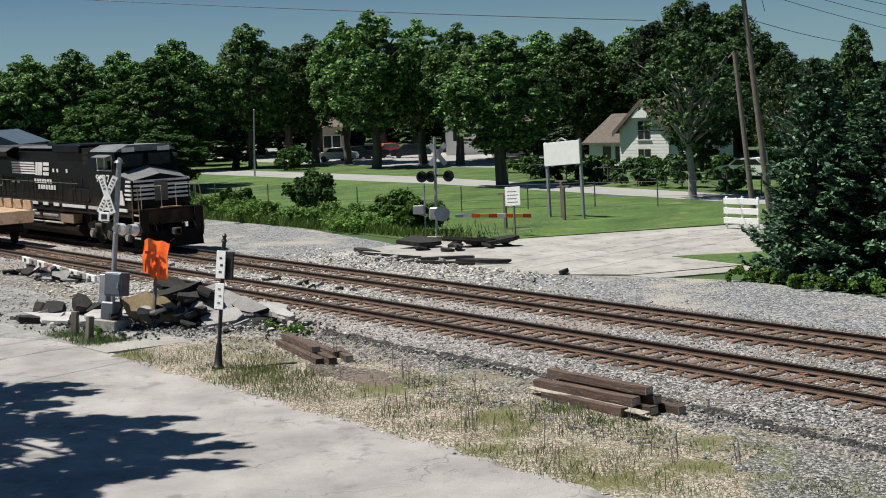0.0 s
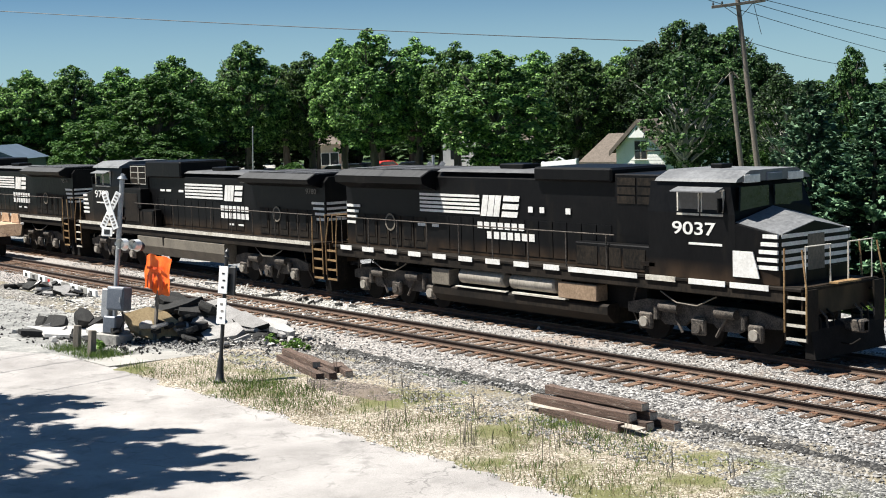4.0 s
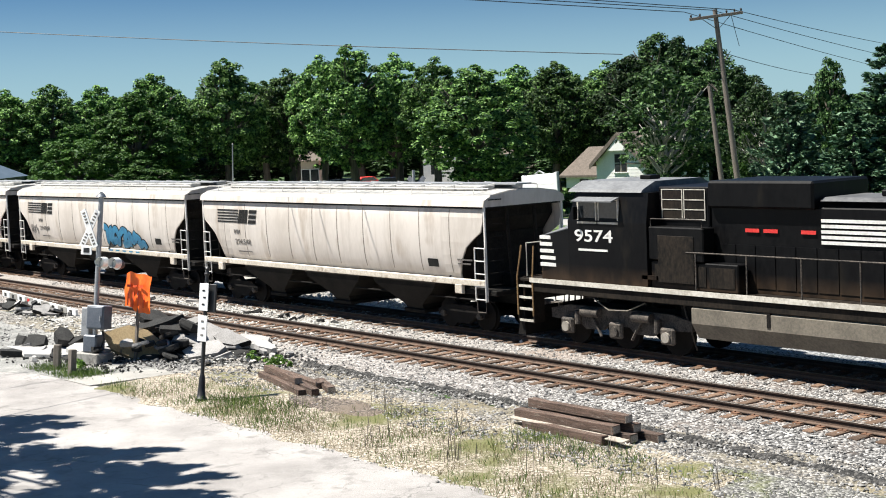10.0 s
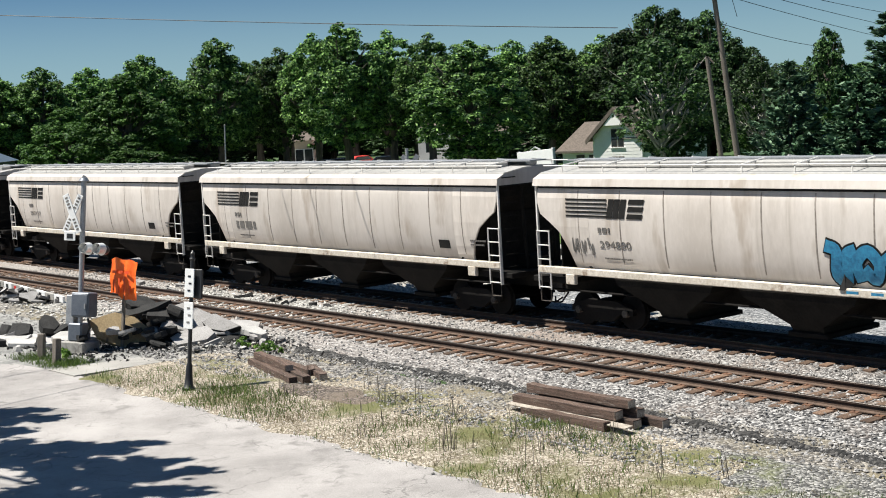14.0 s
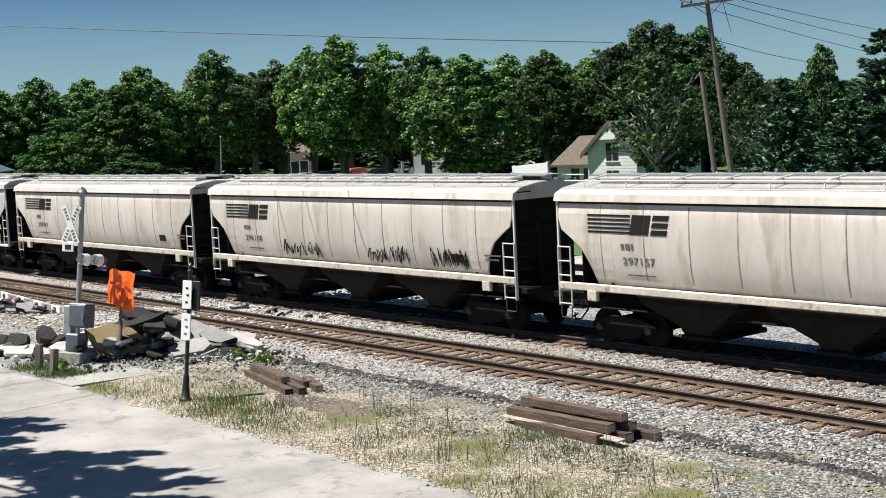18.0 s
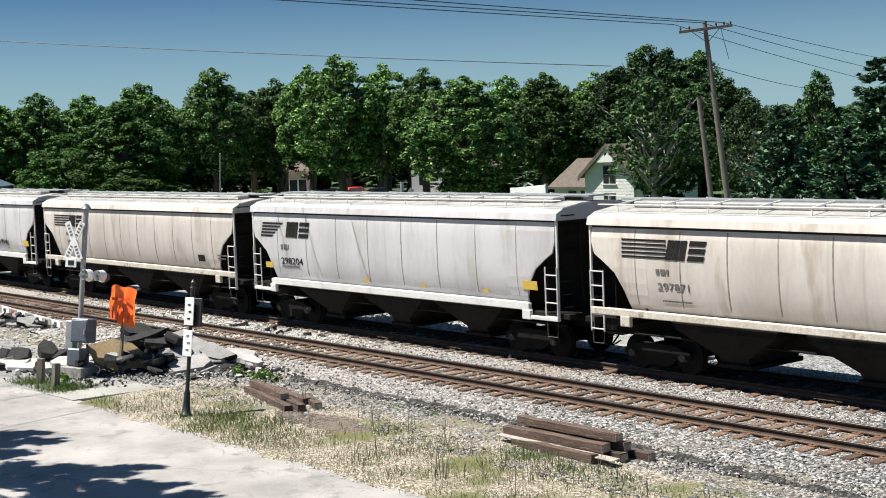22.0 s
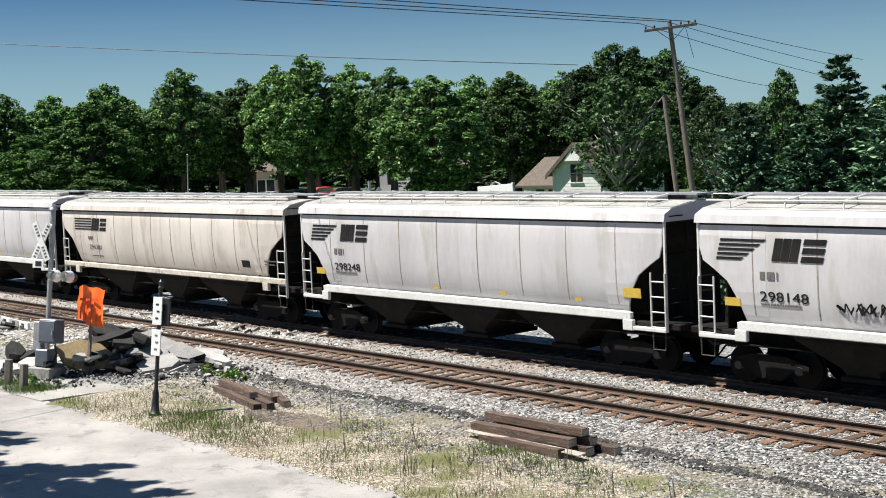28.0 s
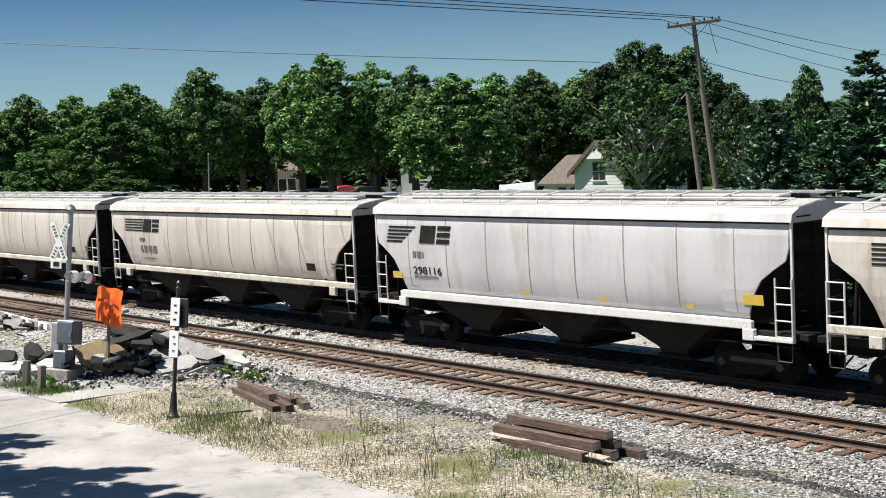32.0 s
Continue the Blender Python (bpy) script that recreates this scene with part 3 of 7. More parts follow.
def text_mesh(name, words, size, material, m, bold=0.0):
    """Letters as a thin solid, laid by m."""
    cu = bpy.data.curves.new(name, "FONT")
    cu.body, cu.size, cu.extrude = words, size, 0.003
    cu.offset = bold
    cu.align_x, cu.align_y = "LEFT", "BOTTOM"
    ob = bpy.data.objects.new(name, cu)
    scene.collection.objects.link(ob)
    me = bpy.data.meshes.new_from_object(ob.evaluated_get(bpy.context.evaluated_depsgraph_get()))
    bpy.data.objects.remove(ob)
    me.transform(m)
    me.materials.clear()
    me.materials.append(material)
    return me


GZ = -0.35
FAR_Y = 3.94


# ---- ground, track bed and roads ----
def sheet(name, poly, z, material, label, category, thick=0.06, parent=None):
    g = G().prism(poly, "z", z - thick, z)
    ob = part(name, g, material, parent)
    return tagged(ob, label, category, kind="structure")


def nz(x, y, s, o=0.0):
    return noise.noise(Vector((x * s + o, y * s - o, o * 0.7)))


def terrain(name, xs, ys, zf, material, label, category):
    g = G()
    g.v = [(x, y, zf(x, y)) for x in xs for y in ys]
    n = len(ys)
    g.f = [(i * n + j, (i + 1) * n + j, (i + 1) * n + j + 1, i * n + j + 1) for i in range(len(xs) - 1) for j in range(n - 1)]
    ob = part(name, g, material, None, smooth=70, fix=False)
    return tagged(ob, label, category, kind="structure")


def span(a, b, step):
    n = max(1, round((b - a) / step))
    return [a + (b - a) * i / n for i in range(n + 1)]


sheet("ground", [(-1500, -1500), (1500, -1500), (1500, 1500), (-1500, 1500)], GZ - 0.02, FIELD, "rough green grass spreading to the horizon", "ground", 1.0)
XS = [-420, -300, -200, -150, -120, -100, -88, -80] + span(-75, -5, 0.28) + [0, 8, 20, 40, 80, 160, 280]


def bed_z(x, y):
    if y < 1.97:
        k = abs(y)
    else:
        k = abs(y - FAR_Y)
    z = -0.215 - 0.05 * max(0.0, min(1.0, (k - 1.5) / 0.4))
    if y < -1.7:
        z = -0.235 - (-1.7 - y) * 0.10
    if y > FAR_Y + 1.7:
        z = -0.235 - (y - FAR_Y - 1.7) * 0.10
    return z + 0.022 * nz(x, y, 2.2) + 0.015 * nz(x, y, 6.0, 3.0)


terrain("ballast_bed", XS, span(-3.6, 7.6, 0.16), bed_z, BALLAST, "bed of grey crushed stone under two tracks", "ballast")


def verge_edge(x):
    return -8.52 + 0.010 * max(0.0, x + 24) + 0.16 * nz(x, 0, 0.7, 5.0) + 0.07 * nz(x, 0, 2.6, 2.0)


def verge_z(x, y):
    d = y - verge_edge(x)
    z = GZ + 0.02 + 0.05 * max(-1.6, min(1.0, d / 0.35)) + 0.035 * nz(x, y, 1.1) + 0.02 * nz(x, y, 4.0, 2.0)
    return z + 0.02 * max(0.0, (y + 4.5) / 1.5)


terrain("verge", span(-34.6, 8, 0.25), span(-12.0, -4.2, 0.2), verge_z, DRY, "dry trampled grass verge with pale grit", "verge")
terrain("gravel_shoulder", span(-75, 8, 0.3), span(-4.9, -2.6, 0.16), lambda x, y: GZ + 0.07 + 0.05 * nz(x, y, 1.4, 7.0) - 0.10 * math.exp(-((y + 3.05 + 0.25 * nz(x, 0, 0.5)) / 0.28) ** 2) + 0.05 * max(-1, min(0, (y + 4.4) / 0.4)) * 2, EARTH, "grey gravelly earth beside the track with a worn ditch", "gravel")
def ditch_y(x):
    return -2.72 - 0.085 * max(0.0, x + 22.0) + 0.12 * nz(x, 0, 0.5, 3.0)


terrain("cinder_line", span(-33, -4, 0.14), span(-4.6, -2.3, 0.07), lambda x, y: GZ + 0.105 + 0.07 * nz(x, y, 2.3, 4.0) - 0.9 * max(0.0, abs(y - ditch_y(x)) - 0.10 - 0.10 * nz(x, y, 1.3, 9.0)), CINDER, "ragged line of black cinders in the ditch", "gravel")
terrain("gravel_patch", span(-19.5, 8, 0.25), span(-8.4, -4.3, 0.2), lambda x, y: verge_z(x, y) + 0.03 + 0.03 * nz(x, y, 1.3, 6.0) - 0.10 * max(0.0, (-15.5 - x - 0.9 * (y + 5)) / 2.0), GREYEARTH, "dark grey gravelly earth with thin weeds", "gravel")
sheet("bare_earth", [(-60, -14), (-30, -14), (-30, -2), (-60, -2)], GZ - 0.005, DRY, "bare dry earth around the crossing", "ground", 0.01)
sheet("road", [(-120, -34), (-42.5, -10.6), (-38.2, -8.6), (-35.4, -8.3), (-17, -8.15), (10, -7.9), (60, -9), (60, -90), (-120, -90)], GZ + 0.03, ASPHALT, "sun-bleached cracked asphalt road with faint patches", "road", 0.2)
sheet("approach_pavement", [(-120, -34), (-42.5, -10.6), (-38.2, -8.75), (-36.0, -8.7), (-35.4, -3.2), (-75, -3.2), (-120, -12)], GZ + 0.024, APPROACH, "pale dusty broken-up crossing approach", "pavement", 0.2)
sheet("footpath", [(-36.4, -8.5), (-34.9, -8.45), (-34.55, -5.0), (-35.7, -4.9)], GZ + 0.062, CONCRETE, "short pale concrete footpath beside the crossing", "footpath", 0.2)
sheet("gravel_yard", [(-150, 5.8), (10, 5.8), (20, 12.0), (-24, 11.6), (-30.5, 12.2), (-33.5, 11.2), (-38, 9.0), (-52, 12.8), (-62, 14.6), (-150, 14.0)], GZ + 0.02, GREYGRAVEL, "grey gravel yard beside the far track", "gravel", 0.2)
sheet("far_road", [(-50, 8.2), (-38.5, 8.6), (-34.6, 11.2), (-33.2, 15.5), (-37.1, 15.9), (-33.6, 21.2), (-24, 27), (-30, 33), (-43.0, 27.0), (-47.4, 16.9), (-50.5, 13.8)], GZ + 0.03, CONCRETE, "pale worn concrete street leaving the crossing", "road", 0.2)
sheet("far_footpath", [(-34.5, 10.9), (-33.3, 11.0), (-30.8, 17.4), (-32.2, 17.6)], GZ + 0.034, CONCRETE, "narrow pale concrete footpath by the gravel", "footpath", 0.2)
sheet("grass_island", [(-37.1, 15.8), (-33.2, 15.4), (-29.0, 17.0), (-24.0, 26.0), (-33.6, 21.3)], GZ + 0.05, LAWN, "small mown grass island beside the street", "lawn", 0.2)
sheet("lawn", [(-160, 13.9), (-61, 14.9), (-52, 14.0), (-47.6, 17.0), (-43.3, 27.2), (-32, 34), (-55, 36.6), (-83, 39.6), (-160, 40.4)], GZ + 0.04, LAWN, "wide mown green lawn behind a wire fence", "lawn", 0.2)
sheet("cross_street", [(-200, 40.4), (-83, 39.7), (-55, 36.7), (0, 30), (0, 34), (-60, 41.2), (-91, 45.0), (-200, 46)], GZ + 0.034, STREET, "pale grey street running behind the lawn", "road", 0.2)
sheet("upper_lawn", [(-200, 46.1), (-91, 45.1), (-60, 41.3), (-30, 38), (-60, 60), (-110, 54), (-200, 60)], GZ + 0.045, LAWN, "green lawn under the trees beyond the street", "lawn", 0.2)
sheet("parking_lot", [(-200, 60.1), (-110, 54.1), (-95, 56), (-100, 70), (-200, 90)], GZ + 0.04, STREET, "pale parking lot below the trees", "pavement", 0.2)
terrain("crossing_stone", span(-53, -33.5, 0.22), span(-3.4, 9.4, 0.18), lambda x, y: -0.24 - 0.07 * max(0.0, (y - 5.6) / 2.0) - 0.04 * max(0.0, (-1.7 - y)) + 0.10 * nz(x, y, 0.8, 9.0) + 0.03 * nz(x, y, 4.0, 1.0) - 0.05 * max(0.0, abs(x + 43) - 6) ** 1.2, PALESTONE, "pale crushed stone where the crossing was dug out", "gravel")

# the two tracks
FOOT = [(-0.07, -0.172), (0.07, -0.172), (0.07, -0.155), (0.013, -0.135), (0.0115, -0.088), (-0.0115, -0.088), (-0.013, -0.135), (-0.07, -0.155)]
RP = [(0.010, -0.088), (0.010, -0.05), (0.036, -0.038), (0.036, -0.012), (-0.036, -0.012), (-0.036, -0.038), (-0.010, -0.05), (-0.010, -0.088)]
tie_me = mesh("sleeper", G().box(-0.115, 0.115, -1.3, 1.3, -0.36, -0.178, 0.012), TIE)
for cy, nm, lab in ((0.0, "near_track", "rusty railway track on weathered wooden ties"), (FAR_Y, "far_track", "railway track on wooden ties that carries the train")):
    tr = thing(nm, lab, "railway track", (0, cy, 0), "railway tracks", "structure")
    for s in (-1, 1):
        # web darkened for the head's shade, foot below coloured as lit
        r = part("rail", G().prism([(y + s * 0.755, z) for y, z in RP], "x", -420, 280), RUSTSHADE, tr, "rusty brown steel rail painted dark as in shade")
        part("rail_foot", G().prism([(y + s * 0.755, z) for y, z in FOOT], "x", -420, 280), LITRAILFOOT, r, "rust-tan rail foot painted as sunlit")
        part("railhead", G().box(-420, 280, s * 0.755 - 0.036, s * 0.755 + 0.036, -0.0115, 0.0, 0.004), RAILTOP, r, "worn bright running surface")
    rng = random.Random(5 + int(cy))
    pl, rest = G(), G()
    k = 0
    x = -150.0
    while x < 40:
        dx, rz = rng.uniform(-0.03, 0.03), rng.uniform(-0.9, 0.9)
        if -82 < x < -6:
            ob = new("sleeper", tie_me)
            ob.parent = tr
            ob.matrix_basis = pose(x + dx, rng.uniform(-0.06, 0.06), rng.uniform(-0.012, 0.006), 0, 0, rz)
            for s in (-1, 1):
                pl.box(x + dx - 0.09, x + dx + 0.09, s * 0.755 - 0.19, s * 0.755 + 0.19, -0.19, -0.162)
                for e in (-0.11, 0.11):
                    pl.box(x + dx - 0.05, x + dx - 0.015, s * 0.755 + e - 0.02, s * 0.755 + e + 0.02, -0.17, -0.14)
        else:
            rest.box(x + dx - 0.115, x + dx + 0.115, -1.3, 1.3, -0.36, -0.18)
        x += 0.545
    part("tie_plates", pl, RUSTPLATE, tr, "rusty tie plates and spikes", kind="stuff")
    part("distant_sleepers", rest, TIE, tr, "", kind="stuff")


def scatter(name, n, place, smin, smax, material, label, seed, flat=0.7):
    """Many loose stones as one mesh."""
    rng = np.random.default_rng(seed)
    base = np.array([(1, 0, 0), (0, 1, 0), (-1, 0, 0), (0, -1, 0), (0, 0, 1), (0, 0, -1)], float)
    tri = np.array([(0, 1, 4), (1, 2, 4), (2, 3, 4), (3, 0, 4), (1, 0, 5), (2, 1, 5), (3, 2, 5), (0, 3, 5)])
    c = place(rng, n)
    n = len(c)
    s = rng.uniform(smin, smax, (n, 1, 1)) * rng.uniform(0.6, 1.35, (n, 1, 3))
    v = base[None] * s * rng.uniform(0.7, 1.25, (n, 6, 1)) + rng.normal(0, 0.18, (n, 6, 3)) * s
    a = rng.uniform(0, 6.283, n)
    ca, sa = np.cos(a)[:, None], np.sin(a)[:, None]
    x, y = v[..., 0] * ca - v[..., 1] * sa, v[..., 0] * sa + v[..., 1] * ca
    v = np.stack([x, y, v[..., 2] * flat], -1) + c[:, None]
    me = bpy.data.meshes.new(name)
    me.from_pydata(v.reshape(-1, 3), [], (tri[None] + 6 * np.arange(n)[:, None, None]).reshape(-1, 3))
    me.materials.append(material)
    ob = new(name, me)
    return tagged(ob, label, "stones", kind="stuff")


def on_bed(y0, y1, x0=-62, x1=-9, skip=True):
    def f(rng, n):
        x = x1 - (x1 - x0) * rng.random(n) ** 1.25
        y = rng.uniform(y0, y1, n)
        keep = np.ones(n, bool)
        if skip:
            for c in (0.0, FAR_Y):
                keep &= np.abs(np.abs(y - c) - 0.755) > 0.12
        x, y = x[keep], y[keep]
        return np.array([(a, b, bed_z(a, b) + 0.012) for a, b in zip(x, y)])
    return f


scatter("ballast_stones", 26000, on_bed(-3.4, 6.6), 0.018, 0.048, STONE, "loose grey ballast stones", 1)
scatter("shoulder_stones", 9000, lambda r, n: np.stack([r.uniform(-40, -8, n), r.uniform(-6.0, -2.6, n), np.full(n, GZ + 0.075)], 1), 0.018, 0.050, STONE, "loose grey stones on the shoulder", 2)
scatter("pale_stones", 5200, lambda r, n: np.stack([r.normal(-42.5, 4.2, n), r.uniform(-4.6, 9.0, n), np.full(n, -0.235) + r.uniform(-0.03, 0.05, n)], 1), 0.03, 0.085, PSTONE, "loose pale crushed stones at the crossing", 3)
scatter("verge_grit", 2600, lambda r, n: np.stack([r.uniform(-33, -9, n), r.uniform(-8.6, -5, n), np.full(n, GZ + 0.05)], 1), 0.012, 0.036, PSTONE, "pale grit scattered on the verge", 4)
scatter("approach_grit", 3000, lambda r, n: np.stack([r.uniform(-62, -36.5, n), -8.4 + 5.4 * r.random(n) ** 0.8, np.full(n, GZ + 0.03)], 1), 0.015, 0.06, STONE, "loose grey grit on the broken pavement", 6)
scatter("asphalt_crumbs", 1500, lambda r, n: np.concatenate([np.stack([r.normal(-38.3, 1.5, n // 2), r.normal(-5.2, 1.1, n // 2), np.full(n // 2, GZ + 0.06)], 1), np.stack([r.normal(-36.0, 1.6, n // 3), r.normal(-3.2, 0.7, n // 3), np.full(n // 3, GZ + 0.09)], 1), np.stack([r.normal(-41.6, 1.2, n // 6), r.normal(-6.9, 0.6, n // 6), np.full(n // 6, GZ + 0.05)], 1)]), 0.02, 0.075, TAR, "black asphalt crumbs around the heaps", 5, 0.8)


# ---- the train ----
def ladder(g, x0, x1, y, z0, z1, step=0.36, r=0.022):
    for x in (x0, x1):
        g.tube([(x, y, z0), (x, y, z1)], r, 6)
    z = z0 + 0.06
    while z < z1:
        g.tube([(x0, y, z), (x1, y, z)], r * 0.8, 6)
        z += step
    return g


def freight_truck(root, cx):
    """Two axles between cast side frames."""
    tk = part("truck_bolster", G().box(cx - 0.2, cx + 0.2, -0.98, 0.98, 0.42, 0.78, 0.03), DARKGEAR, root, "dark truck bolster")
    for s in (-1, 1):
        y = s * 1.02
        prof = [(cx - 1.12, 0.42), (cx - 1.12, 0.58), (cx - 0.5, 0.76), (cx + 0.5, 0.76), (cx + 1.12, 0.58), (cx + 1.12, 0.42), (cx + 0.66, 0.42), (cx + 0.34, 0.2), (cx - 0.34, 0.2), (cx - 0.66, 0.42)]
        part("side_frame", G().prism(prof, "y", y - 0.07, y + 0.07), DARKGEAR, tk, "dark cast side frame")
    for dx in (-0.86, 0.86):
        for s in (-1, 1):
            w = G().tube([(cx + dx, s * 0.68, 0.46), (cx + dx, s * 0.72, 0.46), (cx + dx, s * 0.74, 0.46), (cx + dx, s * 0.83, 0.46)], [0.49, 0.49, 0.457, 0.457], 24)
            part("wheel", w, DARKGEAR, tk, "dark steel wheel", smooth=40)
        for s in (-1, 1):
            part("bearing_cap", G().tube([(cx + dx, s * 1.0, 0.46), (cx + dx, s * 1.14, 0.46)], 0.1, 10), GEAR, tk, "dusty bearing cap", smooth=40)
        part("axle", G().tube([(cx + dx, -1.0, 0.46), (cx + dx, 1.0, 0.46)], 0.085, 10), DARKGEAR, tk)


def knuckle(root, x, s):
    part("coupler", G().box(min(x, x + s * 0.75), max(x, x + s * 0.75), -0.09, 0.09, 0.72, 0.96, 0.02).box(x + s * 0.55 - 0.12, x + s * 0.55 + 0.2, -0.16, 0.16, 0.68, 1.0, 0.04), GEAR, root, "rusty coupler")
    part("air_hose", G().tube([(x, -0.3, 0.75), (x + s * 0.25, -0.34, 0.45), (x + s * 0.55, -0.3, 0.42), (x + s * 0.7, -0.15, 0.55)], 0.025, 6), DARKGEAR, root)


def emblem(root, x, z0, z1, w, y, material, bands=5, slant=0.12, tilt=0.0, first="logo_band"):
    """Stripes and two blocks: a maker's mark as plain shapes."""
    h = (z1 - z0) / (2 * bands - 1)
    part(first, G().box(x, x + w, y - 0.003, y + 0.003, z0, z0 + h), material, root)
    for i in range(1, bands):
        a = x + tilt * i
        part(first, G().prism([(a, z0 + 2 * i * h), (x + w, z0 + 2 * i * h), (x + w, z0 + (2 * i + 1) * h), (a + tilt * 0.5, z0 + (2 * i + 1) * h)], "y", y - 0.003, y + 0.003), material, root)


def mark_blocks(root, x, z0, z1, w, y, material):
    """A maker's mark kept plain: slanted bars, then a stack of short bars."""
    h, s = z1 - z0, 0.22 * (z1 - z0)
    t = w * 0.15
    for a in (0.0, 0.165, 0.33):
        k = x + a * w
        part("logo_block", G().prism([(k, z0), (k + t, z0), (k + t + s, z1), (k + s, z1)], "y", y - 0.003, y + 0.003), material, root)
    for i in range(3):
        k, z = x + 0.54 * w + i * s / 3, z0 + i * h * 0.37
        part("logo_block", G().prism([(k, z), (k + w * 0.40, z), (k + w * 0.40 + 0.05, z + h * 0.26), (k + 0.05, z + h * 0.26)], "y", y - 0.003, y + 0.003), material, root)


def bars(root, name, x, z, w, h, y, material, n, seed):
    """A line of unreadable small writing as plain bars."""
    rng = random.Random(seed)
    g = G()
    a = x
    while a < x + w:
        b = min(x + w, a + rng.uniform(0.5, 1.6) * h)
        g.box(a, b, y - 0.003, y + 0.003, z, z + h)
        a = b + 0.35 * h
    part(name, g, material, root)


SIDE = 1.60


def hopper_section(kind):
    """Half section of the body from the bottom edge up to the eave: (out, up)."""
    if kind == "A":
        return [(1.40, 1.62), (1.475, 1.8), (1.535, 2.05), (1.575, 2.35), (SIDE, 2.75), (SIDE, 3.15), (1.59, 3.5), (1.55, 3.72), (1.48, 3.84)]
    return [(1.44, 1.56), (1.51, 1.75), (1.56, 2.0), (1.59, 2.3), (SIDE, 2.7), (SIDE, 3.2), (1.59, 3.6), (1.56, 3.8), (1.52, 3.92)]


def conform(root, before, kind, lift=0.006):
    """Lays the marks made since before onto the curved side."""
    sec = hopper_section(kind)
    us, os_ = [u for o, u in sec], [o for o, u in sec]
    for ob in root.children:
        if ob in before:
            continue
        for v in ob.data.vertices:
            if v.co.z > us[0]:
                v.co.y += SIDE - float(np.interp(v.co.z, us, os_)) - lift
            else:
                v.co.y += SIDE - os_[0] - 0.24


def hopper_car(kind, label):
    A = kind == "A"
    half = 8.25 if A else 7.7
    paint, sillp = (HOPA, CARSILL) if A else (HOPB, CARSILLB)
    root = thing("hopper_car", label, "freight car", None, "covered hopper cars of the train")
    sec = hopper_section(kind)
    zb0, eave = sec[0][1], sec[-1][1]
    # body shell between its sloping ends, and side wings cut away over the trucks
    loops = []
    for x, lift in ((-half + 0.3, 1.9), (-half + 1.9, 0), (0, 0), (half - 1.9, 0), (half - 0.3, 1.9)):
        pts = []
        for i, (o, u) in enumerate(sec):
            q = max(u, zb0 + lift + 0.004 * i)
            pts.append((float(np.interp(q, [b for a, b in sec], [a for a, b in sec])) - (0.03 if lift else 0.0), q))
        loops.append([(x, -o, u) for o, u in pts] + [(x, o, u) for o, u in reversed(pts)])
    body = part("body", G().loft(loops), paint, root, smooth=35)
    cut = [(half, 1.75), (half - 0.10, 1.45), (half - 0.42, 1.25), (half - 0.80, 0.98), (half - 1.08, 0.55), (half - 1.22, 0.18), (half - 1.26, 0.0)]
    for e in (-1, 1):
        for s in (-1, 1):
            cols = []
            for x, lift in cut + [(half - 1.92, 0.0)]:
                col = []
                for i, (o, u) in enumerate(sec):
                    q = max(u, zb0 + lift + 0.003 * i)
                    col.append((e * x, float(np.interp(q, [b for a, b in sec], [a for a, b in sec])), q))
                cols.append([(a, s * (o + 0.003), q) for a, o, q in col] + [(a, s * (o - 0.045), q) for a, o, q in reversed(col)])
            part("side_wing", G().loft(cols), paint, root)
        # end sheet coloured near black, for the shade between the cars
        part("end_sheet", G().prism([(e * (half - 0.27), 4.0 - 0.12), (e * (half - 0.24), 4.0 - 0.12), (e * (half - 0.24), 3.45), (e * (half - 1.88), 1.5), (e * (half - 1.98), 1.5), (e * (half - 0.27), 3.5)], "y", -1.44, 1.44), UNDER, root, "sloping end sheet painted black as in shade")
    # arched roof with a lip over the eaves
    rs = [(1.52, eave - 0.03), (1.64, eave - 0.02), (1.60, eave + 0.17), (1.32, eave + 0.30), (0.6, eave + 0.40), (0.0, eave + 0.43)]
    ring = [(-o, u) for o, u in rs] + [(o, u) for o, u in reversed(rs[:-1])]
    roof = part("roof", G().loft([[(x, y, z) for y, z in ring] for x in (-half - 0.12, half + 0.12)]), paint, root, "pale roof edge", smooth=40)
    top = [(1.36, eave + 0.292), (1.34, eave + 0.315), (0.6, eave + 0.42), (0.0, eave + 0.45)]
    ring = [(-o, u) for o, u in top] + [(o, u) for o, u in reversed(top[:-1])]
    part("roof_deck", G().loft([[(x, y, z) for y, z in ring] for x in (-half - 0.1, half + 0.1)]), ROOFA, roof, "weathered grey roof deck", smooth=40)
    # shadow under the roof lip, put in as a black strip
    part("eave_shadow_strip", G().box(-half, half, -1.548, 1.548, eave - 0.085, eave - 0.035), LOGOSHADEBLK, root, "dark strip painted as the eave's shadow")
    n = 11 if A else 10
    for i in range(n):
        x = -half + 0.7 + i * (2 * half - 1.4) / (n - 1)
        for s in (-1, 1):
            part("roof_bracket", G().tube([(x, s * 1.30, eave + 0.20), (x, s * 1.28, eave + 0.50), (x + 0.02, s * 0.45, eave + 0.60)], 0.024, 6), CARWHITE, roof)
    part("running_board", G().box(-half - 0.1, half + 0.1, -0.32, 0.32, eave + 0.56, eave + 0.60), GALV, roof, "galvanized roof walkway")
    for s in (-1, 1):
        part("handrail", G().tube([(-half, s * 1.29, eave + 0.50), (half, s * 1.29, eave + 0.50)], 0.019, 6), CARWHITE, roof)
    part("hatch_trough", G().box(-half + 0.8, half - 0.8, 0.34, 0.8, eave + 0.40, eave + 0.56, 0.03), ROOFA, roof)
    part("hatch_trough", G().box(-half + 0.8, half - 0.8, -0.8, -0.34, eave + 0.40, eave + 0.56, 0.03), ROOFA, roof)
    # seams that follow the side
    m = 10 if A else 8
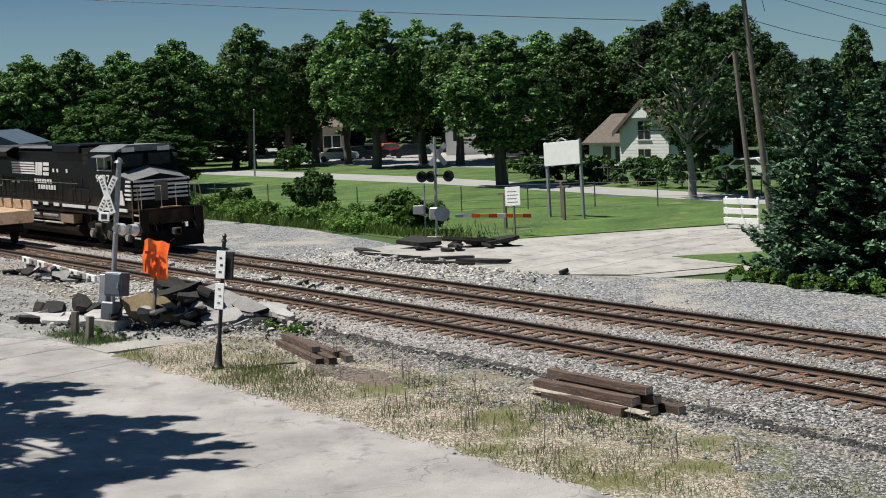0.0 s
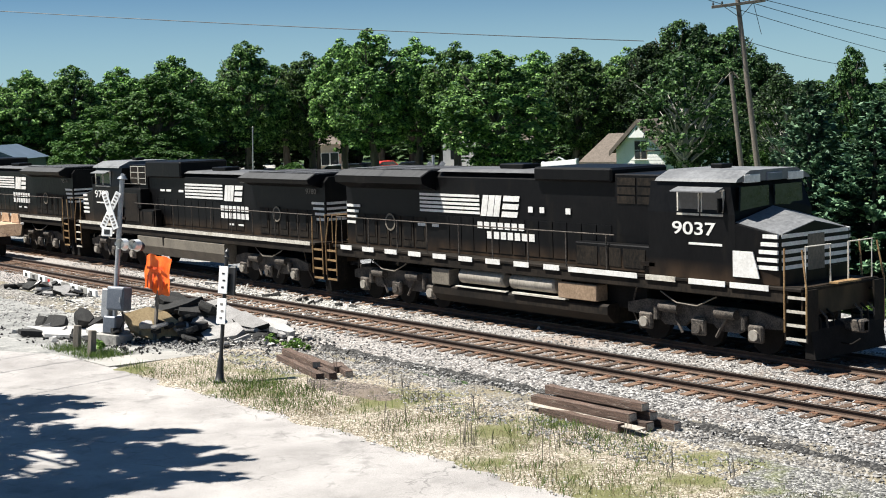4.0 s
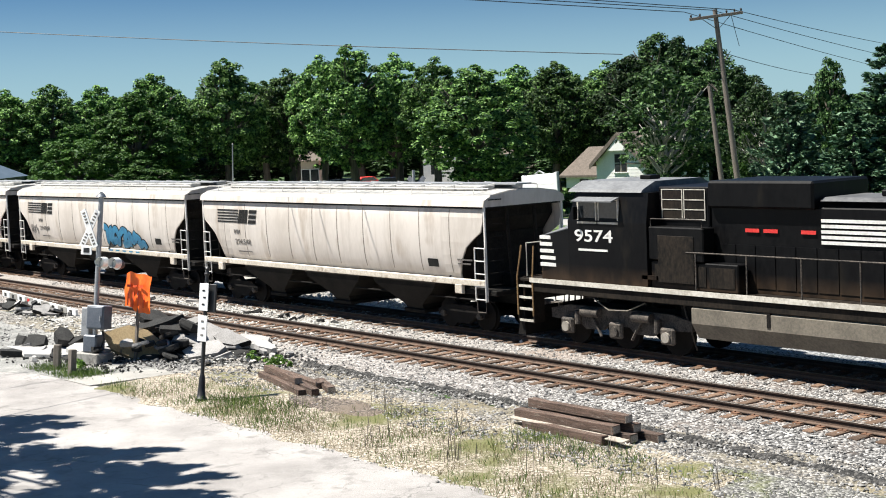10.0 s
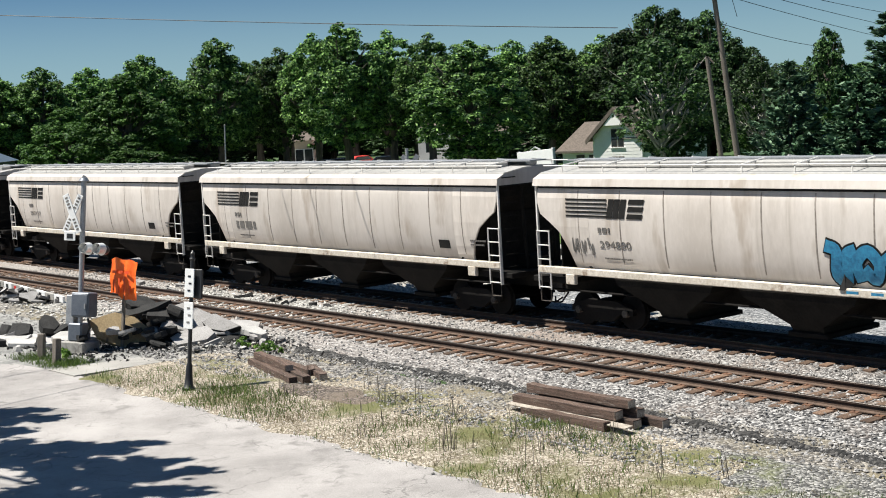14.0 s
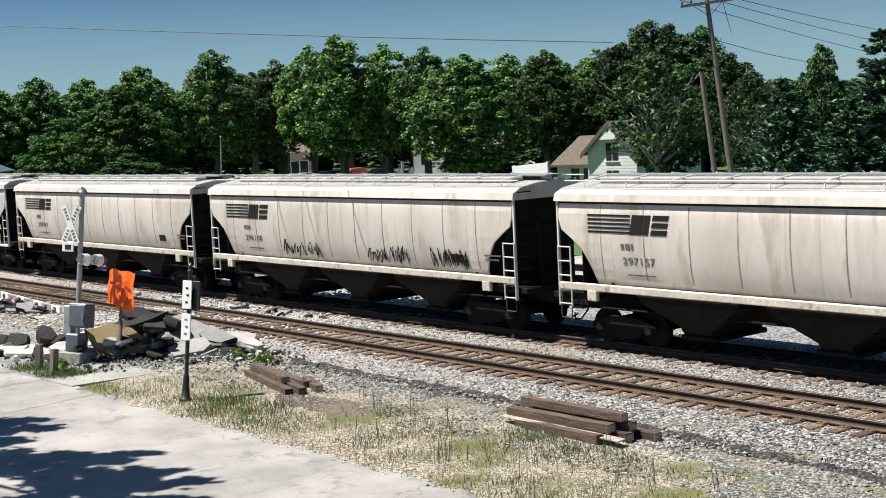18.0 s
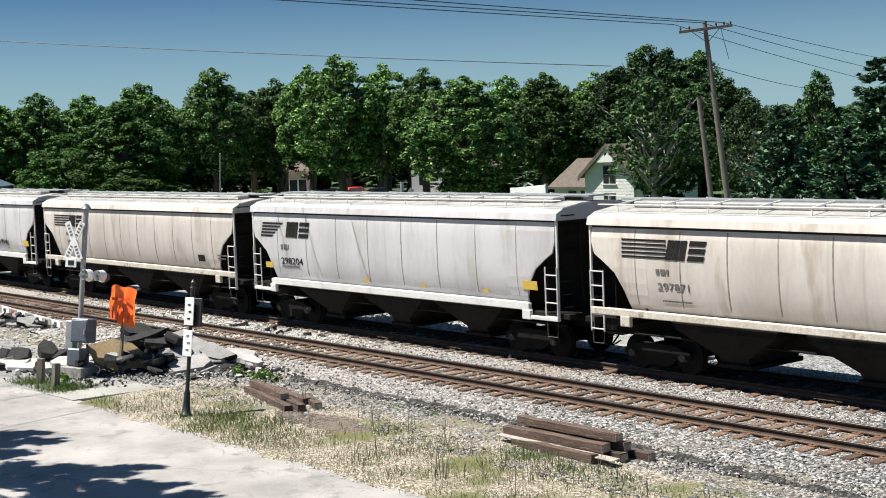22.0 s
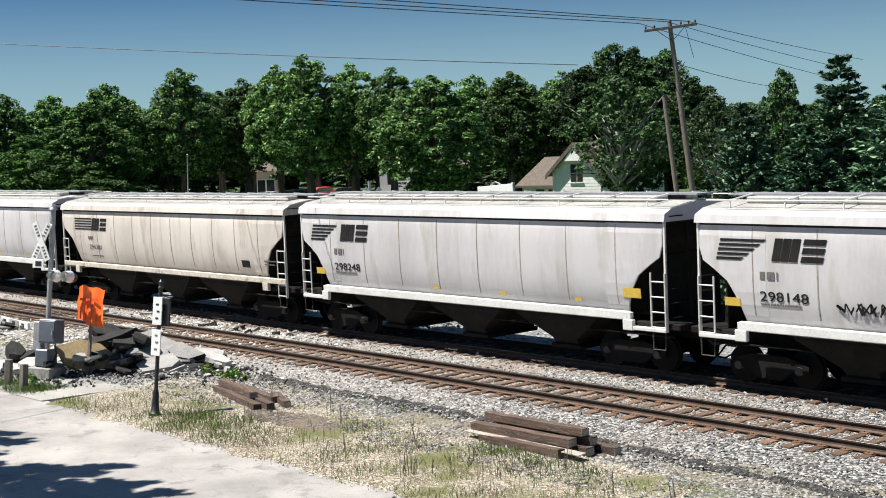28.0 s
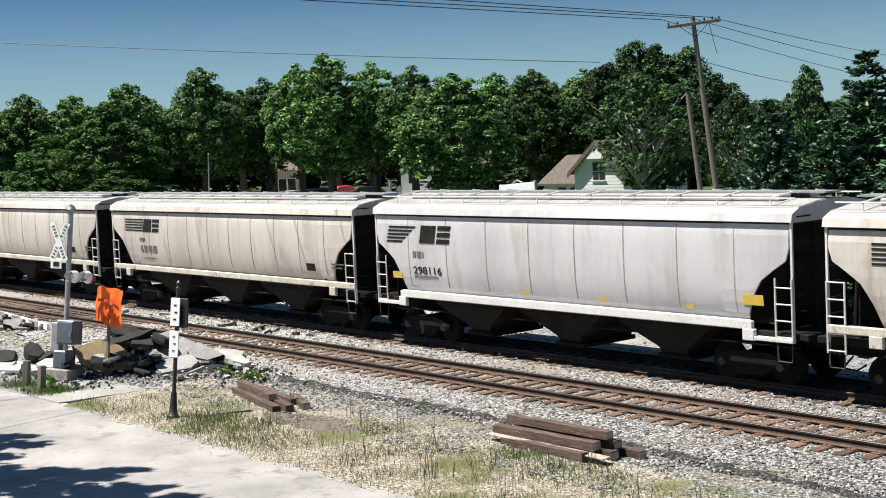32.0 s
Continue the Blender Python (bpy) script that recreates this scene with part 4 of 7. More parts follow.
    for i in range(m):
        x = -half + 1.55 + i * (2 * half - 3.1) / (m - 1)
        w = 0.018
        for s in (-1, 1):
            lo = [[(x - w, s * (o + 0.006), u), (x + w, s * (o + 0.006), u), (x + w, s * (o - 0.02), u), (x - w, s * (o - 0.02), u)] for o, u in sec[1:-1]]
            part("side_seam", G().loft(lo), SEAM, root)
    # side sill and end platforms
    zs0, zs1 = (1.47, 1.66) if A else (1.38, 1.60)
    for s in (-1, 1):
        y0, y1 = sorted((s * 1.50, s * 1.63))
        k = half + 0.06 if A else half - 1.16
        part("side_sill", G().box(-k, k, y0, y1, zs0, zs1, 0.02), sillp, root, "long soiled side sill")
        if not A:
            for e in (-1, 1):
                part("step_platform", G().box(*sorted((e * (half - 1.2), e * (half + 0.08))), y0, y1, 1.14, 1.24, 0.015), sillp, root, "white end step platform")
                part("sill_drop", G().box(*sorted((e * (half - 1.24), e * (half - 1.08))), y0 + 0.004, y1 - 0.004, 1.14, zs1 - 0.02, 0.01), sillp, root)
    for e in (-1, 1):
        x0, x1 = sorted((e * (half - 1.0), e * (half + 0.42)))
        part("end_platform", G().box(x0, x1, -1.5, 1.5, 1.2, 1.36, 0.02), UNDER, root)
        for s in (-1, 1):
            part("corner_post", G().box(*sorted((e * (half + 0.03), e * (half + 0.085))), *sorted((s * 1.53, s * 1.585)), 1.02 if A else 1.16, eave + 0.02), CARWHITE, root, "thin white corner post")
            part("end_strut", G().tube([(e * (half + 0.05), s * 0.55, 1.36), (e * (half - 0.1), s * 0.55, eave - 0.1)], 0.05, 8), UNDER, root)
            part("side_ladder", ladder(G(), e * (half - 0.40), e * (half + 0.06), s * 1.60, 1.02 if A else 1.20, 2.62, 0.38, 0.024), CARWHITE, root, "white side ladder")
            part("stirrup_step", G().tube([(e * (half - 0.38), s * 1.58, 1.25), (e * (half - 0.36), s * 1.58, 0.70), (e * (half + 0.02), s * 1.58, 0.70), (e * (half + 0.04), s * 1.58, 1.25)], 0.022, 6), GEAR, root)
            part("jacking_pad", G().box(*sorted((e * (half - 1.35), e * (half - 1.0))), *sorted((s * 1.52, s * 1.642)), zs0 - 0.26, zs0 + 0.02, 0.02), sillp, root, "pale jacking pad")
        # rungs take the same black, with the gap's shade in their colour
        for z in [1.5 + 0.36 * i for i in range(8)]:
            part("end_rung", G().tube([(e * (half + 0.14), -1.45, z), (e * (half + 0.14), -0.95, z)], 0.018, 6), UNDER, root)
        # plate added so that the shaded gap reads dark, not see-through
        part("end_bulkhead", G().box(*sorted((e * (half - 0.62), e * (half - 0.56))), -1.34, 1.34, 1.36, 3.0, 0.02), UNDER, root, "black plate added to darken the gap at the car end")
        part("brake_gear", G().tube([(e * (half + 0.2), 0.45, 2.1), (e * (half + 0.26), 0.45, 2.1)], 0.26, 16) if e < 0 else G().box(half - 0.5, half + 0.1, -0.5, 0.3, 1.36, 1.75, 0.04), DARKGEAR, root)
        knuckle(root, e * (half + 0.3), e)
        freight_truck(root, e * (half - 1.75 if A else half - 1.55))
    part("centre_sill", G().box(-half - 0.4, half + 0.4, -0.32, 0.32, 0.82, 1.22, 0.02), UNDER, root)
    # discharge hoppers
    for cx in ((-4.05, 0.0, 4.05) if A else (-3.7, 0.0, 3.7)):
        w = 1.75 if A else 1.7
        lo = []
        for z, hx, hy in ((1.66, w, 1.42), (1.25, w * 0.88, 1.40), (0.62, 0.46, 1.05), (0.45, 0.42, 0.95)):
            lo.append([(cx - hx, -hy, z), (cx + hx, -hy, z), (cx + hx, hy, z), (cx - hx, hy, z)])
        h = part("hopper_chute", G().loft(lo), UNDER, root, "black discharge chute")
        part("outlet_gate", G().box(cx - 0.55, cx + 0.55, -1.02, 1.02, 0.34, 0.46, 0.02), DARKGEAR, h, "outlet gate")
    part("train_line_pipe", G().tube([(-half, -1.2, 0.98), (half, -1.2, 0.98)], 0.03, 6), DARKGEAR, root)
    # painted marks on the near side
    y = -SIDE - 0.006
    before = set(root.children)
    if A:
        emblem(root, -7.15, 3.02, 3.50, 1.5, y, LOGOSHADEBLK)
        mark_blocks(root, -5.68, 3.00, 3.50, 1.30, y, LOGOSHADEBLK)
        bars(root, "small_lettering", -6.0, 2.62, 0.42, 0.14, y, GREYTEXT, 1, 3)
        bars(root, "small_lettering", -5.85, 1.93, 0.95, 0.045, y, GREYTEXT, 1, 4)
        part("reporting_panel", G().box(5.55, 6.05, y - 0.003, y + 0.003, 1.95, 2.2), LOGOSHADEBLK, root)
        bars(root, "small_lettering", 7.0, 2.2, 0.7, 0.05, y, GREYTEXT, 1, 5)
        bars(root, "small_lettering", 7.0, 2.08, 0.6, 0.05, y, GREYTEXT, 1, 6)
    else:
        for i in range(5):
            a, z = -7.2 + 0.03 * i, 3.05 + 0.108 * i
            part("logo_band", G().prism([(a, z), (a + 0.72 + 0.13 * i, z), (a + 0.80 + 0.13 * i, z + 0.064), (a + 0.02, z + 0.064)], "y", y - 0.003, y + 0.003), LOGOSHADEBLK, root)
        mark_blocks(root, -5.62, 3.05, 3.58, 1.45, y, LOGOSHADEBLK)
        bars(root, "small_lettering", -5.95, 2.62, 0.5, 0.18, y, GREYTEXT, 1, 3)
        bars(root, "small_lettering", -5.95, 2.02, 1.1, 0.05, y, GREYTEXT, 1, 4)
        part("reflector_patch", G().box(6.35, 6.95, y - 0.003, y + 0.003, 1.95, 2.2), AMBER, root, "amber safety patch")
        part("reflector_patch", G().box(-7.0, -6.55, y - 0.003, y + 0.003, 1.95, 2.15), AMBER, root, "amber safety patch")
        for i in range(3):
            part("reflector_patch", G().box(-1.2 + i * 2.9, -0.95 + i * 2.9, y - 0.003, y + 0.003, 1.75, 1.85), AMBER, root)
    conform(root, before, kind)
    return root


def ribbon(pts, r, y0, y1):
    """One stroke of even width, drawn in the plane of the side."""
    ps = [Vector((x, 0, z)) for x, z in pts]
    near, n = [], len(ps)
    for i, p in enumerate(ps):
        d = (ps[min(i + 1, n - 1)] - ps[max(i - 1, 0)]).normalized()
        side = Vector((-d.z, 0, d.x)) * r
        e = d * r * (0.5 if i == n - 1 else -0.5 if i == 0 else 0)
        near.append((p - side + e, p + side + e))
    vs = [(q.x, y, q.z) for y in (y0, y1) for pair in near for q in pair]
    o, fs = 2 * n, []
    for i in range(n - 1):
        a, b, c, d = 2 * i, 2 * i + 1, 2 * i + 3, 2 * i + 2
        fs += [(a, d, c, b), (o + a, o + b, o + c, o + d), (a, o + a, o + d, d), (b, c, o + c, o + b)]
    fs += [(0, 1, o + 1, o), (2 * n - 2, o + 2 * n - 2, o + 2 * n - 1, 2 * n - 1)]
    return G().add(vs, fs)


def rounded(path, n=5):
    """Softens a bent path by a smooth curve through its points."""
    ps = [path[0]] + list(path) + [path[-1]]
    out = []
    for a, b, c, d in zip(ps, ps[1:], ps[2:], ps[3:]):
        for k in range(n):
            t = k / n
            out.append(tuple(0.5 * (2 * b[i] + (c[i] - a[i]) * t + (2 * a[i] - 5 * b[i] + 4 * c[i] - d[i]) * t * t + (3 * b[i] - a[i] - 3 * c[i] + d[i]) * t ** 3) for i in (0, 1)))
    return out + [path[-1]]


def squiggle(root, name, x0, z0, w, h, y, material, letters, seed, r=0.03):
    """Sprayed scrawl: curved strokes, no readable word."""
    rng = random.Random(seed)
    for i in range(letters):
        a, lw = x0 + w * i / letters, w / letters
        path = [(a + lw * rng.uniform(-0.1, 1.0), z0 + h * (rng.uniform(0.55, 1) if k % 2 else rng.uniform(0, 0.4))) for k in range(5)]
        part(name, ribbon(rounded(path), r, y, y + 0.004), material, root)


def bubble_tag(root, x0, z0, w, h, y):
    """Fat sprayed strokes in blue with dark outlines, no readable word."""
    glyphs = (((0.0, 0.95), (0.35, 0.80), (0.30, 0.15), (0.70, 0.02), (0.75, 0.70), (1.05, 0.85)),
              ((0.10, 0.10), (0.0, 0.60), (0.45, 0.95), (0.90, 0.55), (0.70, 0.10), (0.35, 0.35)),
              ((0.0, 0.75), (0.45, 1.0), (0.95, 0.80), (0.60, 0.45), (0.85, 0.10), (0.25, 0.05)),
              ((0.05, 0.05), (0.20, 0.85), (0.60, 0.30), (1.0, 0.90), (0.95, 0.35)),
              ((0.0, 0.80), (0.45, 0.55), (0.30, 0.10), (0.95, 0.30), (1.15, 0.0)))
    for i, path in enumerate(glyphs):
        a, lw, top = x0 + w * i / 5, w / 5 * 0.86, h * (1.0 - 0.09 * i)
        pts = [(a + lw * u, z0 + top * v) for u, v in path]
        part("sprayed_outline", ribbon(rounded(pts), 0.185, y - 0.010, y + 0.004), LOGOSHADEBLK, root)
        part("sprayed_fill", ribbon(rounded(pts), 0.138, y - 0.020 - 0.0006 * i, y - 0.004), BLUE, root, "blue sprayed stroke")
    for i in range(5):
        k = x0 + 0.5 + 0.62 * i
        part("paint_drip", G().box(k, k + 0.30, -1.648, -1.632, 1.55, 1.61), BLUE, root, "pale blue overspray on the sill")


def locomotive(number, lead, label):
    """A six-axle diesel with a wide cab; local +x is the cab end."""
    root = thing("locomotive", label, "locomotive", None, "diesel locomotives at the head of the train")
    X = lambda u: 11.1 - u
    C = lambda u: 10.6 - u
    d = 0.0 if lead else 0.65
    # the turned engines have a lower hood roof
    low, wing = (0.0, 0.0) if lead else (0.28, 0.20)
    E = lambda u: 11.1 - d - u
    # frame and walkway
    part("frame", G().box(E(20.4), X(1.2), -1.5, 1.5, 1.45, 1.74, 0.02), LOCODUST, root, "dusty black underframe")
    part("walkway", G().box(E(20.6), X(0.8), -1.53, 1.53, 1.742, 1.82, 0.01), LOCODUST, root)
    for s in (-1, 1):
        y0, y1 = sorted((s * 1.532, s * 1.55))
        if lead:
            k = X(20.1)
            while k < X(9.3):
                part("sill_dash", G().box(k, k + 0.66, y0, y1, 1.70, 1.85), LOCOWHITE, root)
                k += 1.29
            for a, b in ((8.75, 6.1), (5.8, 4.75), (4.3, 3.1), (2.95, 1.75)):
                part("sill_dash", G().box(X(a), X(b), y0, y1, 1.70, 1.84), LOCOWHITE if a < 5 or a > 8 else SILLWHITE, root)
        else:
            part("sill_stripe", G().box(E(20.3), X(1.2), y0, y1, 1.72, 1.85), SILLWHITE, root, "soiled white sill stripe")
    # nose
    nose = G().loft([[(C(2.35), -1.5, 1.83), (C(2.35), 1.5, 1.83), (C(2.35), 1.5, 3.28), (C(2.35), 0.0, 3.62), (C(2.35), -1.5, 3.28)], [(C(1.05), -1.36, 1.83), (C(1.05), 1.36, 1.83), (C(1.05), 1.36, 3.02), (C(1.05), 0.0, 3.30), (C(1.05), -1.36, 3.02)]])
    nz_ = part("nose", nose, LOCO, root, "black angled nose")
    part("nose_top", G().loft([[(C(2.33), -1.44, 3.315), (C(2.33), 0, 3.635), (C(2.33), 1.44, 3.315), (C(2.33), 1.44, 3.30), (C(2.33), 0, 3.62), (C(2.33), -1.44, 3.30)], [(C(1.07), -1.3, 3.055), (C(1.07), 0, 3.312), (C(1.07), 1.3, 3.055), (C(1.07), 1.3, 3.04), (C(1.07), 0, 3.30), (C(1.07), -1.3, 3.04)]]), CABROOF, nz_)
    for i in range(5):
        z = 2.2 + i * 0.19
        part("nose_stripe", G().box(C(1.045), C(1.03), -1.3, 1.3, z, z + 0.095), LOCOWHITE, nz_, "white nose stripe")
        for s in (-1, 1):
            y0, y1 = sorted((s * (1.36 + 0.02), s * 1.43))
            part("nose_stripe", G().prism([(C(1.07), z), (C(1.75 - 0.06 * i), z), (C(1.75 - 0.06 * i), z + 0.095), (C(1.07), z + 0.095)], "y", y0, y1), LOCOWHITE, nz_)
    part("nose_emblem", G().box(C(1.04), C(1.02), -0.32, 0.32, 2.12, 3.0), TANK, nz_)
    part("nose_door", G().box(C(1.045), C(1.035), 0.45, 1.05, 1.9, 2.15), LOCO, nz_)
    # cab
    cab = part("cab", G().loft([[(C(2.3), -1.5, 1.83), (C(2.3), 1.5, 1.83), (C(2.3), 1.5, 3.5), (C(2.55), 1.38, 4.28), (C(2.55), -1.38, 4.28), (C(2.3), -1.5, 3.5)], [(C(5.2), -1.5, 1.83), (C(5.2), 1.5, 1.83), (C(5.2), 1.5, 3.5), (C(5.2), 1.38, 4.28), (C(5.2), -1.38, 4.28), (C(5.2), -1.5, 3.5)]]), LOCO, root, "black wide cab")
    part("cab_roof", G().loft([[(x, -1.44, 4.285), (x, 1.44, 4.285), (x, 1.38, 4.36), (x, 0.9, 4.56), (x, -0.9, 4.56), (x, -1.38, 4.36)] for x in (C(2.3), C(5.0))]), CABROOF, cab, "grey cab roof")
    for s in (-1, 1):
        for a, b in ((2.72, 3.35), (3.5, 4.15)):
            y = s * 1.455
            part("side_window", G().box(C(b), C(a), *sorted((y - 0.0 * s, y + 0.03 * s)), 3.50, 4.05), GLASS, cab, "dark cab side window")
            part("window_frame", G().box(C(b) - 0.05, C(a) + 0.05, *sorted((y - 0.02 * s, y + 0.022 * s)), 4.06, 4.11).box(C(b) - 0.05, C(a) + 0.05, *sorted((y - 0.02 * s, y + 0.05 * s)), 3.44, 3.495).box(C(a) + 0.005, C(a) + 0.05, *sorted((y - 0.02 * s, y + 0.04 * s)), 3.49, 4.08).box(C(b) - 0.05, C(b) - 0.005, *sorted((y - 0.02 * s, y + 0.04 * s)), 3.49, 4.08), SILLWHITE, cab)
        part("sun_visor", G().prism([(s * 1.44, 4.12), (s * 1.75, 4.04), (s * 1.75, 4.07), (s * 1.44, 4.16)], "x", C(4.2), C(2.7)), CABROOF, cab, "grey window awning")
        part("windshield", G().prism([(s * 0.12, 3.66), (s * 1.22, 3.58), (s * 1.18, 4.16), (s * 0.12, 4.16)], "x", C(2.42), C(2.36)), GLASS, cab, "dark windshield pane")
        part("mirror", G().box(C(2.72), C(2.66), *sorted((s * 1.52, s * 1.68)), 3.55, 3.9, 0.01), LOCO, cab)
        part("cab_door_step", G().box(C(5.5), C(5.0), *sorted((s * 1.2, s * 1.5)), 2.05, 2.15), LOCO, cab)
    part("headlight", G().box(C(2.32), C(2.26), -0.3, 0.3, 4.28, 4.48, 0.02), BOXGREY, cab)
    part("number_box", G().box(C(2.34), C(2.27), 0.55, 1.15, 4.26, 4.46, 0.01), LOCOWHITE, cab)
    part("number_box", G().box(C(2.34), C(2.27), -1.15, -0.55, 4.26, 4.46, 0.01), LOCOWHITE, cab)
    part("roof_horn", G().box(C(4.2), C(3.8), -0.2, 0.2, 4.565, 4.68, 0.02), LOCO, cab)
    # equipment cabinet behind the cab, then the hood
    part("equipment_cabinet", G().box(X(7.4), X(5.71), -1.02, 1.02, 1.83, 4.42, 0.03), LOCO, root)
    for s in (-1, 1):
        for i in range(2):
            for j in range(3):
                a, z = 5.85 + i * 0.75, 3.62 + j * 0.25
                part("grille", G().box(X(a + 0.68), X(a), *sorted((s * 1.022, s * 1.04)), z, z + 0.20), LOCODUST, root, "small grille panel")
            if not lead:
                a = 5.85 + i * 0.75
                ya, yb = sorted((s * 1.041, s * 1.052))
                for z in (3.58, 3.83, 4.08, 4.34):
                    part("grille_frame", G().box(X(a + 0.70), X(a - 0.02), ya, yb, z, z + 0.024), SILLWHITE, root)
                for u in (a + 0.70, a + 0.015):
                    part("grille_frame", G().box(X(u), X(u - 0.024), ya, yb, 3.616, 4.339), SILLWHITE, root)
        part("electrical_box", G().box(X(8.6), X(5.75), *sorted((s * 1.02, s * 1.42)), 1.83, 2.55, 0.03), LOCO, root, "black electrical cabinet")
        if not lead:
            part("tall_cabinet", G().box(X(7.55), X(5.72), *sorted((s * 1.0, s * 1.46)), 2.56, 3.42, 0.03), LOCO, root, "tall black cabinet behind the cab")
            part("cabinet_door", G().box(X(7.25), X(6.05), *sorted((s * 1.461, s * 1.475)), 2.0, 3.2, 0.006), LOCODUST, root)
            part("cabinet_rail", G().tube([(X(7.5), s * 1.44, 3.42), (X(7.5), s * 1.44, 3.62), (X(5.8), s * 1.44, 3.62), (X(5.8), s * 1.44, 3.42)], 0.016, 6), GEAR, root)
        for i in range(3):
            part("cabinet_panel", G().box(X(8.5 - i * 0.9), X(7.7 - i * 0.9), *sorted((s * 1.421, s * 1.435)), 1.95, 2.45), LOCODUST, root)
    hood = part("engine_hood", G().loft([[(x, -0.95, 1.83), (x, 0.95, 1.83), (x, 0.95, 4.2 - low), (x, 0.78, 4.38 - low), (x, -0.78, 4.38 - low), (x, -0.95, 4.2 - low)] for x in (E(20.5), X(7.41))]), LOCO, root, "long black engine hood")
    part("dynamic_brake_housing", G().box(X(10.6), X(7.42), -1.12, 1.12, 4.18 - low, 4.58, 0.06), LOCO, root)
    part("roof_deck", G().loft([[(x, -0.98, 4.385 - low), (x, 0.98, 4.385 - low), (x, 0.8, 4.47 - low), (x, -0.8, 4.47 - low)] for x in (E(15.3), X(10.7))]), LOCOROOF, root, "faded roof panels")
    part("exhaust_housing", G().box(X(13.0), X(11.9), -0.35, 0.35, 4.47 - low, 4.62 - low, 0.03), LOCO, root)
    # radiator wings
    part("radiator_wing", G().prism([(-0.97, 3.78 - wing * 0.3), (-1.52, 4.0 - wing * 0.6), (-1.55, 4.22 - wing), (-1.2, 4.40 - wing), (1.2, 4.40 - wing), (1.55, 4.22 - wing), (1.52, 4.0 - wing * 0.6), (0.97, 3.78 - wing * 0.3)], "x", E(20.3), E(15.4)), LOCO, root, "overhanging radiator wing")
    part("radiator_roof", G().prism([(-1.56, 4.235 - wing), (-1.2, 4.42 - wing), (1.2, 4.42 - wing), (1.56, 4.235 - wing), (1.2, 4.402 - wing), (-1.2, 4.402 - wing)], "x", E(20.25), E(15.45)), RADROOF, root, "sooty ribbed radiator roof")
    for i in range(9):
        x = E(20.1) + i * 0.52
        part("radiator_grille", G().box(x, x + 0.44, -1.1, 1.1, 4.425 - wing, 4.45 - wing), RADROOF if i % 3 else LOCOROOF, root)
    # hood doors
    for s in (-1, 1):
        for i in range(13):
            a = 7.6 + i * 0.6
            part("hood_door", G().box(X(a + 0.56), X(a), *sorted((s * 0.951, s * 0.968)), 1.95, 3.0), LOCO, hood)
        for i in range(6):
            a = 16.0 + i * 0.68
            part("hood_door", G().box(E(a + 0.6), E(a), *sorted((s * 0.951, s * 0.972)), 1.92, 2.9), LOCODUST, hood, "dusty access door")
            part("door_vent", G().box(E(a + 0.5), E(a + 0.1), *sorted((s * 0.973, s * 0.985)), 2.15, 2.7), LOCO, hood)
        for i in range(4):
            z = 2.55 + i * 0.19
            part("end_stripe", G().box(E(20.45), E(19.55 + 0.1 * (4 - i)), *sorted((s * 0.974, s * 0.988)), z, z + 0.09), LOCOWHITE, root, "white end stripe")
    for i in range(4):
        z = 2.55 + i * 0.19
        part("end_stripe", G().box(E(20.515), E(20.502), -0.9, 0.9, z, z + 0.09), LOCOWHITE, root)
    # lettering on the side toward the road: near side is -y for the lead, +y for turned engines
    sgn = -1 if lead else 1
    yy = sgn * 0.985
    flip = Matrix.Identity(4) if lead else Matrix.Rotation(math.pi, 4, "Z")

    def decal(name, u0, u1, z0, z1, material, y=None):
        yv = yy if y is None else y
        part(name, G().box(min(X(u0), X(u1)), max(X(u0), X(u1)), yv - 0.004, yv + 0.004, z0, z1), material, root)
    for i in range(5):
        z = 3.10 + i * 0.128
        decal("logo_band", *((13.24, 16.26) if lead else (10.72, 13.85)), z, z + 0.078, LOCOWHITE)
    if lead:
        mark_blocks(root, X(13.2), 3.06, 3.70, 1.8, yy, LOCOWHITE)
    else:
        before = set(root.children)
        mark_blocks(root, -X(13.95), 3.06, 3.68, 1.45, -yy, LOCOWHITE)
        for o in set(root.children) - before:
            o.data.transform(flip)
    for row, (z, h) in enumerate(((2.68, 0.20), (2.38, 0.22))):
        a = (11.2, 10.75)[row] if lead else 13.65
        for k in range(7):
            decal("name_bar", a, a + 0.24, z, z + h, LOCOWHITE)
            a += 0.32
    for k in range(2):
        decal("small_lettering", (15.3 if lead else 14.3) + k * 0.7, (15.65 if lead else 14.65) + k * 0.75, 2.62 if lead else 2.12, 2.72 if lead else 2.19, LOCOWHITE)
    for k, a in enumerate((8.5, 9.05, 10.15) if not lead else (9.2, 10.3, 10.8)):
        decal("small_lettering", a, a + (0.2 if lead else 0.42), 3.24 if lead else 3.32, 3.41, RED if number == "9574" else LOCOWHITE, None if a > 7.5 else -1.045)
    c = (X(17.9), 2.68)
    ring = [(c[0] + 0.29 * math.cos(2 * math.pi * k / 20), c[1] + 0.29 * math.sin(2 * math.pi * k / 20)) for k in range(20)]
    part("round_emblem", G().prism(ring, "y", yy * 1.02 - 0.004, yy * 1.02 + 0.004), TANK, root, "round grey emblem")
    ring = [(c[0] + 0.22 * math.cos(2 * math.pi * k / 20), c[1] + 0.22 * math.sin(2 * math.pi * k / 20)) for k in range(20)]
    part("round_emblem", G().prism(ring, "y", yy * 1.02 + sgn * 0.0045 - 0.004, yy * 1.02 + sgn * 0.0045 + 0.004), LOCO, root)
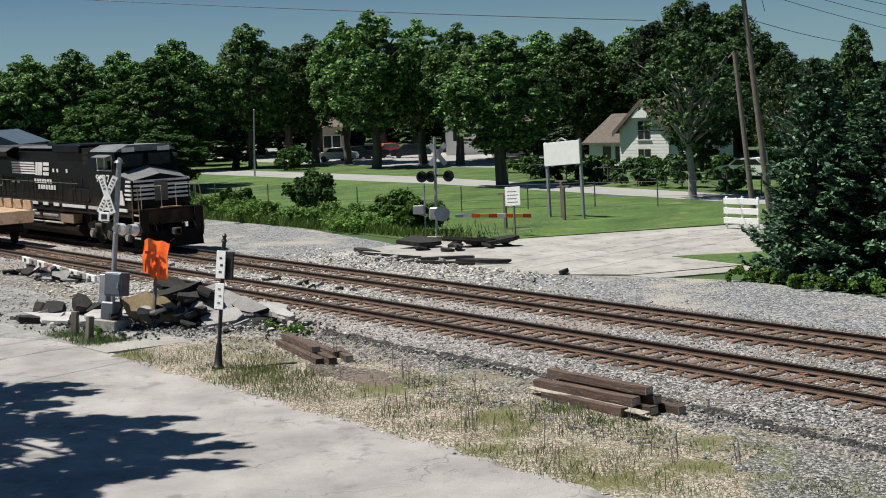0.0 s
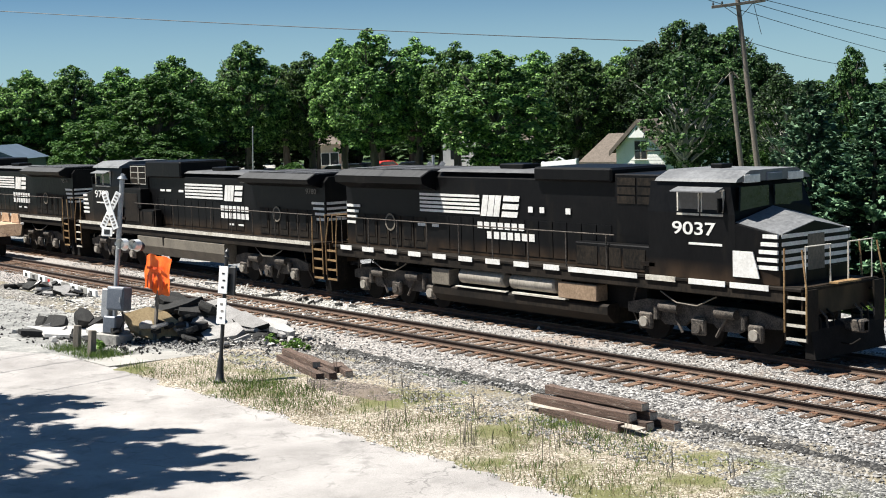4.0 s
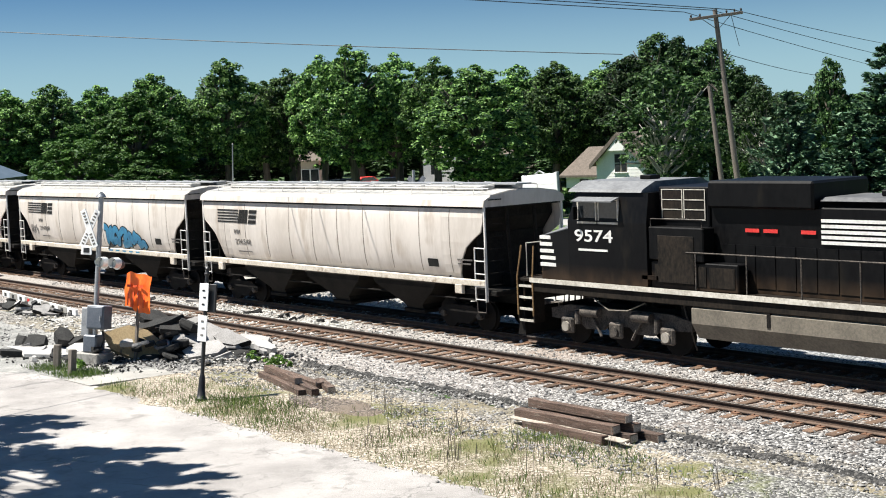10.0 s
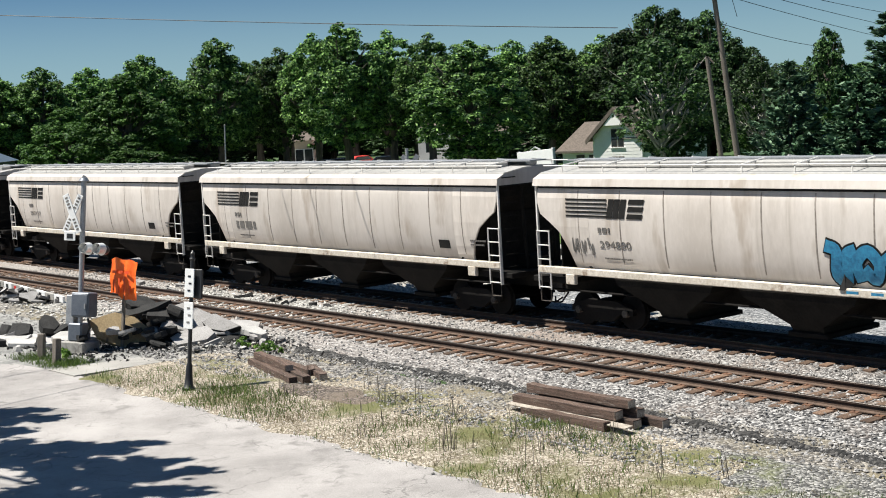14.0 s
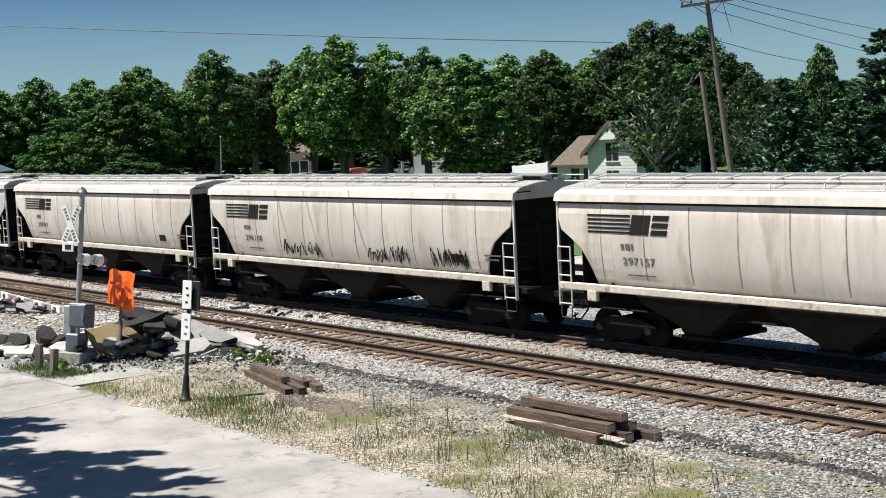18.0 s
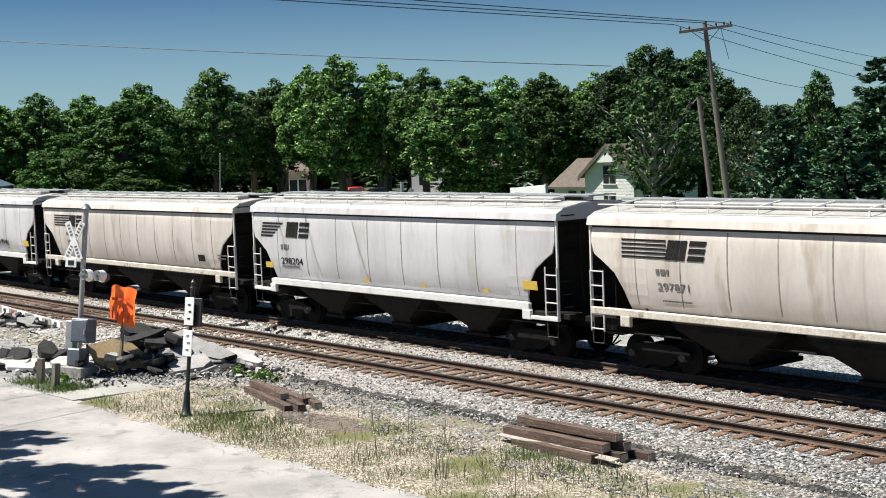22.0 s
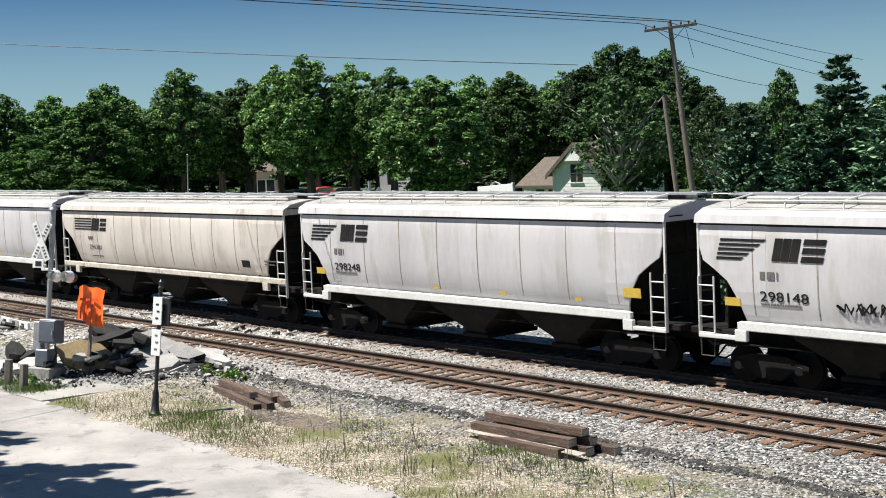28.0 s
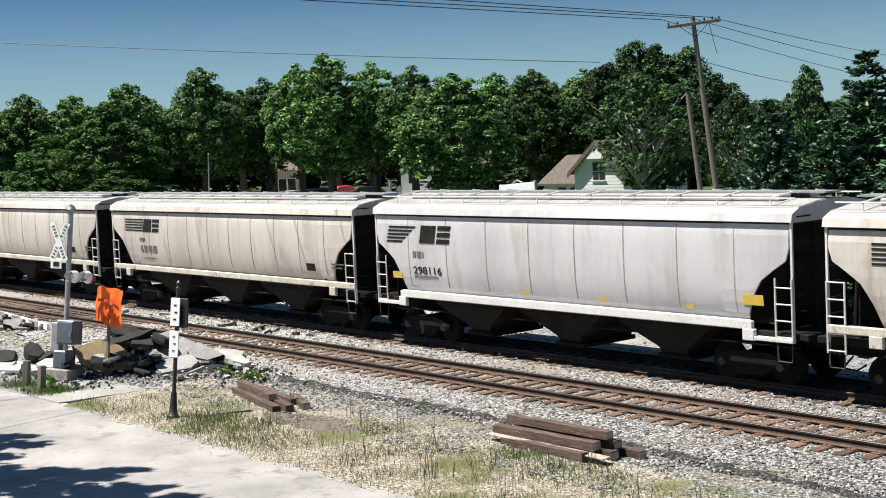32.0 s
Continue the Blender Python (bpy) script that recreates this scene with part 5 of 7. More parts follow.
    for wd, u, z, size, yv in ((number, 4.35 if not lead else 4.87, 2.87, 0.45, 1.512), (number, 20.0, 3.55, 0.34, 1.0)):
        up = Matrix.Rotation(radians(90), 4, "X")
        if lead:
            m = Matrix.Translation((X(u), -yv - (0.0 if yv > 1.2 else 0.5), z)) @ up
        else:
            m = flip @ Matrix.Translation((-X(u) - (1.30 if yv > 1.2 else 0.0), -yv - (0.0 if yv > 1.2 else 0.5), z)) @ up
        if yv > 1.2:
            part("road_number", text_mesh("road_number", wd, size, LOCOWHITE, m @ Matrix.Diagonal((1.62, 1, 1, 1)), 0.006), None, root, "white painted road number")
    if not lead:
        part("rear_number", text_mesh("rear_number", number, 0.27, GREYTEXT, flip @ Matrix.Translation((8.85, -1.0, 3.44)) @ Matrix.Rotation(radians(90), 4, "X") @ Matrix.Diagonal((1.3, 1, 1, 1))), None, root, "small faded road number")
    part("small_lettering", G().box(X(4.3), X(3.2), sgn * 1.512 - 0.003, sgn * 1.512 + 0.003, 2.70, 2.76), LOCOWHITE, root)
    if lead:
        part("side_shield", G().prism([(X(2.87), 1.98), (X(2.05), 1.98), (X(2.25), 2.62), (X(2.87), 2.62)], "y", -1.515, -1.485), LOCOWHITE, root, "white kick panel")
    # handrails
    for s in (-1, 1):
        ys = s * 1.47
        for k in range(9):
            u = 7.3 + k * 1.6
            part("stanchion", G().tube([(X(u), ys, 1.82), (X(u), ys, 2.80)], 0.02, 6), GEAR, root)
        part("handrail", G().tube([(E(20.4), ys, 2.8), (X(7.0), ys, 2.8)], 0.02, 6), GEAR, root)
        for e, u in ((1, 0.98), (-1, 20.75 + d)):
            x = X(u)
            part("stair_side", G().box(x - 0.34, x - 0.29, *sorted((s * 1.1, s * 1.5)), 0.55, 1.8).box(x + 0.29, x + 0.34, *sorted((s * 1.1, s * 1.5)), 0.55, 1.8), LOCODUST, root)
            for k in range(4):
                st = part("step", G().box(x - 0.29, x + 0.29, *sorted((s * 1.12, s * 1.48)), 0.58 + 0.33 * k, 0.62 + 0.33 * k), DARKGEAR, root)
                part("step_edge", G().box(x - 0.29, x + 0.29, *sorted((s * 1.482, s * 1.50)), 0.57 + 0.33 * k, 0.64 + 0.33 * k), YELLOW if e < 0 else SILLWHITE, st, "painted step edge")
            for dx in (-0.32, 0.32):
                part("grab_iron", G().tube([(x + dx, s * 1.52, 0.75), (x + dx, s * 1.52, 1.85), (x + dx * 0.8 - e * 0.1, s * 1.47, 2.75)], 0.024, 6), YELLOW, root, "yellow grab iron")
    for e, u in ((1, 0.85), (-1, 20.95 + d)):
        x = X(u)
        part("end_plate", G().box(x - 0.03, x + 0.03, -1.45, 1.45, 1.15, 1.85, 0.01), LOCO, root)
        part("plow", G().prism([(x + e * 0.05, 0.16), (x + e * 0.36, 0.16), (x + e * 0.2, 0.85), (x + e * 0.05, 0.95)], "y", -1.4, 1.4), DARKGEAR, root, "dark pilot plow")
        for s in (-1, 1):
            part("end_rail", G().tube([(x, s * 0.35, 1.85), (x, s * 0.35, 2.8), (x, s * 1.3, 2.8), (x, s * 1.3, 1.85)], 0.022, 6), YELLOW if e < 0 else SILLWHITE, root)
        knuckle(root, x, e)
        for k, y in enumerate((-1.05, -0.8, -0.55, 0.55, 0.8, 1.05)):
            part("air_hose", G().tube([(x + e * 0.03, y, 1.25), (x + e * 0.2, y + 0.03, 1.1), (x + e * 0.18, y + 0.08, 0.75 + 0.05 * (k % 3))], 0.028, 6), GEAR if k % 2 else DARKGEAR, root)
        part("drop_step", G().box(x + e * 0.031, x + e * 0.30, -0.45, 0.45, 1.86, 1.90), YELLOW, root, "yellow-edged drop step")
    # tank and reservoirs
    tk = [(-1.42, 1.44), (1.42, 1.44), (1.50, 1.40), (1.50, 1.02), (1.24, 0.62), (-1.24, 0.62), (-1.50, 1.02), (-1.50, 1.40)]
    part("underframe_equipment", G().box(X(15.6), X(6.3), -0.95, 0.95, 0.75, 1.46, 0.03), DARKGEAR, root, "dark equipment under the frame")
    if lead:
        part("fuel_tank", G().prism([(-1.30, 0.86), (1.30, 0.86), (1.38, 0.80), (1.38, 0.58), (1.1, 0.32), (-1.1, 0.32), (-1.38, 0.58), (-1.38, 0.80)], "x", X(15.2), X(7.4)), LOCODUST, root, "dusty black fuel tank")
        for s in (-1, 1):
            part("tank_lip", G().box(X(14.0), X(11.6), *sorted((s * 1.30, s * 1.42)), 0.865, 0.90), SILLWHITE, root)
            part("tank_lip", G().box(X(11.3), X(9.0), *sorted((s * 1.30, s * 1.45)), 0.865, 0.92), SILLWHITE, root)
            for a, b in ((11.76, 13.86), (9.5, 11.46)):
                part("air_reservoir", G().tube([(X(b), s * 1.22, 1.21), (X(b) + 0.06, s * 1.22, 1.21), (X(a) - 0.06, s * 1.22, 1.21), (X(a), s * 1.22, 1.21)], [0.17, 0.23, 0.23, 0.17], 16), RESERVOIR, root, "grey cylindrical air reservoir", smooth=40)
            part("battery_box", G().box(X(9.3), X(7.75), *sorted((s * 1.0, s * 1.45)), 0.92, 1.38, 0.02), BATTBOX, root, "dusty tan battery box")
            part("filter_box", G().box(X(15.2), X(14.3), *sorted((s * 1.0, s * 1.42)), 0.87, 1.38, 0.02), TANK, root, "grey filter box")
    else:
        part("fuel_tank", G().prism(tk, "x", X(14.7), X(7.15)), TANK, root, "long dusty grey fuel tank")
        part("tank_strap", G().box(X(9.6), X(9.5), -1.515, 1.515, 1.1, 1.45), DARKGEAR, root)
    # six-wheel trucks
    for cu in (4.25, 17.3 if lead else 17.55):
        cx = X(cu)
        tr = part("truck_frame", G().box(cx - 2.5, cx + 2.5, -0.4, 0.4, 0.6, 1.0, 0.03), DARKGEAR, root)
        for s in (-1, 1):
            prof = [(cx - 2.6, 0.72), (cx - 2.6, 0.98), (cx - 1.9, 1.12), (cx + 1.9, 1.12), (cx + 2.6, 0.98), (cx + 2.6, 0.72), (cx + 1.5, 0.66), (cx + 1.25, 0.5), (cx + 0.6, 0.5), (cx + 0.4, 0.66), (cx - 0.4, 0.66), (cx - 0.6, 0.5), (cx - 1.25, 0.5), (cx - 1.5, 0.66)]
            part("truck_side", G().prism(prof, "y", s * 1.08 - 0.06, s * 1.08 + 0.06), GEAR, tr, "dusty cast truck side frame")
            for dx in (-1.85, 0.0, 1.85):
                part("axle_box", G().box(cx + dx - 0.24, cx + dx + 0.24, *sorted((s * 1.145, s * 1.3)), 0.34, 0.78, 0.05), GEAR, tr, "dusty axle box")
                part("bearing_cap", G().tube([(cx + dx, s * 1.301, 0.54), (cx + dx, s * 1.36, 0.54)], 0.14, 12), RESERVOIR if dx else GEAR, tr, smooth=40)
                part("wheel", G().tube([(cx + dx, s * 0.70, 0.52), (cx + dx, s * 0.84, 0.52)], 0.52, 22), DARKGEAR, tr, smooth=40)
            for dx in (-0.95, 0.95):
                part("brake_cylinder", G().tube([(cx + dx - 0.35, s * 1.25, 0.98), (cx + dx + 0.3, s * 1.25, 0.98)], 0.13, 12), GEAR, tr, "dusty brake cylinder", smooth=40)
                part("brake_rigging", G().tube([(cx + dx, s * 1.2, 0.95), (cx + dx * 0.6, s * 1.22, 0.35)], 0.04, 6), GEAR, tr)
                part("coil_spring", G().tube([(cx + dx * 1.55, s * 1.2, 0.62), (cx + dx * 1.55, s * 1.2, 0.98)], 0.1, 10), GEAR, tr)
            part("sand_pipe", G().tube([(cx - 2.3, s * 1.1, 1.4), (cx - 2.5, s * 1.1, 0.8), (cx - 2.45, s * 0.8, 0.2)], 0.025, 6), GEAR, tr)
            part("slack_cable", G().tube([(cx - 1.2, s * 1.35, 1.4), (cx - 0.6, s * 1.4, 1.15), (cx + 0.1, s * 1.4, 1.12), (cx + 0.7, s * 1.35, 1.4)], 0.02, 6), TANK, tr)
    return root


TRAIN = []
for number, lead, off, words in (("9037", True, 41.7, "black diesel locomotive leading with its striped nose forward"), ("9780", False, 20.9, "grimy black diesel locomotive running with its cab to the rear"), ("9574", False, -0.9, "black diesel locomotive coupled to the first hopper car")):
    TRAIN.append((locomotive(number, lead, words), off, not lead))

EDGES = [-12.0, -29.9, -48.0, -66.3, -84.8, -103.05, -120.95, -137.75, -155.75, -172.2, -188.9, -206.4, -222.9, -241.0, -259.1, -277.3]
KINDS = "AAAAAABABBABAAA"
WORDS = {"A": "beige covered hopper car with rust-streaked seams", "B": "newer light grey covered hopper car with white sill"}
NUMBERS = {0: "296548", 1: "294880", 3: "297157", 4: "296108", 5: "297871", 6: "298204", 7: "296588", 8: "298148", 9: "298248", 10: "294381", 11: "298116"}
first = {}
for i, k in enumerate(KINDS):
    mid = (EDGES[i] + EDGES[i + 1]) / 2
    if k not in first:
        first[k] = hopper_car(k, WORDS[k])
        car = first[k]
    else:
        car = copy_thing(first[k], pose(0, 0, 0))
    TRAIN.append((car, mid, False))
CARS = [t[0] for t in TRAIN[3:]]
marked = {c: set(c.children) for c in CARS}
for i, w in NUMBERS.items():
    B = KINDS[i] == "B"
    m = Matrix.Translation((-5.98, -SIDE - 0.006, 2.06 if B else 2.18)) @ Matrix.Rotation(radians(90), 4, "X")
    part("car_number", text_mesh("car_number", w, 0.32 if B else 0.265, LOGOSHADEBLK if B else GREYTEXT, m @ Matrix.Diagonal((1.4, 1, 1, 1))), None, CARS[i], "stencilled car number")
bubble_tag(CARS[1], 1.05, 1.80, 3.6, 0.80, -SIDE - 0.012)
tagged(CARS[1], "beige covered hopper car with a large blue sprayed tag")
for k, (a, w) in enumerate(((-3.6, 2.4), (1.3, 2.3), (4.6, 1.7))):
    squiggle(CARS[4], "sprayed_scrawl", a, 1.75, w, 0.62, -SIDE - 0.030, LOGOSHADEBLK, 8, 20 + k, 0.017)
tagged(CARS[4], "beige covered hopper car with three thin black scrawls")
for k in range(4):
    squiggle(CARS[8], "sprayed_scrawl", -3.9 + 2.35 * k, 1.95, 1.5, 0.28, -SIDE - 0.030, LOGOSHADEBLK, 7, 40 + k, 0.02)
tagged(CARS[8], "light grey covered hopper car with four small black scrawls")
for i in (2, 12, 13, 14):
    bars(CARS[i], "number_bar", -5.98, 2.2, 1.3, 0.26, -SIDE - 0.006, GREYTEXT, 6, 70 + i)
squiggle(CARS[1], "sprayed_scrawl", -7.0, 2.0, 0.8, 0.5, -SIDE - 0.008, GREYTEXT, 4, 60, 0.018)
for c, k in zip(CARS, KINDS):
    conform(c, marked[c], k, 0.005)


def track_machine():
    """A low tan work car with flared side panels, on the near track."""
    root = thing("work_car", "tan flared maintenance car creeping along the near track", "work car")
    part("bed", G().loft([[(-5.5, -1.35, 1.0), (-5.5, 1.35, 1.0), (2.3, 1.35, 1.0), (2.3, -1.35, 1.0)], [(-5.9, -1.6, 1.55), (-5.9, 1.6, 1.55), (2.0, 1.6, 1.55), (2.0, -1.6, 1.55)]]), MACHTAN, root, "tan flared bed")
    for s in (-1, 1):
        for i in range(6):
            x = -5.4 + i * 1.25
            part("side_panel", G().prism([(x, 1.58), (x + 1.1, 1.58), (x + 0.95, 2.0), (x + 0.15, 2.0)], "y", s * 1.5 - 0.05, s * 1.5 + 0.05), MACHTAN, root, "tan side panel")
        part("top_rim", G().box(-5.9, 2.05, *sorted((s * 1.5, s * 1.66)), 1.48, 1.58, 0.02), CARWHITE, root, "pale rim")
    part("underframe", G().box(-5.0, 2.2, -0.9, 0.9, 0.6, 1.0, 0.03), DARKGEAR, root)
    for x in (-4.2, 1.3):
        for s in (-1, 1):
            part("wheel", G().tube([(x, s * 0.69, 0.40), (x, s * 0.82, 0.40)], 0.40, 20), DARKGEAR, root, smooth=40)
    part("end_lamp", G().lump((2.35, -0.9, 0.75), 0.18, 3), LENS, root)
    return root


MACHINE = track_machine()


# ---- near the crossing ----
def leaning(x, y, z, dx, dy):
    """A pose whose upright leans dx and dy degrees along x and y."""
    v = Vector((math.tan(radians(dx)), math.tan(radians(dy)), 1)).normalized()
    return Matrix.Translation((x, y, z)) @ v.to_track_quat("Z", "X").to_matrix().to_4x4() @ Matrix.Rotation(0, 4, "Z")


def facing(x, y, z, dx, dy, turn):
    """Leaning pose whose local -y side looks along the given bearing."""
    v = Vector((math.tan(radians(dx)), math.tan(radians(dy)), 1)).normalized()
    q = Vector((0, 0, 1)).rotation_difference(v).to_matrix().to_4x4()
    return Matrix.Translation((x, y, z)) @ q @ Matrix.Rotation(radians(turn), 4, "Z")


def crossing_signal():
    """Mast with crossed boards, two lamps and a base cabinet; local -y faces the road."""
    root = thing("crossing_signal", "grey crossing signal mast with white crossed boards", "crossing signal", facing(-38.71, -6.57, GZ, -0.9, 7.2, 30))
    part("concrete_base", G().box(-0.42, 0.42, -0.42, 0.42, -0.1, 0.32, 0.03), CONCRETE, root, "pale concrete footing")
    part("mast", G().tube([(0, 0, 0.3), (0, 0, 5.0)], 0.075, 14), GALV, root, "galvanized mast", smooth=40)
    part("mast_cap", G().lump((0, 0, 5.02), 0.10, 2), GALV, root)
    part("bell", G().tube([(0, 0, 4.95), (0, 0, 5.03)], [0.16, 0.10], 14), BOXGREY, root, smooth=40)
    for s in (-1, 1):
        a = radians(65) * s
        m = Matrix.Translation((-0.26, -0.13 - 0.03 * (s > 0), 4.0)) @ Matrix.Rotation(a, 4, "Y")
        part("cross_board", G().box(-0.60, 0.60, -0.015, 0.015, -0.10, 0.10, 0.006, m), WHITE, root, "white crossbuck board with dark lettering bars")
        for k in (-1, 1):
            for i in range(4):
                c = k * (0.19 + i * 0.10)
                part("lettering_bar", G().box(c - 0.024, c + 0.024, -0.022, -0.016, -0.045, 0.045, 0, m), GREYTEXT, root)
    part("track_count_sign", G().box(-0.52, -0.14, -0.16, -0.13, 3.22, 3.48, 0.01), WHITE, root, "small white track plate")
    part("track_count_bar", G().box(-0.42, -0.22, -0.17, -0.161, 3.28, 3.42), BLACK, root)
    part("lamp_arm", G().tube([(-0.1, -0.02, 3.02), (0.85, -0.02, 3.02)], 0.05, 10), GALV, root, "crossarm of the flashing lamps")
    for x in (0.30, 0.74):
        lamp = part("lamp", G().tube([(x, 0.12, 2.98), (x, 0.02, 2.98), (x, -0.1, 2.98)], [0.12, 0.15, 0.15], 18), BLACK, root, "dark lamp housing", smooth=40)
        part("lamp_face", G().tube([(x, -0.12, 2.98), (x, -0.16, 2.98)], [0.16, 0.11], 18), LENS, lamp, "pale lamp lens")
        # hood's pale colour stands in for sunlight on it
        part("lamp_hood", G().tube([(x, -0.1, 3.02), (x, -0.38, 3.02)], [0.165, 0.15], 18, False), LENS, lamp, "hood painted pale for the sun on it", smooth=40)
    cab = part("control_cabinet", G().box(0.02, 0.62, -0.5, -0.05, 1.05, 1.75, 0.03), BOXGREY, root, "dark grey control cabinet")
    part("cabinet_door", G().box(0.06, 0.58, -0.525, -0.501, 1.10, 1.70, 0.008), BOXGREY, cab)
    part("cabinet_latch", G().box(0.5, 0.54, -0.55, -0.526, 1.3, 1.45), GALV, cab)
    part("junction_box", G().box(-0.40, -0.13, -0.15, 0.12, 0.8, 1.65, 0.02), GALV, root, "pale galvanized junction box")
    part("gate_motor", G().box(-0.25, 0.22, -0.25, 0.25, 0.33, 0.85, 0.04), BOXGREY, root, "grey gate drive housing")
    part("conduit", G().tube([(0.2, -0.1, 0.3), (0.45, -0.15, 0.75), (0.4, -0.2, 1.0)], 0.035, 8), BLACK, root)
    return root


crossing_signal()


def orange_sign():
    root = thing("warning_sign", "orange roadwork warning sign on a thin wooden stake", "warning sign", facing(-37.95, -5.6, GZ, -0.6, 7.5, 14))
    part("stake", G().box(-0.045, 0.045, -0.02, 0.045, -0.1, 2.05), GREYWOOD, root, "weathered wooden stake")
    nx, nz_, rows = 10, 12, []
    for k in range(nz_ + 1):
        row = []
        for i in range(nx + 1):
            u, v = i / nx, k / nz_
            top = 2.52 + 0.10 * abs(math.sin(6.4 * u + 0.25)) + 0.05 * (u < 0.55)
            low = 1.62 - 0.16 * max(0.0, min(1.0, (u - 0.30) * 9)) + 0.02 * math.sin(19 * u)
            row.append((-0.56 + 1.12 * u + 0.03 * math.sin(7 * v + 1), -0.05 + 0.030 * math.sin(15 * u + 0.8 * v) + 0.012 * math.sin(11 * v + 3 * u), low + (top - low) * v))
        rows.append(row)
    g = G()
    for off in (0.0, 0.006):
        g.v += [(x, y + off, z) for row in rows for x, y, z in row]
    n1, n2 = nx + 1, (nx + 1) * (nz_ + 1)
    for k in range(nz_):
        for i in range(nx):
            q = [k * n1 + i, k * n1 + i + 1, (k + 1) * n1 + i + 1, (k + 1) * n1 + i]
            g.f += [tuple(q), tuple(j + n2 for j in q[::-1])]
    for i in range(nx):
        g.f += [(i, i + n2, i + 1 + n2, i + 1), (nz_ * n1 + i + 1, nz_ * n1 + i + 1 + n2, nz_ * n1 + i + n2, nz_ * n1 + i)]
    for k in range(nz_):
        g.f += [(k * n1, (k + 1) * n1, (k + 1) * n1 + n2, k * n1 + n2), (k * n1 + nx, k * n1 + nx + n2, (k + 1) * n1 + nx + n2, (k + 1) * n1 + nx)]
    p = part("panel", g, ORANGE, root, "crumpled bright orange vinyl panel", smooth=60)
    for k in range(4):
        part("lettering_bar", G().box(-0.36 + k * 0.23, -0.30 + k * 0.23, -0.118, -0.110, 1.66 - 0.04 * (k % 2), 2.02 + 0.05 * (k % 3)), DEEPORANGE, p)
    for k in range(3):
        part("lettering_bar", G().box(-0.40 + k * 0.27, -0.22 + k * 0.27, -0.118, -0.110, 2.2, 2.28), DEEPORANGE, p)
    return root


orange_sign()


def street_post():
    root = thing("sign_post", "black cast-iron post with two white street signs", "sign post", facing(-30.52, -7.52, GZ, -0.9, 7.3, 22))
    part("flared_base", G().tube([(0, 0, -0.05), (0, 0, 0.1), (0, 0, 0.14), (0, 0, 0.4), (0, 0, 0.62), (0, 0, 0.7)], [0.16, 0.16, 0.11, 0.085, 0.075, 0.055], 16), BLACK, root, "fluted black base", smooth=50)
    part("shaft", G().tube([(0, 0, 0.65), (0, 0, 3.15)], 0.05, 12), BLACK, root, smooth=40)
    part("finial", G().tube([(0, 0, 3.15), (0, 0, 3.2), (0, 0, 3.26), (0, 0, 3.33), (0, 0, 3.40)], [0.05, 0.075, 0.04, 0.06, 0.01], 12), BLACK, root, smooth=50)
    for z, h, nm in ((2.28, 0.68, "upper"), (1.52, 0.64, "lower")):
        s = part("sign_panel", G().box(-0.15, 0.13, -0.085, -0.06, z, z + h, 0.006), WHITE, root, "narrow white sign panel")
        for k in range(3):
            part("lettering_bar", G().box(-0.05 + 0.03 * (k % 2), 0.03 + 0.03 * (k % 2), -0.093, -0.086, z + 0.14 + k * 0.17, z + 0.18 + k * 0.17), BLACK if nm == "upper" else GREYTEXT, s)
    part("dark_back_panel", G().box(0.05, 0.30, 0.0, 0.06, 2.25, 2.95, 0.01), BLACK, root, "black second sign seen from behind")
    return root


street_post()
b = thing("bollard", "short weathered square wooden bollard in the grass", "bollard", facing(-37.18, -7.94, GZ, 0, 6, 12), "wooden bollards")
part("post", G().box(-0.09, 0.09, -0.09, 0.09, -0.1, 0.74, 0.015), GREYWOOD, b)
copy_thing(b, facing(-38.48, -7.82, GZ, 0, 6, 40))


def timber_stack(name, label, where, rows, seed):
    root = thing(name, label, "timber stack", where, "stacks of old timbers")
    rng = random.Random(seed)
    for ln, y, z, dx, rz in rows:
        m = pose(dx, y, z, rng.uniform(-3, 3), rng.uniform(-0.8, 0.8), rz)
        g = G()
        n = 6
        loops = []
        for i in range(n + 1):
            x = -ln / 2 + ln * i / n
            w = 0.102 + rng.uniform(-0.012, 0.012)
            h = 0.085 + rng.uniform(-0.01, 0.01)
            loops.append([m @ Vector(p) for p in ((x, -w, -h), (x, w, -h), (x, w, h), (x, -w, h))])
        t = part("timber", g.loft(loops), TIMBER, root, "old creosoted timber")
        for e in (-1, 1):
            part("cut_end", G().box(e * ln / 2 - 0.004, e * ln / 2 + 0.004, -0.10, 0.10, -0.07, 0.07, 0, m), TIMBEREND if rng.random() < 0.5 else TIMBER, t)
    return root


timber_stack("timber_stack", "loose pile of old brown railway timbers on the verge", (-30.4, -4.75, GZ + 0.03, 0, 0, -15), [(3.3, -0.44, 0.11, 0.0, 1), (3.4, -0.12, 0.12, 0.1, 0), (2.6, 0.18, 0.10, -0.2, 3), (1.5, 0.40, 0.10, 1.05, -7), (2.4, -0.28, 0.28, -0.35, 2)], 3)
front = timber_stack("timber_stack", "low stack of weathered grey-brown timbers beside the ballast", (-20.75, -3.9, GZ + 0.05, 0, 0, -2), [(2.5, -0.58, 0.10, 0.05, -1), (3.0, -0.16, 0.11, 0.15, 1), (3.2, 0.28, 0.11, 0.40, 0), (3.0, -0.36, 0.28, -0.15, 1.5), (2.9, 0.06, 0.29, 0.10, 0), (2.95, -0.10, 0.47, -0.02, 1)], 4)
part("pale_plank", G().box(-1.75, 1.75, -0.62, -0.40, 0.187, 0.212, 0.004, pose(0.05, 0, 0, 4, 0.3, 0.5)), TIMBEREND, front, "bleached plank between the layers")


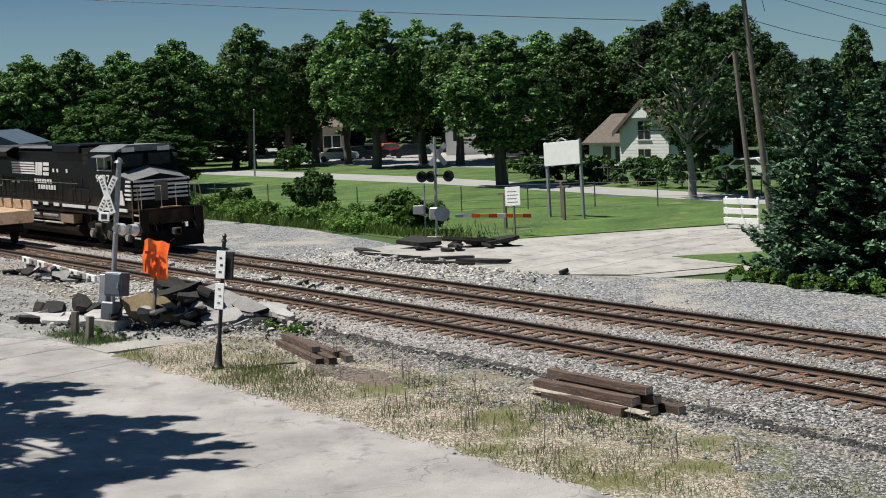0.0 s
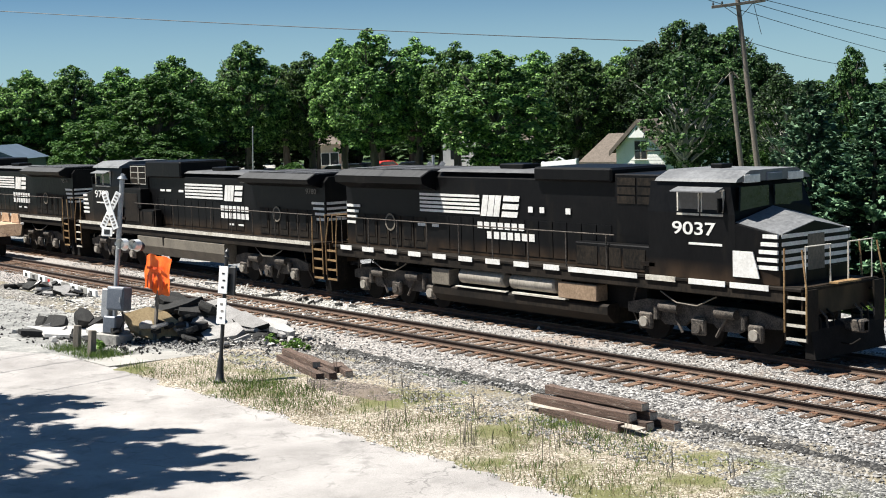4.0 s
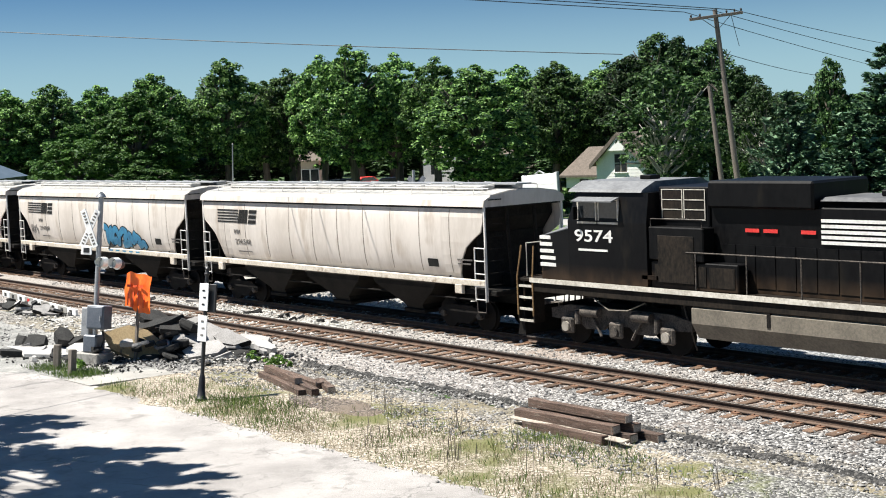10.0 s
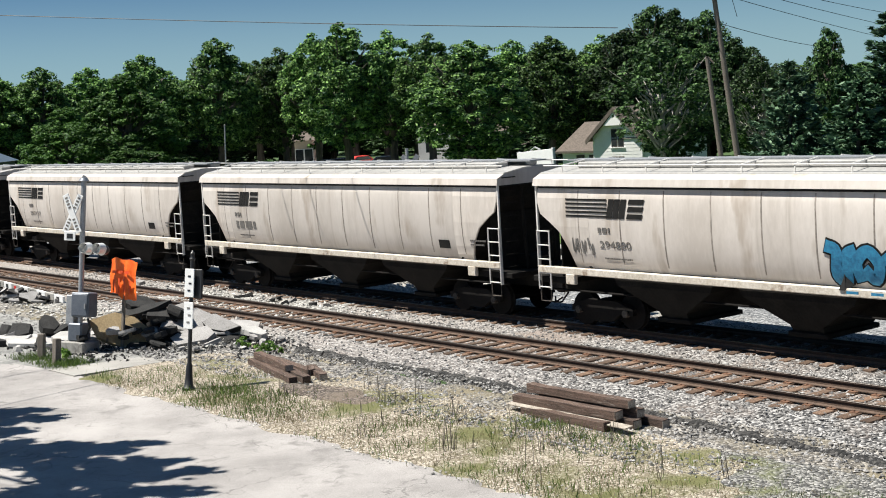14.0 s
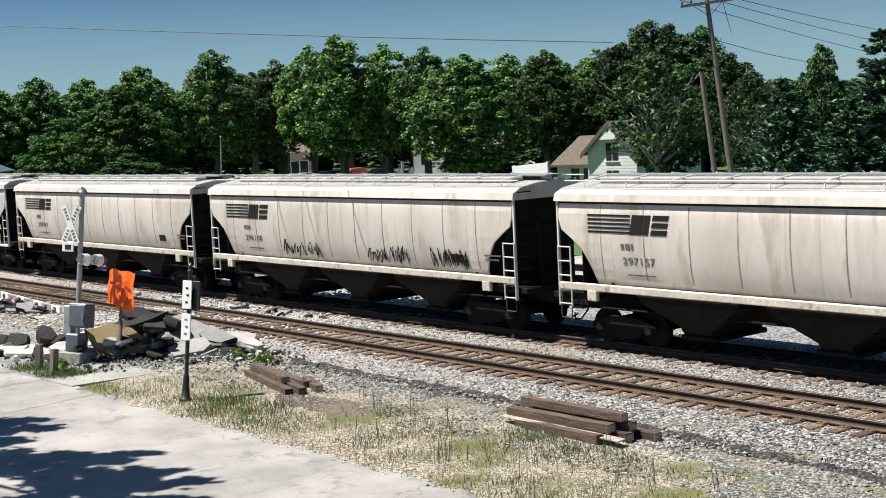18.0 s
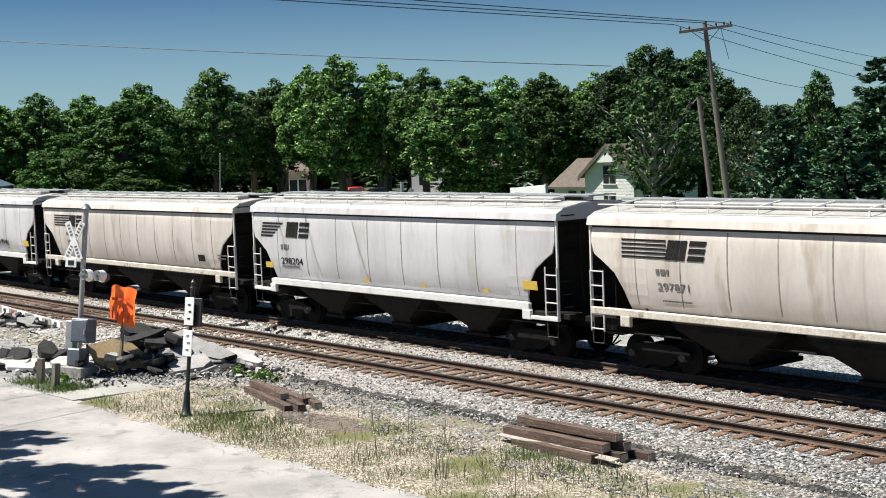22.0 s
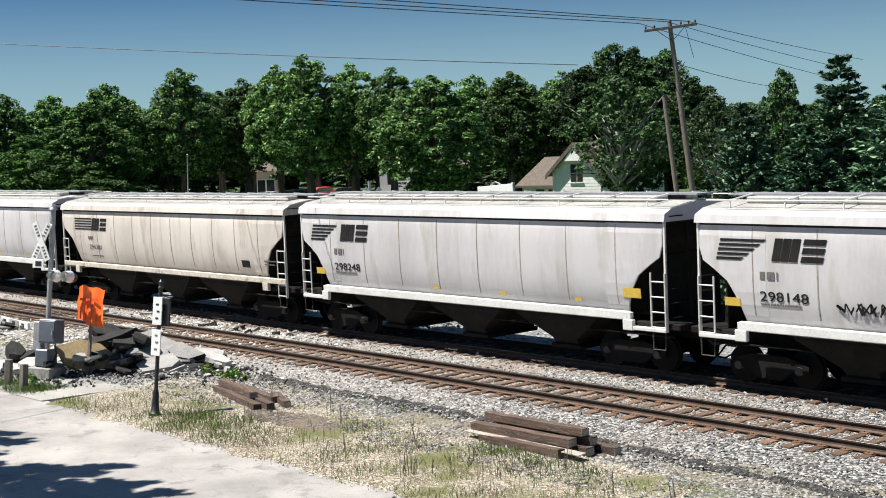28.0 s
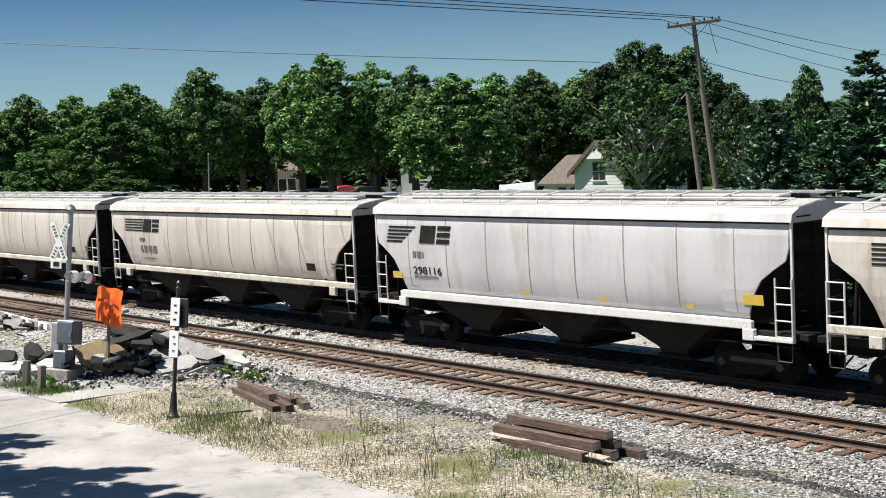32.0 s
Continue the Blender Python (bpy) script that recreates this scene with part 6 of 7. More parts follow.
def rubble(name, label, where, chunks, group, mound=()):
    root = thing(name, label, "rubble heap", where, group)
    # black lumps added under the slabs to stand in for their shade
    for k, (x, y, r, up) in enumerate(mound):
        part("debris_mound", G().lump((x, y, 0.0), r, 50 + k, (1, 1, up), 0.16), TAR, root, "low black mound added as shade under the slabs")
    for i, (x, y, z, l, w, t, rx, ry, rz, material) in enumerate(chunks):
        rng = random.Random(100 + i + int(abs(where[0]) * 7))
        n = rng.choice((6, 7, 8))
        poly = []
        for k in range(n):
            a = 2 * math.pi * k / n + rng.uniform(-0.25, 0.25)
            r = rng.uniform(0.62, 1.25)
            poly.append((l * r * math.cos(a), w * r * math.sin(a)))
        m = pose(x, y, z, rx, ry, rz)
        g = G()
        lo = [[m @ Vector((px * 0.9, py * 0.9, -t)) for px, py in poly], [m @ Vector((px, py, -t * 0.3)) for px, py in poly], [m @ Vector((px * 0.97, py * 0.97, t)) for px, py in poly]]
        ob = part("slab" if l > 0.45 else "chunk", g.loft(lo), material, root)
        if material is TAR and rng.random() < 0.16:
            # the old road surface still shows on one face
            ob.data.materials.append(SLAB)
            ob.data.polygons[len(ob.data.polygons) - 1].material_index = 1
    return root


_r = random.Random(8)


def chunks_at(n, sx, sy, top, smin, smax, mats, clear=False):
    out = []
    for i in range(n):
        x, y = _r.gauss(0, sx), _r.gauss(0, sy)
        if clear and abs(x - 0.35 + 0.6 * (y + 0.75)) < 0.95 and y < 0.0:
            y += 1.3
        h = top * max(0, 1 - (x / (2 * sx)) ** 2 - (y / (2 * sy)) ** 2)
        l = _r.uniform(smin, smax)
        out.append((x, y, max(0.05, h * _r.uniform(0.3, 1)), l, l * _r.uniform(0.45, 0.95), _r.uniform(0.035, 0.085), _r.uniform(-24, 24), _r.uniform(-24, 24), _r.uniform(0, 180), _r.choice(mats)))
    return out


big = [(0.15, -0.40, 0.46, 1.0, 0.60, 0.13, 58, 0, 62, TANSLAB), (-0.15, 0.25, 0.92, 0.85, 0.36, 0.08, 14, -10, 58, TAR), (0.35, 0.75, 0.80, 0.75, 0.45, 0.10, 16, 14, 40, TAR), (1.2, 1.5, 0.46, 1.05, 0.66, 0.09, 30, 3, 62, SLAB), (1.9, 1.75, 0.42, 0.62, 0.34, 0.12, 44, 6, 30, TAR), (-0.55, 0.45, 1.08, 0.6, 0.34, 0.1, 26, 12, 70, TAR), (0.75, 1.05, 0.86, 0.5, 0.38, 0.12, -20, 18, 20, TAR), (-0.85, 0.1, 0.62, 0.55, 0.4, 0.12, -18, 18, 20, SLAB), (2.0, 2.4, 0.30, 0.62, 0.42, 0.12, 14, 8, 40, SLAB), (0.15, 1.35, 0.80, 0.5, 0.36, 0.12, 24, -8, 30, TAR), (0.85, 0.45, 0.26, 0.6, 0.4, 0.1, 20, 8, 66, TAR), (1.75, 0.95, 0.22, 0.7, 0.45, 0.1, 26, -5, 52, SLAB), (1.2, 0.5, 0.16, 0.5, 0.3, 0.12, 12, 15, 20, TAR), (2.9, 2.3, 0.22, 0.45, 0.3, 0.12, 8, 10, 25, PALESLAB)]
rubble("rubble_heap", "heap of broken asphalt slabs dug from the crossing", (-38.4, -4.9, GZ + 0.02), big + chunks_at(84, 0.95, 1.25, 0.85, 0.10, 0.38, [TAR, TAR, TAR, TAR, SLAB], True), "heaps of broken pavement", ((-0.1, 0.5, 1.05, 0.72), (0.9, 1.2, 1.0, 0.42), (1.8, 1.9, 1.0, 0.30), (-0.9, 0.2, 0.7, 0.7), (0.6, -0.2, 0.5, 0.35)))
rubble("rubble_heap", "pale dusty slabs and black chunks on bare ground", (-41.6, -7.0, GZ + 0.02), [(0.4, 0.15, 0.12, 1.5, 0.62, 0.07, 5, 3, 42, PALESLAB), (1.7, 0.8, 0.2, 0.8, 0.5, 0.10, 12, 4, 50, PALESLAB), (-1.0, -0.2, 0.14, 0.55, 0.4, 0.1, 10, -12, 10, SLAB), (0.25, 0.65, 0.46, 0.36, 0.32, 0.24, 40, 10, 60, TAR), (-0.6, 0.1, 0.26, 0.42, 0.34, 0.16, 25, 8, 20, TAR), (-1.2, 0.1, 0.24, 0.40, 0.3, 0.18, -20, 18, 50, TAR), (-0.2, -0.55, 0.12, 0.9, 0.2, 0.1, 6, 3, 40, TAR), (0.9, 0.9, 0.34, 0.4, 0.3, 0.16, 30, -14, 15, TAR)] + chunks_at(18, 1.0, 0.6, 0.22, 0.08, 0.24, [TAR, TAR, SLAB, PALESLAB]), "heaps of broken pavement", ((-0.3, 0.2, 0.6, 0.25), (1.5, 0.6, 0.7, 0.2)))
rubble("rubble_heap", "grey broken pavement pieces beside the near track", (-36.5, -2.9, GZ + 0.05), chunks_at(40, 1.7, 0.8, 0.28, 0.10, 0.36, [TAR, SLAB, SLAB, PALESLAB]), "heaps of broken pavement")
rubble("rubble_heap", "low line of dark asphalt lumps along the dug trench", (-52.5, -2.6, GZ + 0.03), chunks_at(30, 2.4, 0.45, 0.35, 0.16, 0.4, [TAR, TAR, SLAB]), "heaps of broken pavement")
rubble("rubble_heap", "long heap of black asphalt slabs by the far street", (-47.2, 13.2, GZ + 0.03), [(-1.2, -0.9, 0.25, 1.4, 0.6, 0.1, 8, 5, 38, TAR), (0.3, 0.5, 0.3, 1.5, 0.6, 0.1, -6, 4, 42, TAR), (1.2, 1.2, 0.22, 1.2, 0.5, 0.09, 5, -8, 35, TAR)] + chunks_at(12, 1.2, 0.9, 0.3, 0.2, 0.5, [TAR]), "heaps of broken pavement")
rubble("rubble_heap", "strips of lifted dark asphalt in crushed stone", (-44.0, 8.6, GZ + 0.05), [(-2.6, 0.6, 0.1, 1.3, 0.16, 0.06, 0, 3, 25, TAR), (0.2, 0.9, 0.1, 2.1, 0.18, 0.06, 0, -2, 38, TAR), (1.6, 0.2, 0.1, 1.6, 0.15, 0.06, 0, 2, 33, TAR), (2.6, 1.6, 0.1, 1.2, 0.2, 0.06, 4, 2, 40, TAR), (-4.6, 0.8, 0.12, 0.7, 0.25, 0.08, 4, 8, 30, TAR)] + chunks_at(14, 3.0, 0.8, 0.15, 0.1, 0.3, [TAR, SLAB]), "heaps of broken pavement")
rubble("rubble_heap", "a few dark asphalt lumps between the two tracks", (-42.5, 1.95, -0.26), chunks_at(16, 4.5, 0.22, 0.1, 0.1, 0.3, [TAR, TAR, SLAB]), "heaps of broken pavement")


def loose_gate_arm():
    """A crossing gate arm taken down and laid on blocks."""
    root = thing("gate_arm", "white crossing gate arm with dark bands laid on rubble", "gate arm", (-53.0, -2.25, GZ + 0.35, 0, 1.5, -2))
    for i in range(9):
        part("arm_segment", G().box(-3.9 + i * 0.87, -3.06 + i * 0.87, -0.05, 0.05, -0.12, 0.12, 0.01), WHITE if i % 2 == 0 else CONCRETE, root)
        part("arm_band", G().box(-3.65 + i * 0.87, -3.4 + i * 0.87, -0.058, -0.051, -0.08, 0.06), RED if i == 3 else BLACK, root)
    for x in (-3, 0, 3):
        part("support_block", G().box(x - 0.15, x + 0.15, -0.15, 0.15, -0.36, -0.125, 0.02), TAR, root)
    return root


loose_gate_arm()


def tuft_mesh(name, n, place, h0, h1, w, material, label, seed, lean=0.35):
    rng = np.random.default_rng(seed)
    c = place(rng, n)
    n = len(c)
    a = rng.uniform(0, 6.283, n)
    h = rng.uniform(h0, h1, n)
    d = np.stack([np.cos(a), np.sin(a), np.zeros(n)], 1)
    tip = c + np.stack([rng.normal(0, lean, n) * h, rng.normal(0, lean, n) * h, h], 1)
    mid = c + (tip - c) * 0.55 + np.stack([np.zeros(n), np.zeros(n), 0.08 * h], 1)
    v = np.stack([c - d * w, c + d * w, mid + d * w * 0.8, mid - d * w * 0.8, tip], 1).reshape(-1, 3)
    o = 5 * np.arange(n)[:, None]
    me = bpy.data.meshes.new(name)
    me.from_pydata(v, [], [tuple(q) for q in np.concatenate([o + np.array([0, 1, 2, 3])]).tolist()] + [tuple(q) for q in (o + np.array([3, 2, 4])).tolist()])
    me.materials.append(material)
    return tagged(new(name, me), label, "grass", kind="stuff")


def patches(rng, n, x0, x1, y0, y1, k, spread, z=GZ + 0.05):
    cx, cy = rng.uniform(x0, x1, k), rng.uniform(y0, y1, k)
    i = rng.integers(0, k, n)
    x, y = cx[i] + rng.normal(0, spread, n), cy[i] + rng.normal(0, spread, n)
    ok = (y > y0 - 0.3) & (y < y1 + 0.3)
    return np.stack([x[ok], y[ok], np.full(ok.sum(), z)], 1)


terrain("bare_mud", span(-29.4, -25.2, 0.2), span(-6.5, -5.0, 0.14), lambda x, y: verge_z(x, y) + 0.045 + 0.03 * nz(x, y, 2.2, 8.0) - 0.16 * max(0.0, ((x + 27.2) / 1.9) ** 2 + ((y + 5.75) / 0.62) ** 2 + 0.5 * nz(x, y, 1.7, 3.0) - 0.55), BROWNGROUND, "uneven dark brown patch of ground beside the timbers", "mud")
tuft_mesh("dry_grass", 16000, lambda r, n: patches(r, n, -33, -8, -8.3, -4.7, 230, 0.30), 0.03, 0.11, 0.005, STRAW, "short dry straw-coloured grass on the verge", 1)
tuft_mesh("green_grass", 9000, lambda r, n: np.concatenate([patches(r, n // 2, -33, -10, -8.3, -5.2, 80, 0.34), patches(r, n // 5, -31.5, -25, -8.2, -6.6, 14, 0.42), patches(r, n // 9, -34.2, -29.0, -8.2, -6.0, 16, 0.30), patches(r, n // 10, -22.5, -18.0, -5.3, -4.6, 9, 0.2), patches(r, n // 4, -39.2, -36.2, -8.2, -7.4, 10, 0.3)]), 0.05, 0.19, 0.006, GREENBLADE, "green grass tufts among dry grass", 2)
tuft_mesh("tall_stalks", 110, lambda r, n: patches(r, n, -29, -15, -8.0, -4.6, 26, 0.10), 0.35, 0.75, 0.008, GREYWOOD, "dry brown weed stalks", 3, 0.10)


# ---- trees ----
def crown_mesh(name, seed, clumps, per, leaf, material, wref, href, low=0.16, shape=1.0, cr=(0.10, 0.24)):
    """A crown one wide (half) and one high: many leaf sprays on uneven clumps."""
    rng = np.random.default_rng(seed)
    cs = []
    while len(cs) < clumps:
        p = rng.uniform(-1, 1, 3)
        r = np.linalg.norm(p)
        if 0.35 < r < 1.0:
            z = (p[2] + 1) / 2
            wide = (0.55 + 0.45 * math.sin(math.pi * min(1, z * 0.9 + 0.15))) * shape
            cs.append((p[0] * wide * 0.86, p[1] * wide * 0.86, low + (1 - low) * (0.06 + 0.88 * z), rng.uniform(*cr)))
    V = []
    for x, y, z, r in cs:
        d = rng.normal(0, 1, (per, 3))
        d /= np.linalg.norm(d, axis=1)[:, None]
        d[:, 2] = np.where(d[:, 2] < -0.35, -d[:, 2], d[:, 2])
        k = rng.uniform(0.55, 1.08, (per, 1))
        c = np.array((x, y, z)) + d * k * np.array((r, r, r * wref / href * 0.95))
        nrm = d + rng.normal(0, 0.55, (per, 3)) + np.array((0, 0, 0.35))
        nrm /= np.linalg.norm(nrm, axis=1)[:, None]
        t = np.cross(nrm, rng.normal(0, 1, (per, 3)))
        t /= np.linalg.norm(t, axis=1)[:, None]
        b = np.cross(nrm, t)
        s = rng.uniform(0.55, 1.25, (per, 1)) * leaf
        sc = np.array((1 / wref, 1 / wref, 1 / href))
        t, b = t * s * sc, b * s * 0.62 * sc
        droop = nrm * s * sc * 0.25
        V.append(np.stack([c - t, c - b * 0.9 + droop, c + t, c + b + droop], 1))
    v = np.concatenate(V).reshape(-1, 3)
    n = len(v) // 4
    me = bpy.data.meshes.new(name)
    me.from_pydata(v, [], (np.arange(n)[:, None] * 4 + np.arange(4)).tolist())
    me.materials.append(material)
    return me


def trunk_mesh(name, seed, material, wref, href, limbs=7, r=0.32, split=0.30):
    rng = random.Random(seed)
    g = G()
    sx = 1 / wref
    bend = [(rng.uniform(-0.05, 0.05), rng.uniform(-0.05, 0.05)) for _ in range(4)]
    pts = [(0, 0, -0.02), (bend[0][0], bend[0][1], split * 0.5), (bend[1][0], bend[1][1], split), (bend[2][0] * 2, bend[2][1] * 2, 0.6), (bend[3][0] * 3, bend[3][1] * 3, 0.9)]
    rs = [r * 1.25, r, r * 0.85, r * 0.5, r * 0.12]

    def add(ps, rr):
        q = G().tube([(p[0] * wref, p[1] * wref, p[2] * href) for p in ps], rr, 7)
        g.add([(a * sx, b * sx, c / href) for a, b, c in q.v], q.f)
    add(pts, rs)
    for i in range(limbs):
        a = 2 * math.pi * i / limbs + rng.uniform(-0.4, 0.4)
        z0 = rng.uniform(split * 0.8, 0.6)
        L = rng.uniform(0.45, 0.8)
        ps = [(bend[1][0], bend[1][1], z0), (L * 0.4 * math.cos(a), L * 0.4 * math.sin(a), z0 + 0.10), (L * math.cos(a + 0.2), L * math.sin(a + 0.2), z0 + rng.uniform(0.16, 0.3))]
        add(ps, [r * 0.42, r * 0.28, r * 0.08])
        for k in range(2):
            c = a + rng.uniform(-0.8, 0.8)
            add([ps[1], (ps[1][0] + 0.3 * math.cos(c), ps[1][1] + 0.3 * math.sin(c), ps[1][2] + 0.14)], [r * 0.2, r * 0.05])
    return mesh(name, g, material, 60)


def broad_tree(i, material, words, bark=BARK, clumps=300, per=90, leaf=0.135, low=0.14, limbs=9, r=0.3):
    t = thing("tree", words, "tree", None, "trees")
    part("trunk", trunk_mesh("trunk", 30 + i, bark, 3.8, 12.5, limbs, r), None, t)
    part("crown", crown_mesh("crown", 60 + i, clumps, per, leaf, material, 3.8, 12.5, low, 1.0, (0.06, 0.16)), None, t)
    return t


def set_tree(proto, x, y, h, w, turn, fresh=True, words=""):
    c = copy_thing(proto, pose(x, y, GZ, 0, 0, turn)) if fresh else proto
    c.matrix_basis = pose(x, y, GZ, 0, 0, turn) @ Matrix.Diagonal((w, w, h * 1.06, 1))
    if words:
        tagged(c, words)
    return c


PROTO = [broad_tree(0, LEAF, "tall leafy green tree in the wood behind the lawn"), broad_tree(1, LEAFDARK, "dark green broad-crowned tree in the wood", low=0.07), broad_tree(2, LEAF, "green tree with an uneven crown at the wood's edge"), broad_tree(3, LEAFLIGHT, "light green bushy tree beyond the fence", low=0.02), broad_tree(4, LEAFDARK, "sparse tree with pale forked limbs near the street", PALEBARK, 170, 40, 0.15, 0.2, 22, 0.21), broad_tree(5, LEAFDARK, "dark green growth closing the wood", BARK, 130, 40, 0.24, 0.05)]
used = set()
_t = random.Random(21)


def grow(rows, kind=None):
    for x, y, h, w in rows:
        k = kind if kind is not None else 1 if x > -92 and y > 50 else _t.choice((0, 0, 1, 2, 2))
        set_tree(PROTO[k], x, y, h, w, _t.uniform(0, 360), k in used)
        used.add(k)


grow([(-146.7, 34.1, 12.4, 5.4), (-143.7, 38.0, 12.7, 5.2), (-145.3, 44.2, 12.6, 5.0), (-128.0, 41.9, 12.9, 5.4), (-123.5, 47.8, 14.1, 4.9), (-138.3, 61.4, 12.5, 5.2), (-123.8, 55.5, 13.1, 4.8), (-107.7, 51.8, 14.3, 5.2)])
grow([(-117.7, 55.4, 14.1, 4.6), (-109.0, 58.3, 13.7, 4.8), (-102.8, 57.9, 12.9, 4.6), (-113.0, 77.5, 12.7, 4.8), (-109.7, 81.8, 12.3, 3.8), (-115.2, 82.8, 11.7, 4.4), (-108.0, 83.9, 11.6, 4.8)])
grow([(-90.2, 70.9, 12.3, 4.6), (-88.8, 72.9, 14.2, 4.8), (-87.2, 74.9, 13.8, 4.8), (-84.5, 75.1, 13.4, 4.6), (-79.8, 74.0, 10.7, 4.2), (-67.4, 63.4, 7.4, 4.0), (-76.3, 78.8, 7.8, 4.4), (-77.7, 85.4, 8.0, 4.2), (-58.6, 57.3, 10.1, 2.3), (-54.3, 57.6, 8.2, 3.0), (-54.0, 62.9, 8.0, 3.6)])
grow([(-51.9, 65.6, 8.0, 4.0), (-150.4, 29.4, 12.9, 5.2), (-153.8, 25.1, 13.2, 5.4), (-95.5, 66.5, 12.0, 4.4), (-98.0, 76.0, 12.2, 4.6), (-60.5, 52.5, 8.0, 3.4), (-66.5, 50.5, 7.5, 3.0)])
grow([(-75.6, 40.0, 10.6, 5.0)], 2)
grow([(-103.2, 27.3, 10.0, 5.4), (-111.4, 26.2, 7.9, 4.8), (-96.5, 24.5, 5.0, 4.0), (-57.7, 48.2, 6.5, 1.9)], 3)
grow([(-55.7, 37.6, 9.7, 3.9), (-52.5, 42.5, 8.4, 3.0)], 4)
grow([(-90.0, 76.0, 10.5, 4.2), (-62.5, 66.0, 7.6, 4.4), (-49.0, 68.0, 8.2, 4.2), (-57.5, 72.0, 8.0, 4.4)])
# undergrowth closing the foot of the wood
for i in range(26):
    a = radians(70 - i * 1.35)
    d = 152 + 7 * math.sin(i * 2.3) - 0.7 * i
    if 50 < 70 - i * 1.35 < 59.5:
        continue
    set_tree(PROTO[5], -math.sin(a) * d, -24 + math.cos(a) * d, 4.2 + 1.2 * math.sin(i * 1.9), 4.6, i * 47, True, "dark green undergrowth at the foot of the wood")
# low growth closing the view far behind the wood
for i in range(30):
    a = radians(71 - i * 1.3)
    d = 205 + 8 * math.sin(i * 1.7)
    set_tree(PROTO[5], -math.sin(a) * d, -24 + math.cos(a) * d, 7.0 + 1.2 * math.sin(i * 2.9), 5.6, i * 61, True, "dark green growth far behind the wood")
for i in range(13):
    a = radians(62 - i * 1.1)
    d = 182 + 4 * math.sin(i * 2.1)
    set_tree(PROTO[5], -math.sin(a) * d, -24 + math.cos(a) * d, 5.4 + 0.8 * math.sin(i * 1.3), 4.8, i * 83, True, "dark green growth behind the parking lot")
# the wood behind
for i in range(34):
    _t.uniform(-0.5, 0.5)
    d = _t.uniform(165, 190)
    bx, by = -math.sin(radians(72 - i * 1.25)) * d, -24 + math.cos(radians(72 - i * 1.25)) * d
    k = _t.choice((0, 1, 2))
    set_tree(PROTO[k], bx, by, _t.uniform(10.5, 12.5) * (1 if i < 24 else 0.72), _t.uniform(5.5, 7.0), _t.uniform(0, 360), True, "distant green tree in the dense wood")
# a tall tree behind the road whose high crown shades the asphalt
shade = thing("tree", "tall roadside tree with long feathery boughs", "tree", (-34.3, -18.7, GZ), "trees")


def feathered_crown():
    """Long boughs that reach out over the road, each lined with leaf sprays."""
    rng = np.random.default_rng(78)
    wood, V = G().tube([(0, 0, -0.1), (0.1, 0, 4), (0, 0.15, 8.2), (0.3, 0.3, 10.5)], [0.42, 0.33, 0.24, 0.12], 10), []
    # where each bough's shade begins and ends on the road, and its height
    for x0, y0, x1, y1, h in ((-33.0, -13.4, -31.6, -10.8, 12.5), (-32.2, -13.3, -30.5, -11.0, 11.0), (-30.9, -13.8, -29.7, -12.0, 12.6), (-29.6, -14.2, -27.3, -11.8, 13.0), (-28.5, -14.6, -27.0, -13.0, 12.0), (-27.3, -13.5, -26.4, -10.7, 12.5), (-26.2, -13.4, -24.6, -11.2, 11.5), (-25.2, -13.8, -23.5, -11.2, 12.2), (-24.9, -14.6, -22.3, -12.0, 11.0), (-25.5, -15.7, -22.6, -13.2, 12.0), (-24.6, -16.0, -22.8, -14.0, 11.6), (-24.2, -16.5, -22.3, -14.7, 12.4), (-27.0, -15.1, -26.1, -14.5, 13.2)):
        lift = SUN / SUN.z * h
        a, b = Vector((x0, y0, 0)) + lift - shade.location, Vector((x1, y1, 0)) + lift - shade.location
        wood.tube([(0.05, 0.1, h - 3.4), a.lerp(Vector((0, 0, h - 1.5)), 0.45), a, a.lerp(b, 0.6), b], [0.12, 0.09, 0.06, 0.035, 0.01], 6)
        n = int(330 * (b - a).length)
        t = rng.random(n) ** 0.85
        along, side = np.array(b - a), np.array((b - a).cross(Vector((0, 0, 1))).normalized())
        # twigs stand off the bough in bunches, with gaps between
        bunch = np.floor(t * 9 + rng.uniform(-0.3, 0.3, n))
        off = np.sin(bunch * 2.4 + h * 3) * 0.34 + rng.normal(0, 0.16, n)
        c = np.array(a) + along * t[:, None] + side * (off * (1.35 - 1.05 * t) * 1.5)[:, None]
        c[:, 2] += rng.normal(0, 0.22, n)
        d = along / np.linalg.norm(along) + rng.normal(0, 0.5, (n, 3))
        d /= np.linalg.norm(d, axis=1)[:, None]
        u = np.cross(d, np.array((0, 0, 1.0)) + rng.normal(0, 0.5, (n, 3)))
        u /= np.linalg.norm(u, axis=1)[:, None]
        s = rng.uniform(0.11, 0.23, (n, 1))
        V.append(np.stack([c - d * s, c - u * s * 0.5, c + d * s, c + u * s * 0.5], 1))
    v = np.concatenate(V).reshape(-1, 3)
    me = bpy.data.meshes.new("crown")
    me.from_pydata(v, [], (np.arange(len(v) // 4)[:, None] * 4 + np.arange(4)).tolist())
    me.materials.append(LEAF)
    part("trunk", wood, BARK, shade, "", smooth=60)
    part("crown", me, None, shade)


feathered_crown()


